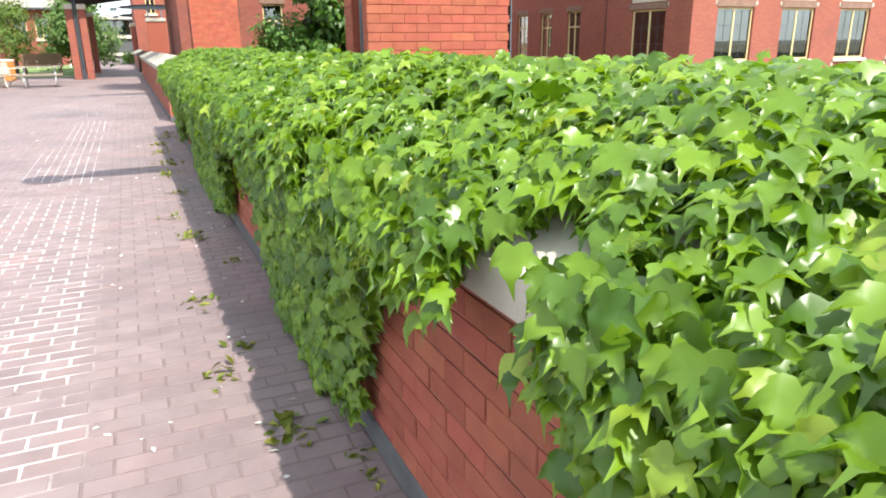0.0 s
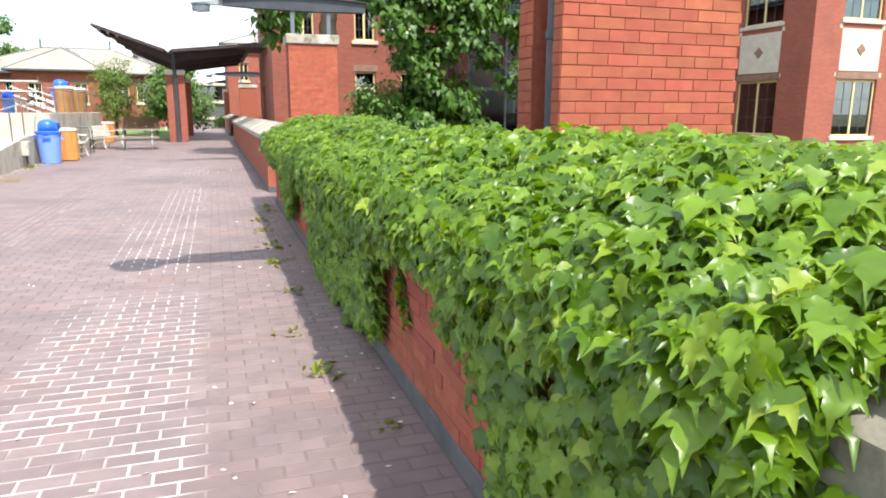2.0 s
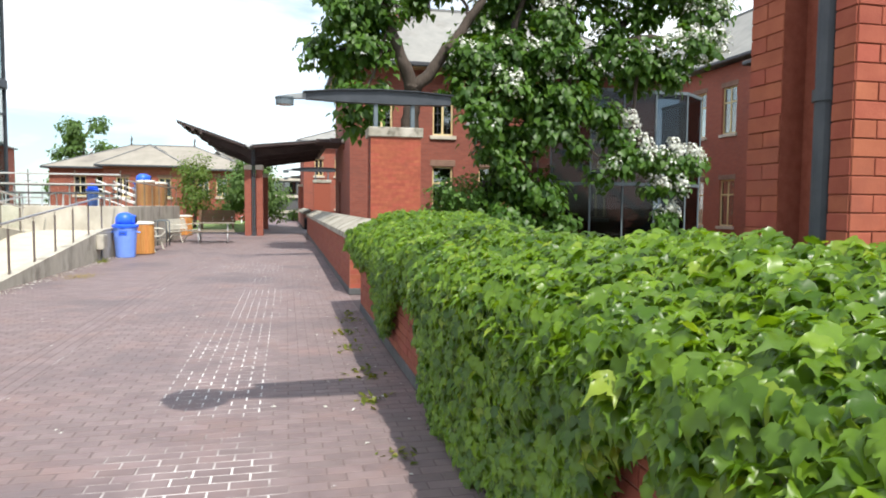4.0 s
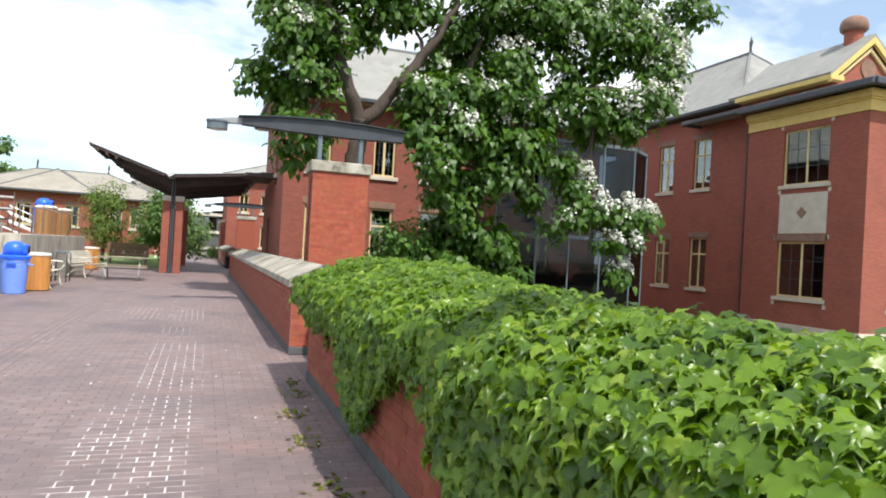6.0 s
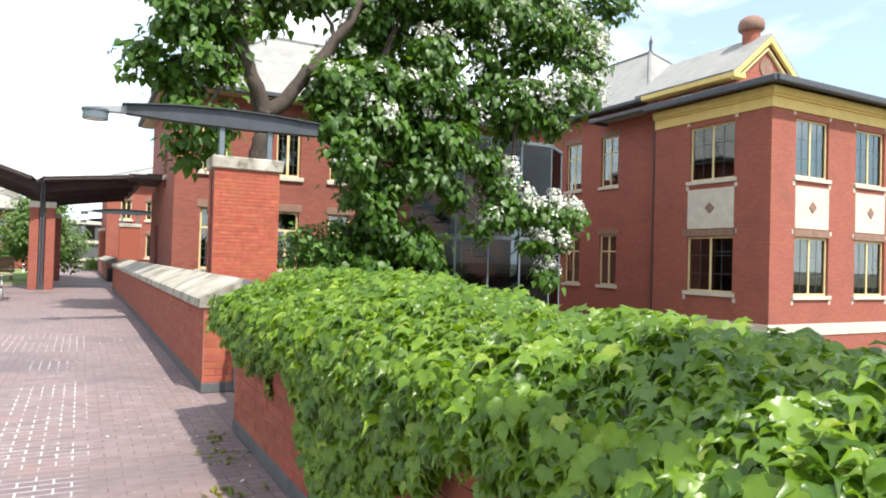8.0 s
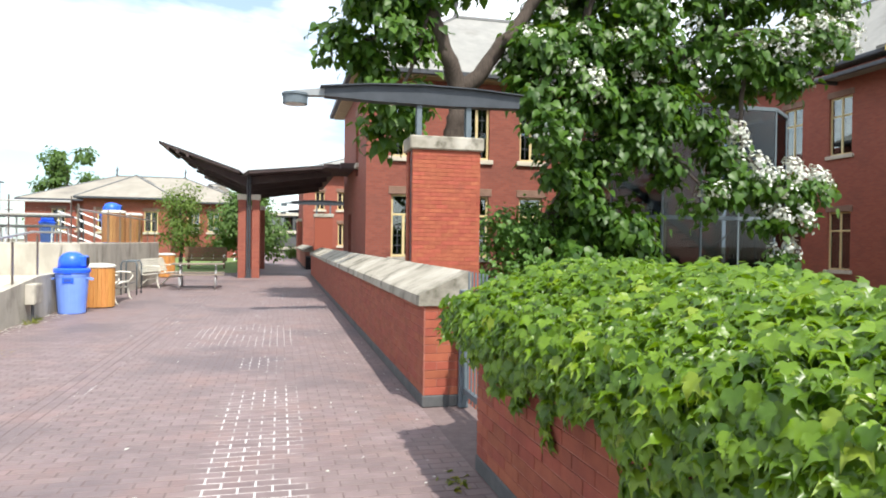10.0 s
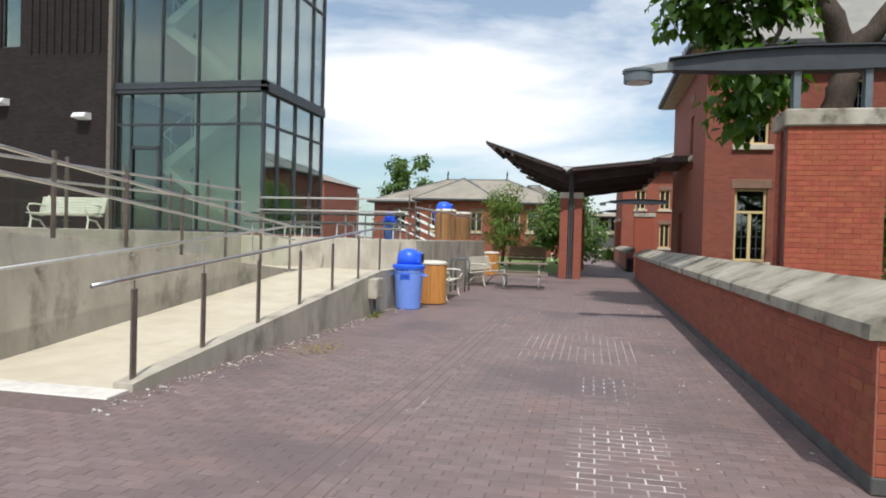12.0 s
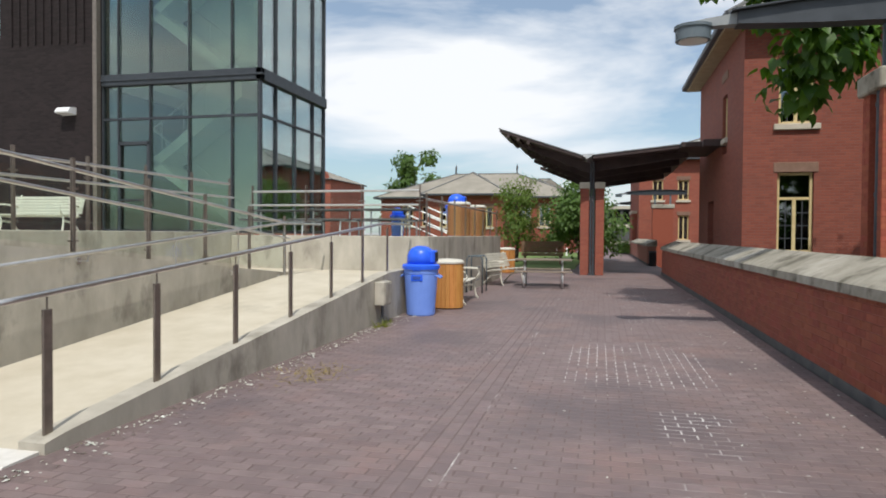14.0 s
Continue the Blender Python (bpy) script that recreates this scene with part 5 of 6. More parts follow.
# trailing runners on the bare brick
runners = []
for y0, z0, z1 in ((4.92, 0.72, 0.42), (8.35, 0.72, 0.42), (10.6, 0.7, 0.40), (11.35, 0.7, 0.55)):
    k = 16
    zz = np.linspace(z0, z1, k)
    yy = y0 + 0.05 * np.sin(zz * 14 + y0) + rnd.normal(0, 0.02, k)
    runners.append([(0.562, float(a), float(b)) for a, b in zip(yy, zz)])
    pos.append(np.stack([np.full(k, 0.55), yy, zz], -1))
    nor.append(np.stack([np.full(k, -1.0), rnd.normal(0, 0.4, k), 0.4 + rnd.normal(0, 0.2, k)], -1))
    tip.append(np.stack([np.full(k, -0.1), rnd.normal(0, 0.5, k), np.full(k, -1.0)], -1))
    size.append(rnd.uniform(0.035, 0.075, k))
pos, nor, tip, size = (np.concatenate(a) for a in (pos, nor, tip, size))
axes = frames_of(nor, tip)
ivy = thing("ivy", "glossy green three-lobed ivy spilling over the brick parapet", "ivy", (0.8, 5.5, 1.2))
# the leaves beside the start of the walk stand alone
alone = np.where((pos[:, 1] > 0.75) & (pos[:, 1] < 2.3) & (pos[:, 0] < 1.05) & (size > 0.05) & (pos[:, 2] > 0.9))[0][:300]
rest = np.setdiff1d(np.arange(len(pos)), alone)
fine = rest[pos[rest, 0] < 1.35]
plain = rest[pos[rest, 0] >= 1.35]
v, f = strew(IVY_LEAVES, pos[fine], axes[fine], size[fine], rnd)
tagged(part("foliage", mesh_np("foliage", v, f), IVY, ivy, smooth=True), kind="stuff")
v, f = strew(IVY_PLAIN, pos[plain], axes[plain], size[plain], rnd)
tagged(part("back_foliage", mesh_np("back_foliage", v, f), IVY, ivy, smooth=True), kind="stuff")
shared = []
for v, f in IVY_LEAVES:
    me = mesh_np("leaf", v, f)
    me.materials.append(IVY)
    me.polygons.foreach_set("use_smooth", np.ones(len(me.polygons), dtype=bool))
    shared.append(me)
for k, i in enumerate(alone):
    ob = new("leaf", shared[k % 5])
    m = Matrix([[*axes[i][r], pos[i][r]] for r in range(3)] + [[0, 0, 0, 1]])
    ob.matrix_basis = m @ Matrix.Scale(float(size[i]), 4)
    place(ob, ivy)
bm = bmesh.new()
for run in runners:
    pipe(bm, run[::3], 0.004, 5)
tagged(part("stems", bm, IVY_STEM, ivy, "thin brown ivy stems"), kind="stuff")


# ---- trees ----
def crown(tree, name, blobs, leaf, shapes, mat, density, rnd, hang=0.7, squash=0.85, spread=0.27):
    """Leaves gathered in uneven clumps round the blobs."""
    pp, nn, tt, ss = [], [], [], []
    for bx, by, bz, br in blobs:
        clumps = int(9 * br * br + 5)
        d = unit(rnd.normal(0, 1, (clumps, 3)))
        c = np.array((bx, by, bz)) + d * br * rnd.uniform(0.45, 1.05, (clumps, 1)) * (1, 1, squash)
        k = int(density * br * br / clumps) + 3
        off = rnd.normal(0, 1, (clumps, k, 3)) * (spread * br ** 0.5) * (1, 1, 0.75)
        p = (c[:, None, :] + off).reshape(-1, 3)
        o = unit(p - (bx, by, bz))
        pp.append(p)
        nn.append(o * 0.7 + (0, -0.2, 0.75) + rnd.normal(0, 0.35, p.shape))
        tt.append(o * 0.5 + (0, 0, -hang) + rnd.normal(0, 0.35, p.shape))
        ss.append(rnd.uniform(0.6, 1.15, len(p)) * leaf)
    p, nrm, tp, s = (np.concatenate(a) for a in (pp, nn, tt, ss))
    v, f = strew(shapes, p, frames_of(nrm, tp), s, rnd)
    return part(name, mesh_np(name, v, f), mat, tree, smooth=True)


HEARTS = [heart_shape(0.25, 0.12, 1), heart_shape(0.4, 0.05, 2), heart_shape(0.15, 0.2, 3)]


def limb(bm, pts, r0, r1, sides=9):
    """A tapered, slightly crooked branch through the points."""
    pts = [Vector(p) for p in pts]
    out = []
    for a, b in zip(pts, pts[1:]):
        for k in range(4):
            out.append(a.lerp(b, k / 4) + Vector(rnd.normal(0, 0.03, 3)) * (1 if k else 0))
    out.append(pts[-1])
    pipe(bm, out, [r0 + (r1 - r0) * i / (len(out) - 1) for i in range(len(out))], sides)


def panicles(tree, blobs, count, rnd, bias=(0.35, -0.25, 0.55)):
    """Upright white flower clusters on the outside of the crown."""
    pp, aa, ss = [], [], []
    w = np.array([b[3] ** 2 for b in blobs])
    for k in rnd.choice(len(blobs), count, p=w / w.sum()):
        bx, by, bz, br = blobs[k]
        d = unit(rnd.normal(0, 1, 3) * 0.75 + bias)
        c = np.array((bx, by, bz)) + d * br * rnd.uniform(0.95, 1.2) * (1, 1, 0.9)
        m = 30
        h = rnd.uniform(0, 1, m)
        a = rnd.uniform(0, math.tau, m)
        r = 0.20 * (1 - 0.65 * h) + 0.02
        p = c + np.stack([r * np.cos(a), r * np.sin(a), h * 0.36 - 0.05], -1)
        pp.append(p)
        aa.append(unit(p - c + (0, 0, -0.05)) + rnd.normal(0, 0.3, (m, 3)))
        ss.append(rnd.uniform(0.05, 0.085, m))
    p, a, s = np.concatenate(pp), np.concatenate(aa), np.concatenate(ss)
    petal = (np.array([(0, 0, 0.15), (0.55, 0.1, 0), (0.25, 0.6, -0.05), (-0.35, 0.5, 0.05), (-0.6, -0.05, 0), (-0.2, -0.55, -0.05), (0.4, -0.45, 0)]),
             np.array([(0, 1, 2), (0, 2, 3), (0, 3, 4), (0, 4, 5), (0, 5, 6), (0, 6, 1)]))
    v, f = strew([petal], p, frames_of(a, rnd.normal(0, 1, p.shape)), s, rnd)
    return part("blossom", mesh_np("blossom", v, f), BLOSSOM, tree, "white flower clusters")


rt = np.random.default_rng(23)
tree_1 = thing("catalpa_tree", "flowering catalpa with forked dark limbs and heart-shaped leaves", "tree", (3.1, 23.4, COURT), group="catalpas in the court")
bm = bmesh.new()
limb(bm, [(3.05, 23.5, COURT), (3.1, 23.4, 1.8), (3.16, 23.35, 4.0), (3.22, 23.3, 5.0)], 0.30, 0.25, 12)
limb(bm, [(3.2, 23.3, 4.85), (2.85, 23.1, 5.7), (2.55, 23.0, 6.5), (2.2, 23.0, 7.6), (1.9, 23.2, 9.2)], 0.22, 0.07, 10)
limb(bm, [(3.3, 23.3, 4.9), (3.9, 23.2, 5.6), (4.5, 23.1, 6.4), (5.25, 23.0, 7.5), (5.8, 23.1, 8.5), (6.0, 23.4, 10.0)], 0.20, 0.07, 10)
limb(bm, [(2.8, 23.1, 5.9), (1.9, 23.0, 6.0), (1.0, 23.4, 5.9)], 0.08, 0.03, 7)
limb(bm, [(2.5, 23.0, 6.6), (2.1, 22.9, 5.4), (1.7, 22.8, 4.4), (1.5, 23.3, 3.8)], 0.06, 0.02, 7)
limb(bm, [(2.3, 23.0, 7.2), (1.6, 22.9, 7.2), (1.2, 23.0, 7.5)], 0.07, 0.03, 7)
limb(bm, [(2.4, 23.0, 6.9), (3.0, 23.3, 7.5), (3.6, 23.5, 8.0)], 0.06, 0.03, 7)
limb(bm, [(4.9, 23.1, 7.0), (4.7, 23.4, 7.7), (4.5, 23.5, 8.3)], 0.06, 0.03, 7)
part("trunk", bm, BARK, tree_1, smooth=True)
bough = [(1.4, 22.8, 6.8, 0.66), (0.9, 23.5, 5.9, 0.58), (1.3, 23.5, 5.25, 0.46), (1.7, 23.0, 5.9, 0.62), (2.05, 23.2, 7.0, 0.66), (1.2, 23.1, 7.4, 0.68), (3.1, 23.4, 7.75, 0.62), (4.0, 23.5, 8.15, 0.58),
         (2.5, 22.8, 6.7, 0.32), (1.6, 22.7, 4.2, 0.50), (1.5, 23.4, 3.75, 0.26), (2.1, 23.1, 4.65, 0.30), (4.7, 23.5, 8.2, 0.55), (2.0, 23.6, 8.6, 1.0), (3.6, 23.8, 9.2, 1.1), (1.0, 23.6, 8.5, 0.8), (5.2, 23.8, 9.8, 1.1)]
crown(tree_1, "crown", [(*b[:3], b[3] * 1.12) for b in bough], 0.22, HEARTS, CATALPA, 860, rt, spread=0.26)
panicles(tree_1, bough[:1] + bough[4:8] + bough[12:13], 26, rt, (0.1, -0.45, 0.7))
tree_2 = thing("catalpa_tree", "leaning catalpa with a leafy trunk and drooping white blossom", "tree", (5.2, 24.0, COURT), group="catalpas in the court")
bm = bmesh.new()
limb(bm, [(5.1, 24.1, COURT), (5.3, 23.9, 1.3), (5.9, 23.7, 2.3), (6.7, 23.4, 3.6), (7.7, 23.2, 4.9), (8.9, 23.0, 6.2), (9.8, 23.1, 7.1), (11.0, 23.3, 8.6)], 0.34, 0.10, 12)
limb(bm, [(6.3, 23.5, 2.9), (6.0, 23.4, 4.6), (6.2, 23.4, 6.2), (6.8, 23.5, 8.2), (7.4, 23.5, 9.8)], 0.17, 0.06)
limb(bm, [(8.5, 23.1, 5.8), (8.2, 23.2, 7.2), (8.4, 23.3, 8.8), (9.0, 23.5, 10.2)], 0.13, 0.05)
limb(bm, [(9.2, 23.0, 6.5), (10.6, 22.6, 6.7), (11.6, 22.3, 6.6), (12.2, 22.3, 7.2)], 0.11, 0.03, 8)
limb(bm, [(9.9, 23.1, 7.2), (11.6, 23.3, 8.4), (13.0, 23.6, 9.2)], 0.10, 0.04, 8)
limb(bm, [(10.2, 22.7, 6.7), (10.0, 22.5, 5.0), (9.9, 22.3, 3.6), (10.9, 22.3, 2.9), (11.1, 22.2, 1.6)], 0.07, 0.02, 7)
limb(bm, [(7.4, 23.2, 4.6), (8.3, 22.7, 3.6), (8.9, 22.4, 2.8)], 0.06, 0.02, 7)
part("trunk", bm, BARK, tree_2, smooth=True)
upper = [(10.8, 22.8, 8.0, 0.60), (11.7, 22.9, 8.5, 0.60), (10.1, 23.0, 7.3, 0.52), (8.7, 22.6, 7.5, 0.62), (7.4, 22.6, 6.9, 0.62), (10.3, 23.2, 9.2, 0.7), (12.4, 23.2, 7.9, 0.5), (5.9, 23.7, 7.8, 0.56), (6.7, 23.2, 8.5, 0.76), (8.1, 23.7, 8.4, 0.72), (5.5, 23.9, 7.0, 0.48), (6.6, 24.0, 7.5, 0.68), (7.8, 23.9, 7.5, 0.66), (8.5, 22.5, 8.55, 0.66), (9.6, 22.5, 8.5, 0.58),
         (11.5, 23.4, 9.5, 0.52), (12.8, 24.0, 9.2, 0.58), (13.7, 23.1, 9.6, 0.55), (9.3, 22.8, 6.5, 0.56), (8.8, 23.2, 5.6, 0.56), (9.9, 22.5, 6.0, 0.50), (7.0, 23.6, 10.2, 1.2), (9.2, 23.6, 10.4, 1.2), (11.6, 23.8, 10.8, 1.1)]
middle = [(4.9, 23.1, 5.8, 0.46), (5.3, 22.7, 5.8, 0.66), (6.3, 22.8, 6.0, 0.68), (7.3, 22.5, 5.8, 0.64), (4.6, 22.5, 4.9, 0.40), (5.6, 22.5, 4.7, 0.64), (6.8, 22.8, 4.8, 0.66), (7.7, 22.5, 4.6, 0.58),
          (5.1, 22.2, 3.9, 0.46), (6.0, 23.2, 3.4, 0.56), (7.1, 22.9, 3.8, 0.64), (8.1, 23.0, 3.4, 0.44), (8.8, 22.4, 4.4, 0.50), (10.3, 23.4, 5.4, 0.42)]
drooping = [(12.2, 22.4, 7.5, 0.56), (11.4, 22.0, 6.2, 0.54), (12.3, 22.1, 6.4, 0.40), (11.0, 22.3, 5.4, 0.48), (10.5, 22.3, 6.0, 0.46), (9.6, 22.5, 3.7, 0.48), (9.9, 22.2, 3.0, 0.50), (11.0, 22.4, 2.9, 0.50),
            (11.7, 22.3, 2.8, 0.40), (11.1, 22.1, 2.0, 0.36), (9.0, 22.3, 2.5, 0.38), (11.1, 22.4, 1.2, 0.28), (10.6, 22.4, 2.1, 0.24), (12.9, 23.0, 8.2, 0.55)]
foot = [(6.1, 22.9, 2.5, 0.50), (6.4, 23.0, 1.8, 0.52), (7.1, 22.5, 2.0, 0.52), (5.9, 22.7, 1.1, 0.46), (7.1, 23.1, 1.2, 0.54), (7.8, 22.8, 0.9, 0.34), (5.5, 22.6, 3.0, 0.32), (6.6, 22.9, 0.4, 0.6), (7.4, 22.9, 0.2, 0.5)]
for blobs, dens in ((upper, 860), (middle, 1050), (drooping, 760), (foot, 950)):
    crown(tree_2, "crown", [(*b[:3], b[3] * 1.14) for b in blobs], 0.22, HEARTS, CATALPA, dens, rt, spread=0.27)
panicles(tree_2, upper[:21], 90, rt, (0.25, -0.5, 0.6))
panicles(tree_2, middle[:6] + middle[8:9], 26, rt, (-0.1, -0.6, 0.45))
panicles(tree_2, [b for b in upper + drooping if b[0] > 11.2 and b[2] > 5], 70, rt, (0.7, -0.45, 0.4))
panicles(tree_2, drooping, 120, rt, (0.55, -0.5, 0.5))


def shrub(at, blobs, label, mat, leaf, density, group="shrubs in the court"):
    s = thing("shrub", label, "shrub", at, group=group)
    bm = bmesh.new()
    for bx, by, bz, br in blobs:
        limb(bm, [at, ((at[0] + bx) / 2, (at[1] + by) / 2, (at[2] + bz) / 2 + 0.1), (bx, by, bz)], 0.04, 0.015, 6)
    part("stems", bm, BARK, s)
    crown(s, "leaves", blobs, leaf, HEARTS, mat, density, rt, hang=0.5)
    return s


shrub((4.9, 23.4, COURT), [(4.5, 23.4, 1.9, 0.50), (5.0, 23.5, 1.6, 0.48), (4.2, 23.5, 1.5, 0.42), (5.2, 23.3, 2.1, 0.42), (5.6, 23.4, 1.1, 0.51), (4.9, 23.4, 1.0, 0.55), (4.2, 23.4, 0.7, 0.55), (5.2, 23.2, 0.3, 0.6)], "rounded green shrub under the catalpas", SHRUB, 0.12, 1600)
shrub((8.0, 22.6, COURT), [(7.4, 22.4, 0.3, 0.6), (8.4, 22.5, 0.1, 0.6), (9.3, 22.6, -0.1, 0.5), (8.0, 22.5, -0.5, 0.8)], "low leafy shrub in the court", SHRUB, 0.12, 560)

# ---- glazed stair in the court's corner ----
gs = thing("glass_stair", "glazed steel stair enclosure in the corner of the court", "stair enclosure", (12.8, 28.5, COURT))
ring = [(9.6, 30.9), (9.6, 28.2), (10.7, 27.0), (14.7, 27.0), (15.95, 28.0), (15.95, 30.9)]
for (xa, ya), (xb, yb) in zip(ring, ring[1:]):
    a, b = Vector((xa, ya, 0)), Vector((xb, yb, 0))
    k = max(1, round((b - a).length / 1.2))
    for i in range(k):
        p, q = a.lerp(b, i / k), a.lerp(b, (i + 1) / k)
        bm = bmesh.new()
        bar(bm, (p.x, p.y, COURT), (p.x, p.y, 5.9), 0.055, 0.055)
        part("post", bm, STEEL_BLUE, gs)
        for z0, z1 in ((COURT + 0.4, 2.3), (2.4, 5.8)):
            bm = bmesh.new()
            n_ = (q - p).cross(Vector((0, 0, 1))).normalized() * 0.006
            c = [Vector((*p.xy, z0)), Vector((*q.xy, z0)), Vector((*q.xy, z1)), Vector((*p.xy, z1))]
            vs = [bm.verts.new(v - n_) for v in c] + [bm.verts.new(v + n_) for v in c]
            for fc in ((0, 1, 2, 3), (7, 6, 5, 4), (0, 4, 5, 1), (1, 5, 6, 2), (2, 6, 7, 3), (3, 7, 4, 0)):
                bm.faces.new([vs[j] for j in fc])
            part("pane", bm, GLASS_STAIR, gs)
    for z in (COURT + 0.2, 2.35, 5.85):
        part("ring_beam", bar(bmesh.new(), (xa, ya, z), (xb, yb, z), 0.1, 0.12 if z > 0 else 0.4), STEEL_BLUE, gs)
for k, (za, zb, xa, xb) in enumerate(((COURT, 1.2, 10.6, 14.4), (1.2, 3.8, 14.4, 10.6))):
    for i in range(10):
        x = xa + (xb - xa) * (i + 0.5) / 10
        z = za + (zb - za) * (i + 1) / 10
        part("tread", one_box((x - 0.2, 28.3 + 1.2 * k, z - 0.05), (x + 0.2, 29.4 + 1.2 * k, z)), STEEL_DARK, gs)
    bm = bmesh.new()
    bar(bm, (xa, 28.3 + 1.2 * k, za + 1), (xb, 28.3 + 1.2 * k, zb + 1), 0.06, sides=8)
    bar(bm, (xa, 28.3 + 1.2 * k, za - 0.05), (xb, 28.3 + 1.2 * k, zb - 0.05), 0.05, 0.25)
    part("stringer", bm, STEEL_DARK, gs)

# ---- plaza furniture ----
def lathe(bm, at, profile, sides=28):
    """A round body from (radius, height) pairs."""
    at = Vector(at)
    rings = [[bm.verts.new(at + Vector((r * math.cos(k * math.tau / sides), r * math.sin(k * math.tau / sides), z))) for k in range(sides)] for r, z in profile]
    for a, b in zip(rings, rings[1:]):
        for k in range(sides):
            bm.faces.new((a[k], a[(k + 1) % sides], b[(k + 1) % sides], b[k]))
    bm.faces.new(rings[0][::-1])
    bm.faces.new(rings[-1])
    return bm


def blue_bin(at, label, group=""):
    b = thing("recycling_bin", label, "bin", at, group=group)
    part("tub", lathe(bmesh.new(), at, [(0.235, 0.0), (0.245, 0.02), (0.262, 0.30), (0.285, 0.62), (0.29, 0.72), (0.30, 0.73), (0.30, 0.80), (0.27, 0.80)]), BLUE, b, "pale blue plastic tub", smooth=False)
    x, y, z = at
    for s in (-1, 1):
        bm = bmesh.new()
        pipe(bm, [(x + s * 0.28, y - 0.10, z + 0.70), (x + s * 0.36, y - 0.07, z + 0.66), (x + s * 0.36, y + 0.07, z + 0.66), (x + s * 0.28, y + 0.10, z + 0.70)], 0.018, 7)
        part("handle", bm, BLUE, b)
    rim = part("lid_rim", lathe(bmesh.new(), at, [(0.29, 0.795), (0.325, 0.80), (0.33, 0.86), (0.30, 0.885), (0.25, 0.89)]), BLUE_LID, b, "bright blue lid")
    part("dome", lathe(bmesh.new(), at, [(0.245, 0.88), (0.24, 1.02), (0.215, 1.10), (0.165, 1.16), (0.08, 1.195), (0.02, 1.20)]), BLUE_LID, b, "bright blue domed top", smooth=True)
    part("flap_frame", box(bmesh.new(), (x - 0.01, y - 0.14, z + 0.90), (x + 0.275, y + 0.14, z + 1.13), 0.03), BLUE_LID, b)
    part("flap", one_box((x + 0.27, y - 0.11, z + 0.93), (x + 0.281, y + 0.11, z + 1.10), 0.004), DARK, b, "dark opening in the lid")
    # the smaller, darker blue plate paints the shade in the grip's hollow
    for s_, z0, z1 in ((0.10, 0.60, 0.71), (0.075, 0.625, 0.69)):
        d = 0.292 if s_ > 0.09 else 0.296
        part("grip", one_box((x - s_, y - d, z + z0), (x + s_, y - 0.24, z + z1), 0.008), BLUE_LID if s_ > 0.09 else SHADE_BLUE, b, "moulded grip under the rim, its hollow's shade painted in darker blue")
    part("badge", one_box((x - 0.07, y - 0.312, z + 0.77), (x + 0.07, y - 0.294, z + 0.84), 0.004), BLUE_LID, b)
    return b


def slat_bin(at, label, group="timber bins", lid=None, wood=None):
    b = thing("timber_bin", label, "bin", at, group=group)
    x, y, z = at
    part("liner", lathe(bmesh.new(), at, [(0.27, 0.03), (0.275, 0.86), (0.24, 0.86)], 24), DARK, b)
    n = 26
    for k in range(n):
        a = (k + 0.5) * math.tau / n
        bm = box(bmesh.new(), (-0.035, -0.012, 0.02), (0.035, 0.012, 0.85), 0.005)
        bm.transform(pose(x + 0.295 * math.cos(a), y + 0.295 * math.sin(a), z, 0, 0, math.degrees(a) + 90))
        part("slat", bm, wood or WOOD, b)
    for h in (0.16, 0.72):
        bm = lathe(bmesh.new(), at, [(0.285, h), (0.289, h), (0.289, h + 0.03), (0.285, h + 0.03)], 26)
        part("hoop", bm, PIPE, b)
    part("lid", lathe(bmesh.new(), at, [(0.30, 0.85), (0.325, 0.86), (0.325, 0.89), (0.28, 0.925), (0.10, 0.94), (0.02, 0.942)], 26), lid or WHITE_METAL, b, "blue lid" if lid else "cream metal lid")
    return b


blue_bin((-4.62, 22.95, 0.0), "blue plastic recycling bin with a domed lid, on the brick plaza", "blue bins")
slat_bin((-4.42, 24.15, 0.0), "round bin clad in orange-stained timber slats, beside the blue bin")
slat_bin((-4.95, 36.4, 0.0), "round timber-slatted bin at the plaza's end")
slat_bin((-5.28, 29.3, TERR - 0.06), "timber-slatted bin beside a blue bin on the raised terrace", wood=WOOD_OLD)
slat_bin((-5.20, 31.3, TERR - 0.06), "weathered timber-slatted bin on the raised terrace", wood=WOOD_OLD)
blue_bin((-5.55, 30.25, TERR - 0.06), "blue domed bin behind the timber bin on the terrace", "blue bins")
blue_bin((-7.2, 30.0, TERR - 0.06), "small blue domed bin on the raised terrace", "blue bins").scale = (0.68, 0.68, 0.68)


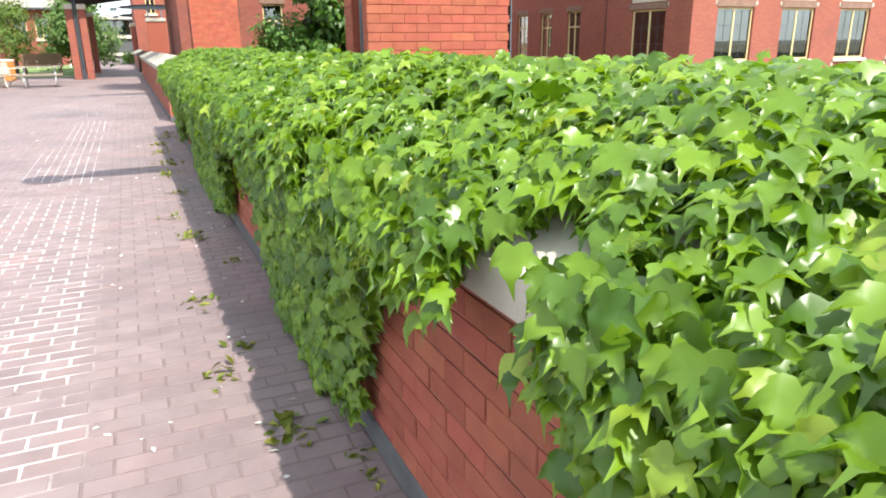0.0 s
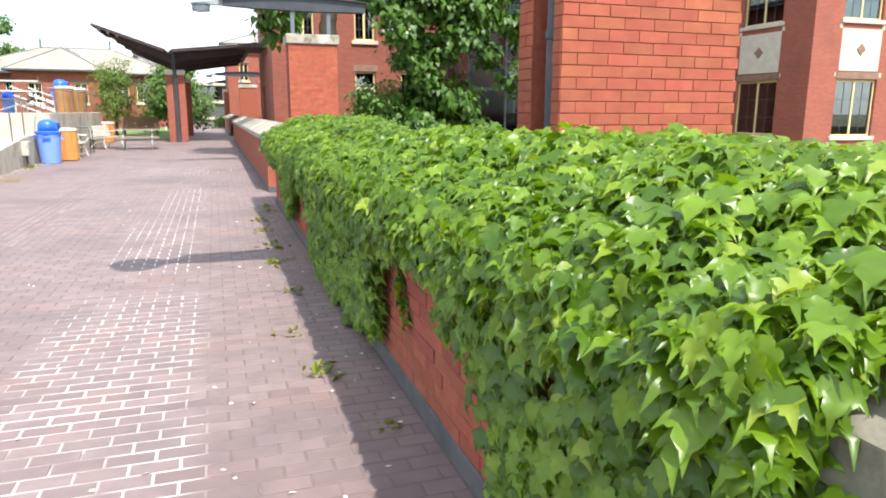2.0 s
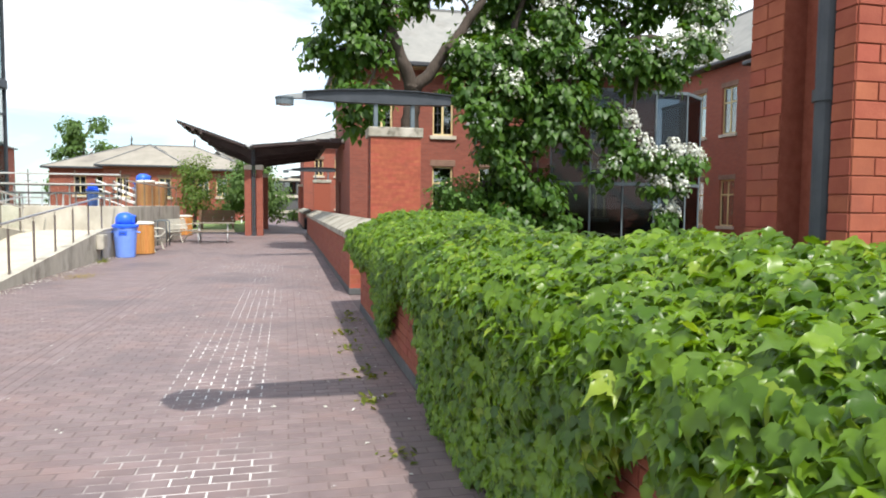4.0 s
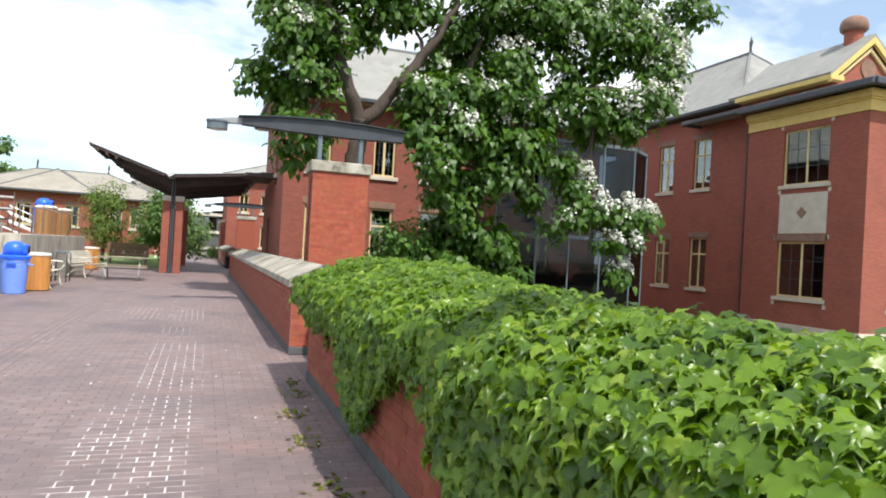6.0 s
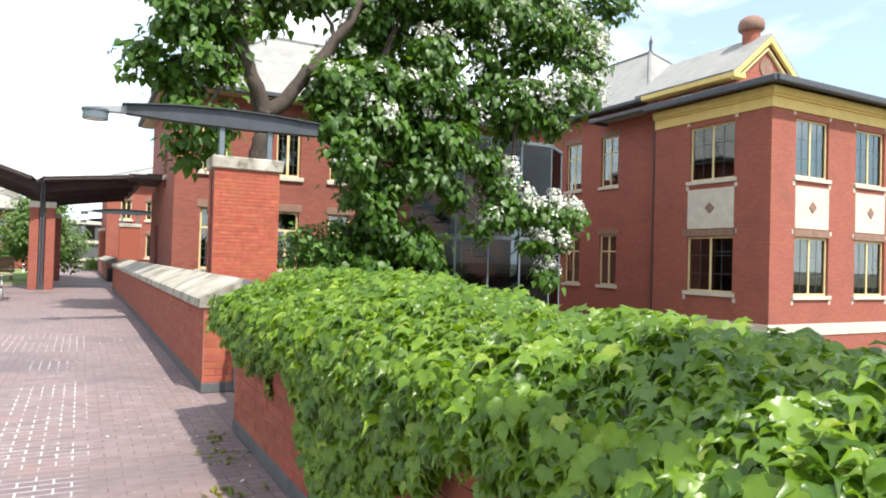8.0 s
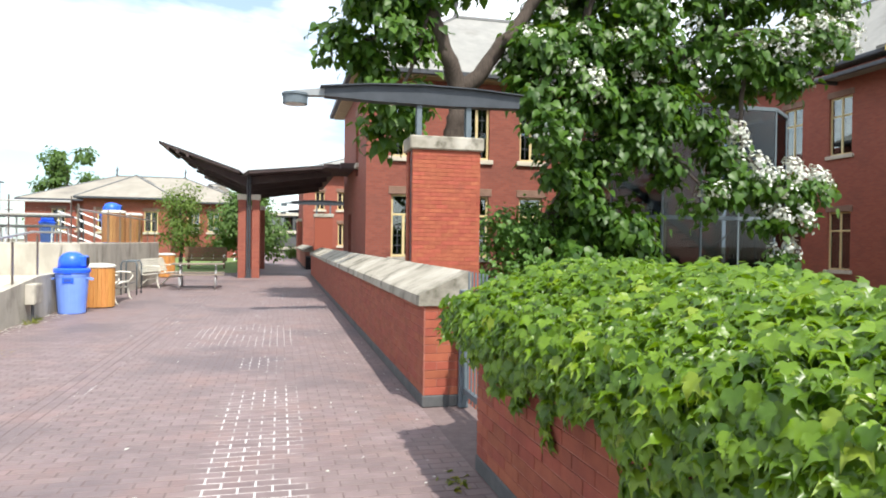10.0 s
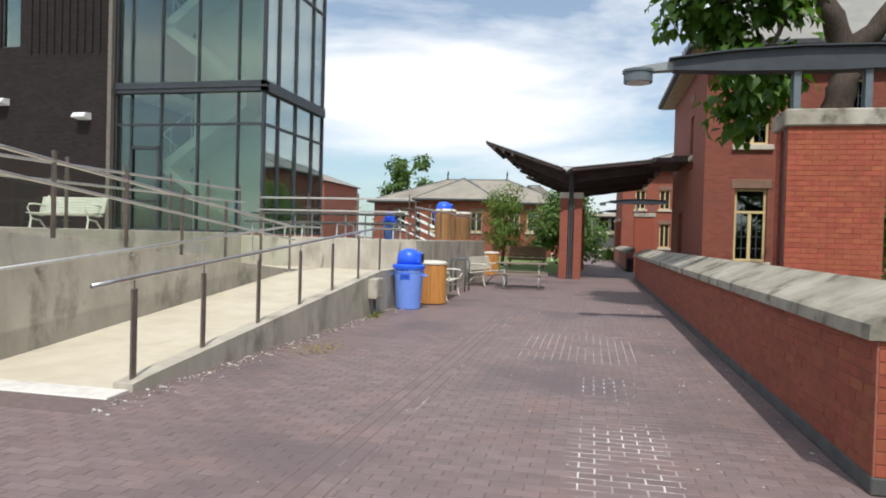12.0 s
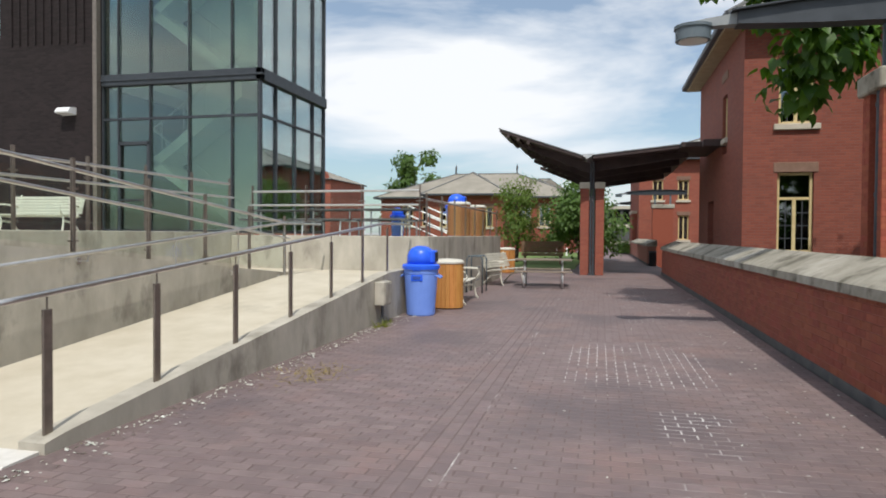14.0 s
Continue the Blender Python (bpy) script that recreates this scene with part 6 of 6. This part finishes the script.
def picnic_table(at, turn, label):
    t = thing("picnic_table", label, "table", at, turn=turn)
    for k in range(5):
        part("tabletop_plank", box(bmesh.new(), (-0.75, -0.36 + 0.146 * k, 0.715), (0.75, -0.228 + 0.146 * k, 0.755), 0.006), WOOD_GREY, t, local=True)
    for s in (-1, 1):
        for k in range(2):
            a = s * 0.72 + (k - 1) * 0.15
            part("seat_plank", box(bmesh.new(), (-0.75, a, 0.425), (0.75, a + 0.138, 0.462), 0.006), WOOD_GREY, t, local=True)
    for x in (-0.50, 0.50):
        bm = bmesh.new()
        pipe(bm, [(x, -0.80, 0.03), (x, -0.45, 0.03), (x, -0.30, 0.10), (x, -0.24, 0.70)], 0.026, 8)
        pipe(bm, [(x, 0.80, 0.03), (x, 0.45, 0.03), (x, 0.30, 0.10), (x, 0.24, 0.70)], 0.026, 8)
        pipe(bm, [(x, -0.80, 0.03), (x, -0.80, 0.34), (x, -0.74, 0.41), (x, 0.74, 0.41), (x, 0.80, 0.34), (x, 0.80, 0.03)], 0.026, 8)
        pipe(bm, [(x, -0.36, 0.70), (x, 0.36, 0.70)], 0.024, 8)
        part("tube_frame", bm, GALV, t, "galvanised bent tube frame", smooth=True, local=True)
    return t


picnic_table((-3.08, 30.1, 0.0), 4.0, "weathered timber picnic table on galvanised tube legs, on the plaza")


def slat_bench(at, turn, label, mat=None, group="slatted benches", width=1.8):
    b = thing("bench", label, "bench", at, turn=turn, group=group)
    mat = mat or WHITE_METAL
    h = width / 2
    for k in range(6):
        part("seat_slat", box(bmesh.new(), (-h, -0.25 + 0.078 * k, 0.43 - 0.008 * k), (h, -0.185 + 0.078 * k, 0.452 - 0.008 * k), 0.004), mat, b, local=True)
    for k in range(6):
        bm = box(bmesh.new(), (-h, 0.225 + 0.024 * k, 0.47 + 0.068 * k), (h, 0.245 + 0.024 * k, 0.528 + 0.068 * k), 0.004)
        part("back_slat", bm, mat, b, local=True)
    for x in (-h + 0.12, h - 0.12):
        bm = bmesh.new()
        pipe(bm, [(x, -0.30, 0.0), (x, -0.25, 0.06), (x, -0.20, 0.30), (x, -0.24, 0.42), (x, 0.20, 0.38), (x, 0.26, 0.46), (x, 0.40, 0.90)], 0.022, 8)
        pipe(bm, [(x, 0.36, 0.0), (x, 0.30, 0.06), (x, 0.10, 0.26), (x, -0.18, 0.30)], 0.022, 8)
        part("cast_leg", bm, mat, b, smooth=True, local=True)
        bm = bmesh.new()
        pipe(bm, [(x, -0.24, 0.43), (x, -0.33, 0.56), (x, -0.27, 0.66), (x, -0.05, 0.67), (x, 0.31, 0.63)], 0.02, 8)
        part("armrest", bm, mat, b, smooth=True, local=True)
    return b


slat_bench((-13.95, 24.4, TERR - 0.06), 184.0 - 180.0, "cream slatted metal bench on the raised terrace", group="terrace benches")
slat_bench((-4.48, 25.48, 0.0), 91.0, "cream slatted metal bench against the concrete terrace wall")
slat_bench((-4.25, 30.9, 0.0), 75.0, "cream slatted metal bench beside the picnic table")


def timber_seat(at, turn):
    b = thing("bench", "dark timber high-backed seat at the edge of the lawn", "bench", at, turn=turn)
    for k in range(5):
        part("back_board", box(bmesh.new(), (-1.0, 0.25, 0.42 + 0.14 * k), (1.0, 0.30, 0.545 + 0.14 * k), 0.006), WOOD_DARK, b, local=True)
    for k in range(4):
        part("seat_board", box(bmesh.new(), (-1.0, -0.28 + 0.13 * k, 0.40), (1.0, -0.16 + 0.13 * k, 0.44), 0.006), WOOD_DARK, b, local=True)
    for x in (-0.85, 0.85):
        part("side_frame", box(bmesh.new(), (x - 0.05, -0.28, 0.0), (x + 0.05, 0.25, 0.395), 0.01), WOOD_DARK, b, local=True)


timber_seat((-4.3, 44.5, 0.0), 182.0)

rack = thing("bike_rack", "grey steel tube cycle stand beside the concrete wall", "bike rack", (-4.55, 27.9, 0))
for y in (27.6, 28.2):
    bm = pipe(bmesh.new(), [(-4.72, y, 0), (-4.72, y, 0.80), (-4.68, y, 0.88), (-4.38, y, 0.88), (-4.34, y, 0.80), (-4.34, y, 0)], 0.020, 8)
    part("hoop", bm, STEEL_BLUE, rack, smooth=True)
bm = bmesh.new()
for z in (0.3, 0.6):
    pipe(bm, [(-4.5, 27.6, z), (-4.5, 28.2, z)], 0.012, 6)
part("cross_bars", bm, STEEL_BLUE, rack)

ebox = thing("service_box", "grey metal service box on the ramp's kerb wall", "service box", (-4.90, 21.7, 0.3))
part("case", one_box((-4.958, 21.45, 0.30), (-4.80, 21.85, 0.66), 0.01), CONCRETE, ebox)
part("cover", one_box((-4.80, 21.48, 0.33), (-4.788, 21.82, 0.63), 0.004), CONCRETE, ebox)
part("conduit", bar(bmesh.new(), (-4.88, 21.6, 0.0), (-4.88, 21.6, 0.30), 0.05, sides=8), PIPE, ebox)

# gate between the two parapets
gate = thing("metal_gate", "grey-blue vertical bar gate between the brick parapets", "gate", (0.9, 13.4, 0))
for y0, y1 in ((12.72, 13.44), (13.48, 14.2)):
    bm = bmesh.new()
    for z in (0.16, 1.0):
        bar(bm, (0.93, y0, z), (0.93, y1, z), 0.04, 0.05)
    for y in (y0, y1):
        bar(bm, (0.93, y, 0.05), (0.93, y, 1.04), 0.05, 0.05)
    fr = part("gate_frame", bm, STEEL_BLUE, gate)
    for k in range(1, 7):
        y = y0 + (y1 - y0) * k / 7
        bm = bmesh.new()
        bar(bm, (0.93, y, 0.08), (0.93, y, 1.22), 0.018, sides=8)
        part("bar", bm, STEEL_BLUE, fr)
for y in (12.66, 14.25):
    part("gate_post", one_box((0.89, y - 0.035, 0.0), (0.97, y + 0.035, 1.05), 0.006), STEEL_BLUE, gate)
part("ground_box", one_box((0.960, 14.42, -0.03), (1.025, 14.50, 0.15), 0.01), CAST_STONE, gate)

# ---- weeds and litter ----
blade = (np.array([(-0.05, 0, 0), (0.05, 0, 0), (0.03, 0.6, 0.12), (0, 1.0, 0.0), (-0.03, 0.6, 0.12)]), np.array([(0, 1, 2), (0, 2, 4), (4, 2, 3)]))
small_leaf = (np.array([(0, 0, 0), (0.3, 0.45, 0.05), (0, 1, -0.05), (-0.3, 0.45, 0.05)]), np.array([(0, 1, 2), (0, 2, 3), (0, 1, 2)]))
rw = np.random.default_rng(5)


def tuft(x, y, r, count, h, shape, mat, label, group, z=0.0):
    p = np.stack([x + rw.normal(0, r, count), y + rw.normal(0, r * 1.4, count), np.full(count, z)], -1)
    tp = np.stack([rw.normal(0, 0.7, count), rw.normal(0, 0.7, count), rw.uniform(0.25, 1.0, count)], -1)
    nr = np.stack([rw.normal(0, 0.5, count), rw.normal(0, 0.5, count), np.full(count, 1.0)], -1)
    v, f = strew([shape], p, frames_of(nr, tp), rw.uniform(0.5, 1.1, count) * h, rw)
    ob = part("weed", mesh_np("weed", v, f), mat)
    return tagged(ob, label, "weed", group, "stuff")


for x, y, r, c, h in ((0.32, 2.35, 0.05, 26, 0.09), (0.10, 2.9, 0.05, 20, 0.07), (0.26, 3.15, 0.03, 14, 0.06), (0.12, 3.9, 0.05, 18, 0.07), (0.36, 4.6, 0.04, 16, 0.06), (0.2, 5.4, 0.05, 22, 0.08),
                      (0.08, 6.1, 0.04, 14, 0.06), (0.22, 7.2, 0.07, 22, 0.07), (0.2, 8.3, 0.08, 26, 0.08), (0.22, 9.2, 0.09, 34, 0.08), (0.2, 10.2, 0.09, 34, 0.08), (0.26, 11.0, 0.08, 30, 0.09),
                      (0.34, 11.9, 0.07, 30, 0.07), (0.38, 12.4, 0.05, 26, 0.07), (0.5, 2.05, 0.02, 14, 0.05), (0.5, 1.9, 0.02, 12, 0.05)):
    tuft(x, y, r, c, h, small_leaf, WEED, "small yellow-green weed between paving bricks by the wall", "weeds by the wall")
DRY = foliage("dry_grass", (0.30, 0.24, 0.10), (0.42, 0.34, 0.16), 0.8, 0.2, 0.2)
tuft(-4.35, 17.8, 0.18, 240, 0.10, blade, DRY, "flattened patch of dry yellow grass on the paving", "dry grass")
tuft(-4.82, 21.3, 0.06, 70, 0.16, blade, WEED, "rough grass against the ramp's kerb wall", "kerb grass")
tuft(-4.85, 21.75, 0.05, 60, 0.14, blade, WEED, "rough grass against the ramp's kerb wall", "kerb grass")
n = 420
lx = rw.uniform(-3.5, 0.5, n)
ly = rw.uniform(2.0, 30.0, n)
lx[:220] = 0.5 - np.abs(rw.normal(0, 0.55, 220))
p = np.stack([lx, ly, np.full(n, 0.004)], -1)
v, f = strew([small_leaf], p, frames_of(np.stack([rw.normal(0, 0.2, n), rw.normal(0, 0.2, n), np.ones(n)], -1), rw.normal(0, 1, (n, 3))), rw.uniform(0.015, 0.045, n), rw)
tagged(part("fallen_petals", mesh_np("fallen_petals", v, f), BLOSSOM), "pale fallen petals scattered on the brick paving", "petals", kind="stuff")
# grit along the kerb's foot
n = 500
gy = rw.uniform(14.4, 23.5, n)
p = np.stack([-4.9 + np.abs(rw.normal(0, 0.12, n)), gy, np.full(n, 0.005)], -1)
v, f = strew([small_leaf], p, frames_of(np.stack([rw.normal(0, 0.3, n), rw.normal(0, 0.3, n), np.ones(n)], -1), rw.normal(0, 1, (n, 3))), rw.uniform(0.015, 0.05, n), rw)
tagged(part("kerb_litter", mesh_np("kerb_litter", v, f), BLOSSOM), "pale grit and petals along the ramp's kerb", "litter", kind="stuff")

# ---- beyond the plaza ----
def far_house(name, label, lo, hi, z1, wins, roof_z, roof=None, along="x", mat=None, over=0.5, finials=True):
    h = thing(name, label, "building", ((lo[0] + hi[0]) / 2, (lo[1] + hi[1]) / 2, 0.0))
    holes = [(x - lo[0], z, x - lo[0] + w, z + ht) for x, z, w, ht in wins]
    part("wall", wall_holes((lo[0], lo[1], 0.0), "S", hi[0] - lo[0], z1, holes), mat or BRICK_FAR, h)
    for x, z, w, ht in wins:
        window(h, (x, lo[1], z), "S", w, ht, "cross" if w < 1.5 else "wide")
    part("wall", one_box((lo[0], lo[1] + 0.3, 0), (lo[0] + 0.3, hi[1], z1)), mat or BRICK_FAR, h)
    part("wall", one_box((hi[0] - 0.3, lo[1] + 0.3, 0), (hi[0], hi[1], z1)), mat or BRICK_FAR, h)
    part("interior", one_box((lo[0] + 0.31, lo[1] + 1.5, 0), (hi[0] - 0.31, lo[1] + 1.6, z1 - 0.05)), INTERIOR, h)
    hip_roof(h, lo, hi, z1 + 0.08, roof_z, over, along, roof or SLATE_WARM, finials)
    return h


far_house("far_wing", "low red brick wing with pale shingle roof beyond the lawn", (-20.3, 68.0), (-3.6, 79.0), 4.5, [(x, 2.1, 1.0, 1.7) for x in (-18.4, -16.6, -8.2, -6.6)], 7.0)
far_house("far_range", "low red brick range with pale shingle roof behind the far wing", (-12.0, 82.0), (-3.4, 92.0), 4.4, [(x, 1.9, 1.0, 1.7) for x in (-8.0, -6.0, -4.8)], 7.6, finials=False)
far_house("far_bay", "projecting red brick bay of the far wing", (-15.2, 64.5), (-9.0, 74.0), 4.55, [(-14.2, 2.0, 1.0, 1.6), (-10.9, 2.0, 1.0, 1.6)], 6.6, along="y", finials=False)
far_house("path_wing", "red brick wing with cream windows beside the path", (0.97, 60.0), (16.0, 74.0), 6.6,
          [(1.85, 3.85, 0.70, 1.35), (3.5, 3.85, 0.72, 1.35), (3.55, 1.15, 0.68, 1.65), (6.0, 3.85, 0.72, 1.35), (6.0, 1.15, 0.68, 1.65)], 9.5, roof=SLATE)
annex = thing("brick_annex", "plain red brick annex with a stone coping beside the path", "building", (1.2, 62, 0))
part("wall", one_box((0.62, 62.4, 0.0), (0.95, 66.0, 3.0), 0.02), BRICK_FAR, annex)
part("coping", one_box((0.56, 62.33, 3.0), (0.965, 66.05, 3.22), 0.02), CAST_STONE, annex)
# far campus block with bands, closing the path
block = thing("far_block", "dark glazed campus block with white bands closing the path", "building", (-1, 106, 0))
part("wall", one_box((-9.0, 106.0, 0.0), (9.0, 118.0, 5.4)), PLINTH, block)
for z in (0.25, 2.5, 5.0):
    part("band", one_box((-9.2, 105.7, z), (9.2, 105.95, z + 0.4)), CAST_STONE, block)
for k in range(9):
    part("window", one_box((-8.6 + 2.0 * k, 105.9, 3.1), (-7.0 + 2.0 * k, 105.97, 4.8)), GLASS, block)
hall_far = far_house("gabled_hall", "tall red brick hall with stone gables in the distance", (-78.0, 140.0), (-55.0, 160.0), 12.4,
                     [(x, z, 1.3, 2.2) for x in (-70, -67, -64, -61, -58) for z in (4.2, 8.3)], 16.6)
for x in (-57.2,):
    bm = prism(bmesh.new(), [(x - 2.0, 12.4), (x + 2.0, 12.4), (x + 1.6, 13.6), (x + 1.0, 14.0), (x + 0.5, 15.4), (x - 0.5, 15.4), (x - 1.0, 14.0), (x - 1.6, 13.6)], "y", 139.6, 140.4)
    part("stepped_gable", bm, BRICK_FAR, hall_far)
lamp_arm(72.0)


def small_tree(at, height, spread, label, seed, leaf=0.16, density=300, mat=None, group="trees beyond the plaza", thin=False, fat=0.42):
    r = np.random.default_rng(seed)
    t = thing("tree", label, "tree", at, group=group)
    x, y, z = at
    bm = bmesh.new()
    limb(bm, [at, (x + 0.1, y, z + height * 0.35), (x - 0.05, y + 0.1, z + height * 0.75)], height * 0.028, height * 0.010, 8)
    blobs = []
    k = 9 if not thin else 12
    for i in range(k):
        a, h = i * 2.4 + r.uniform(0, 1), 0.30 + 0.64 * i / (k - 1)
        w = spread * (1 - 0.75 * abs(h - 0.5)) * r.uniform(0.55, 0.9)
        b = (x + w * math.cos(a) * 0.75, y + w * math.sin(a) * 0.75, z + height * h)
        blobs.append((*b, spread * fat * r.uniform(0.75, 1.15)))
        limb(bm, [(x, y, z + height * max(h - 0.2, 0.12)), ((x + b[0]) / 2, (y + b[1]) / 2, b[2] - 0.15), b], height * 0.010, 0.015, 6)
    part("trunk", bm, BARK, t)
    crown(t, "crown", blobs, leaf, HEARTS, mat or TREE_FAR, density, r, hang=0.6)
    return t


small_tree((-5.75, 46.0, 0.0), 4.1, 1.35, "young light green tree on the lawn", 31, 0.12, 760, mat=TREE_YOUNG, fat=0.5)
small_tree((-2.75, 51.0, 0.0), 4.4, 2.15, "round leafy tree beside the path", 32, 0.18, 650, fat=0.58)
small_tree((-24.0, 92.0, 0.0), 11.6, 4.6, "tall sparse tree behind the far wing", 34, 0.36, 260, fat=0.32)
small_tree((-28.0, 98.0, 0.0), 5.6, 2.2, "tall sparse tree behind the far wing", 36, 0.32, 240)
# hedge by the further parapet
hd = thing("hedge", "low clipped hedge beside the further parapet", "hedge", (0.2, 66, 0))
for k in range(6):
    bm = bmesh.new()
    limb(bm, [(0.2, 64.5 + 0.8 * k, 0), (0.2, 64.5 + 0.8 * k, 0.7)], 0.04, 0.02, 6)
    part("stem", bm, BARK, hd)
crown(hd, "leaves", [(0.2, 64.5 + 0.7 * k, 0.5, 0.5) for k in range(7)], 0.10, HEARTS, SHRUB, 700, rt, hang=0.4)
# short white posts on the lawn
for k in range(5):
    po = thing("marker_post", "short white post on the lawn", "post", (-6.6 + 0.7 * k, 58.0, 0.02), group="white posts")
    part("post", one_box((-6.66 + 0.7 * k, 57.95, 0.02), (-6.54 + 0.7 * k, 58.05, 0.55), 0.01), WHITE_BOX, po)
for x, y in ((-9.0, 29.5), (-7.2, 29.3), (-10.9, 30.0)):
    tb = thing("terrace_table", "dark metal table with benches on the terrace", "table", (x, y, TERR - 0.06), group="terrace tables")
    part("tabletop", one_box((x - 0.8, y - 0.4, TERR + 0.64), (x + 0.8, y + 0.4, TERR + 0.69), 0.01), PLINTH, tb)
    for s in (-1, 1):
        part("seat", one_box((x - 0.8, y + s * 0.7 - 0.14, TERR + 0.36), (x + 0.8, y + s * 0.7 + 0.14, TERR + 0.41), 0.01), PLINTH, tb)
    for s in (-0.55, 0.55):
        bm = bmesh.new()
        pipe(bm, [(x + s, y - 0.75, TERR - 0.06), (x + s, y - 0.7, TERR + 0.36), (x + s, y + 0.7, TERR + 0.36), (x + s, y + 0.75, TERR - 0.06)], 0.025, 7)
        bar(bm, (x + s, y, TERR - 0.06), (x + s, y, TERR + 0.64), 0.05, sides=8)
        part("leg_frame", bm, GALV, tb)

# red railing and a dark bin at the further parapet's end
rl = thing("iron_railing", "red-brown iron railing beside the further parapet", "railing", (1.5, 45.2, 0.0))
for z in (0.15, 1.0):
    part("rail", bar(bmesh.new(), (1.0, 45.2, z), (2.05, 45.2, z), 0.04, 0.04), RAIL_RED, rl)
for k in range(8):
    part("baluster", bar(bmesh.new(), (1.04 + 0.14 * k, 45.2, -0.03), (1.04 + 0.14 * k, 45.2, 1.12), 0.025, sides=6), RAIL_RED, rl)
db = thing("litter_bin", "dark square litter bin against the further parapet", "bin", (0.78, 44.3, 0.0))
part("case", one_box((0.62, 44.12, 0.0), (0.94, 44.5, 0.62), 0.02), DARK, db)
part("lid", one_box((0.60, 44.10, 0.62), (0.96, 44.52, 0.70), 0.02), PLINTH, db, "dark grey lid")

# ---- brick pieces of the near walls ----
clad(P1, (1.80, 5.70, 0.9), "S", 1.36, 2.325, pieces=150, keep=lambda p: p.z)
clad(P1, (1.80, 5.81, 0.9), "W", 0.11, 2.325, pieces=30, keep=lambda p: p.z)
clad(P1, (1.80, 6.33, 0.9), "W", 0.22, 2.325, pieces=30, keep=lambda p: p.z)
clad(P2, (1.68, 20.65, -0.0), "S", 1.29, 3.15, pieces=60, keep=lambda p: -p.z)
clad(P2, (1.68, 20.76, 0.0), "W", 0.11, 3.15)
clad(P2, (1.68, 21.28, 0.0), "W", 0.22, 3.15)
clad(wall_2, (0.585, 14.3, 0.105), "S", 0.36, 0.80, pieces=40, keep=lambda p: p.z)
# west faces away from the sun are laid in the shade-darkened brick
clad(wall_2, (0.575, 37.0, 0.105), "W", 22.7, 0.80, pieces=160, keep=lambda p: p.y, one=SHADE_BRICK_ONE, many=SHADE_BRICK)
clad(wall_1, (0.575, 12.6, 0.105), "W", 16.6, 0.80, pieces=280, keep=lambda p: abs(p.y - 1.6), one=SHADE_BRICK_ONE, many=SHADE_BRICK)

# ---- paving bricks ----
L_, W_, J_ = 0.2, 0.1, 0.010


def paver_shape(l, w, ch=0.002, d=0.004):
    v = [(0, 0, -d), (l, 0, -d), (l, w, -d), (0, w, -d), (ch, ch, 0), (l - ch, ch, 0), (l - ch, w - ch, 0), (ch, w - ch, 0)]
    f = [(4, 5, 6, 7), (0, 1, 5, 4), (1, 2, 6, 5), (2, 3, 7, 6), (3, 0, 4, 7)]
    return np.array(v), np.array(f)


rp = np.random.default_rng(3)
cells = []
rows = int(37.4 / W_)
for r in range(rows):
    y = -3.0 + r * W_
    u = -14.0 - (L_ / 2 if r % 2 else 0)
    while u < 0.52:
        a, b = u, min(u + L_ - J_, 0.56)
        under_ramp = a < -4.9 and y > 14.4
        spans = [(a, b)]
        if b > -2.765 and a < -2.445:
            spans = [(a, min(b, -2.765)), (max(a, -2.445), b)]
        for p, q in spans:
            if not under_ramp and q - p > 0.03:
                cells.append((p, y, q - p, W_ - J_))
        u += L_
for k in range(int(37.4 / L_)):
    for c in range(3):
        cells.append((-2.755 + 0.103 * c, -3.0 + L_ * k + (0.1 if c % 2 else 0), 0.094, L_ - J_))
single = [c for c in cells if -1.25 < c[0] < 0.3 and 2.7 < c[1] < 4.65][:300]
chosen = set(single)
vv, ff, i = [], [], 0
for c in cells:
    if c in chosen:
        continue
    v, f = paver_shape(c[2], c[3])
    v = v + (c[0], c[1], 0)
    v[4:, 2] += rp.normal(0, 0.0005) + (v[4:, 0] - c[0]) * rp.normal(0, 0.002)
    vv.append(v)
    ff.append(f + 8 * i)
    i += 1
tagged(part("paving_bricks", mesh_np("paving_bricks", np.concatenate(vv), np.concatenate(ff)), PAVER, pavement), kind="stuff")
shared = {}
for c in single:
    key = (round(c[2], 3), round(c[3], 3))
    if key not in shared:
        shared[key] = mesh_np("paver", *paver_shape(*key))
        shared[key].materials.append(PAVER_ONE)
    ob = new("paver", shared[key])
    ob.matrix_basis = Matrix.Translation((c[0], c[1], float(rp.normal(0, 0.0008))))
    place(ob, pavement)
